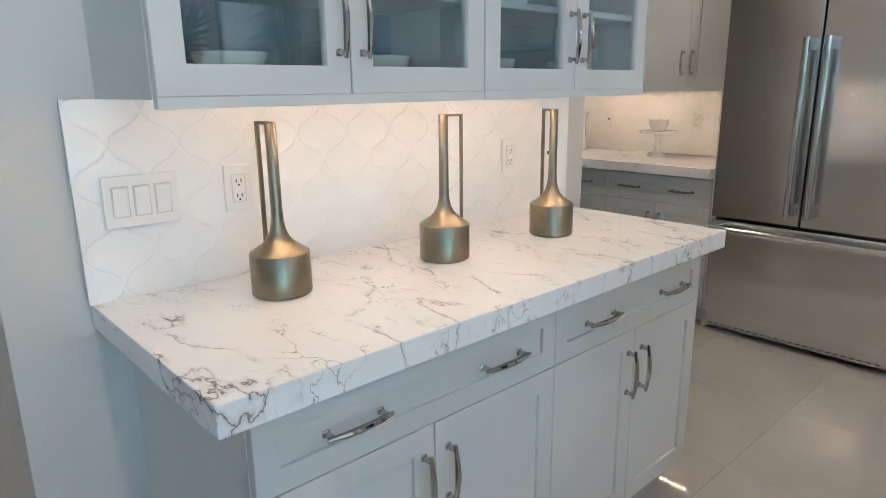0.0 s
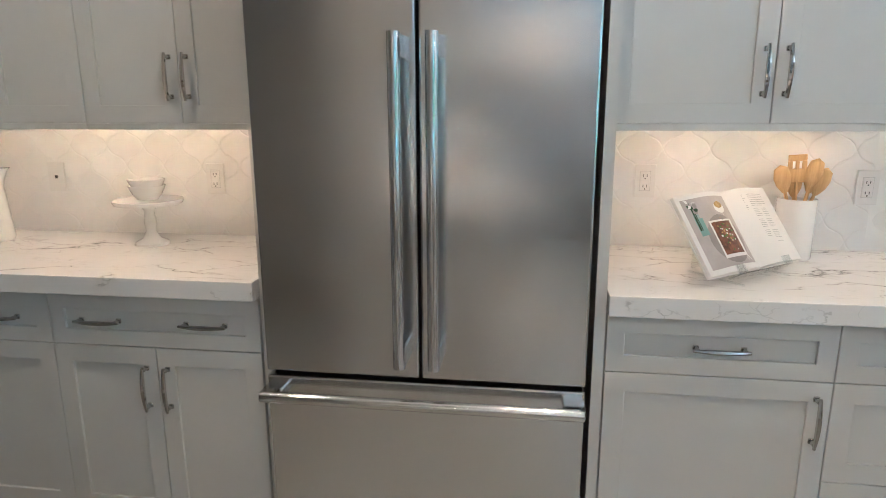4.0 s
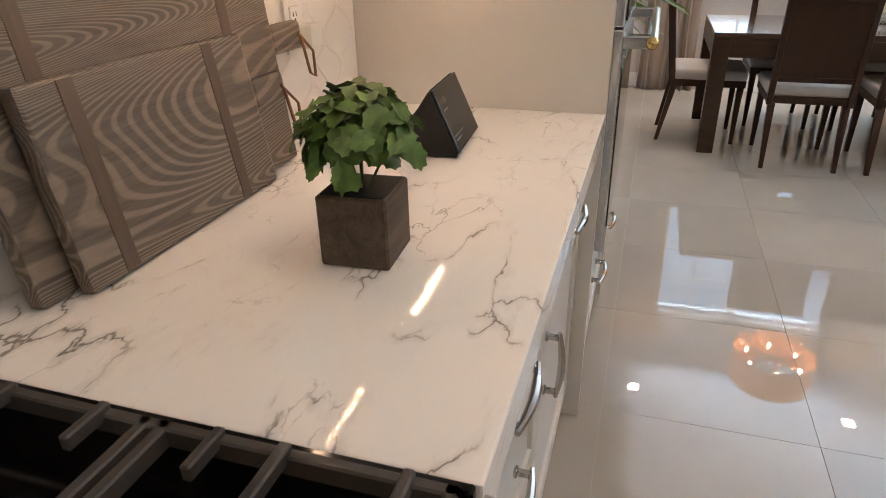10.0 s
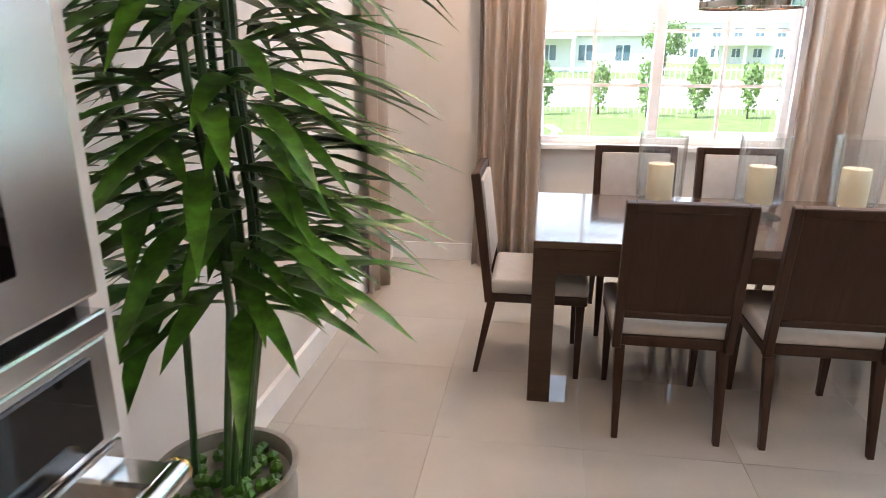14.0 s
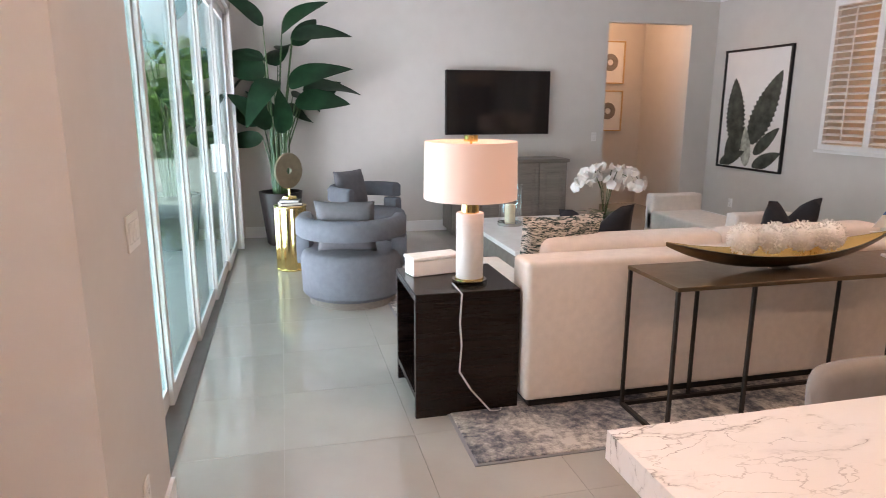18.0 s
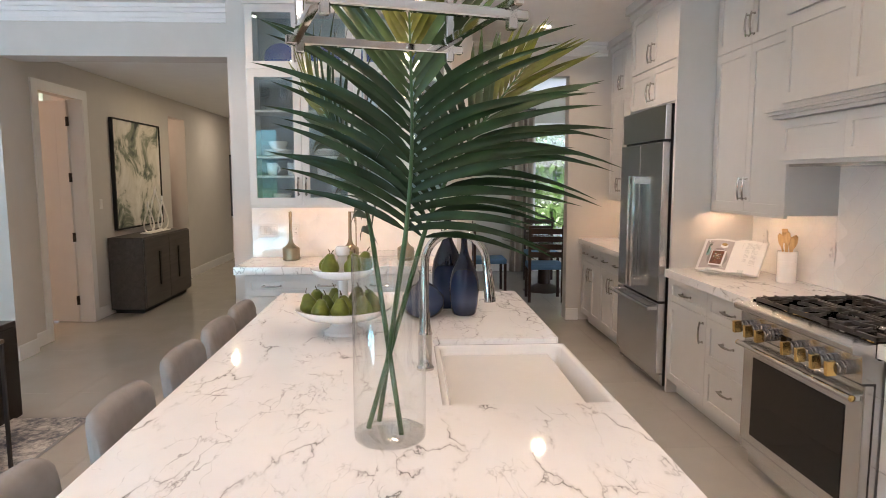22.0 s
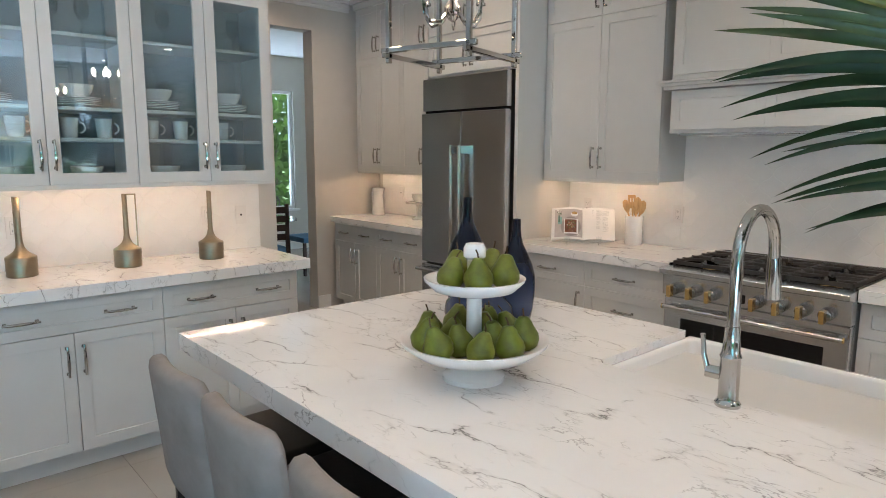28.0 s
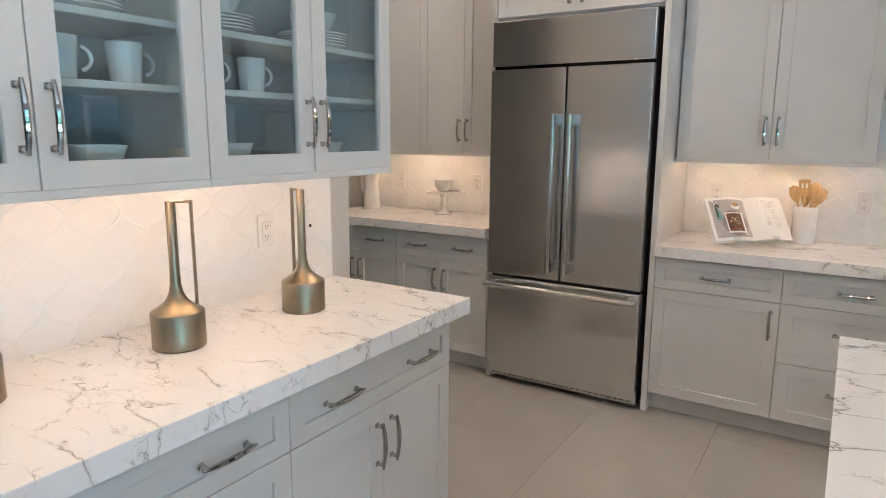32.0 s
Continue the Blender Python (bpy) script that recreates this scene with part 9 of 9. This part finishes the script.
    for k in range(6):
        bm = bmesh.new(); box(bm, -0.3 + k * 0.1, -0.21 + k * 0.1, -0.012, 0.012, 0, 0.95 - 0.03 * abs(k - 2.5), 0.01, m=pose(0, -0.2, 0.3, 18, 0, 0)); part("back_slat", bm, "trim", g)
        part("seat_slat", bx(-0.3, 0.3, -0.18 + k * 0.1, -0.1 + k * 0.1, 0.33 + k * 0.012, 0.352 + k * 0.012), "trim", g)
    for s in (-1, 1):
        part("arm", bx(s * 0.38 - 0.07, s * 0.38 + 0.07, -0.3, 0.45, 0.58, 0.605, 0.01), "trim", g)
        part("front_leg", bx(s * 0.34 - 0.05, s * 0.34 + 0.05, 0.36, 0.39, 0, 0.58), "trim", g)
        bm = bmesh.new(); box(bm, s * 0.3 - 0.015, s * 0.3 + 0.015, -0.4, 0.42, 0, 0.1, m=pose(0, 0, 0.22, 14, 0, 0)); part("side_rail", bm, "trim", g)


M["grass"] = plain("mown_grass", (0.15, 0.21, 0.06), 0.9, vary=0.3, scale=3)
M["sand"] = plain("pale_sand", (0.55, 0.51, 0.45), 0.95, vary=0.12, scale=0.6)
M["patio"] = plain("pale_paving", (0.62, 0.58, 0.52), 0.8, vary=0.05)
M["poolw"] = plain("pool_water", (0.16, 0.50, 0.58), 0.05, vary=0.1, scale=2)
M["stucco"] = plain("white_stucco", (0.74, 0.74, 0.73), 0.9, vary=0.03)
M["roof"] = plain("pale_grey_roof", (0.50, 0.49, 0.48), 0.8, vary=0.1)
M["bluewin"] = plain("far_window_pane", (0.10, 0.16, 0.20), 0.1)
M["leafo"] = plain("shrub_leaf", (0.12, 0.21, 0.05), 0.6, vary=0.5, scale=2)
M["leafh2"] = plain("hedge_leaf", (0.17, 0.29, 0.05), 0.55, vary=0.5, scale=2)
M["bark"] = plain("grey_bark", (0.14, 0.11, 0.09), 0.9, vary=0.3)
M["slatg"] = plain("grey_slat", (0.22, 0.23, 0.24), 0.7, vary=0.1)
M["slatd"] = plain("dark_slat", (0.07, 0.07, 0.075), 0.7, vary=0.1)

build_trims()
build_lamps()
build_outdoors()
build_tiles()
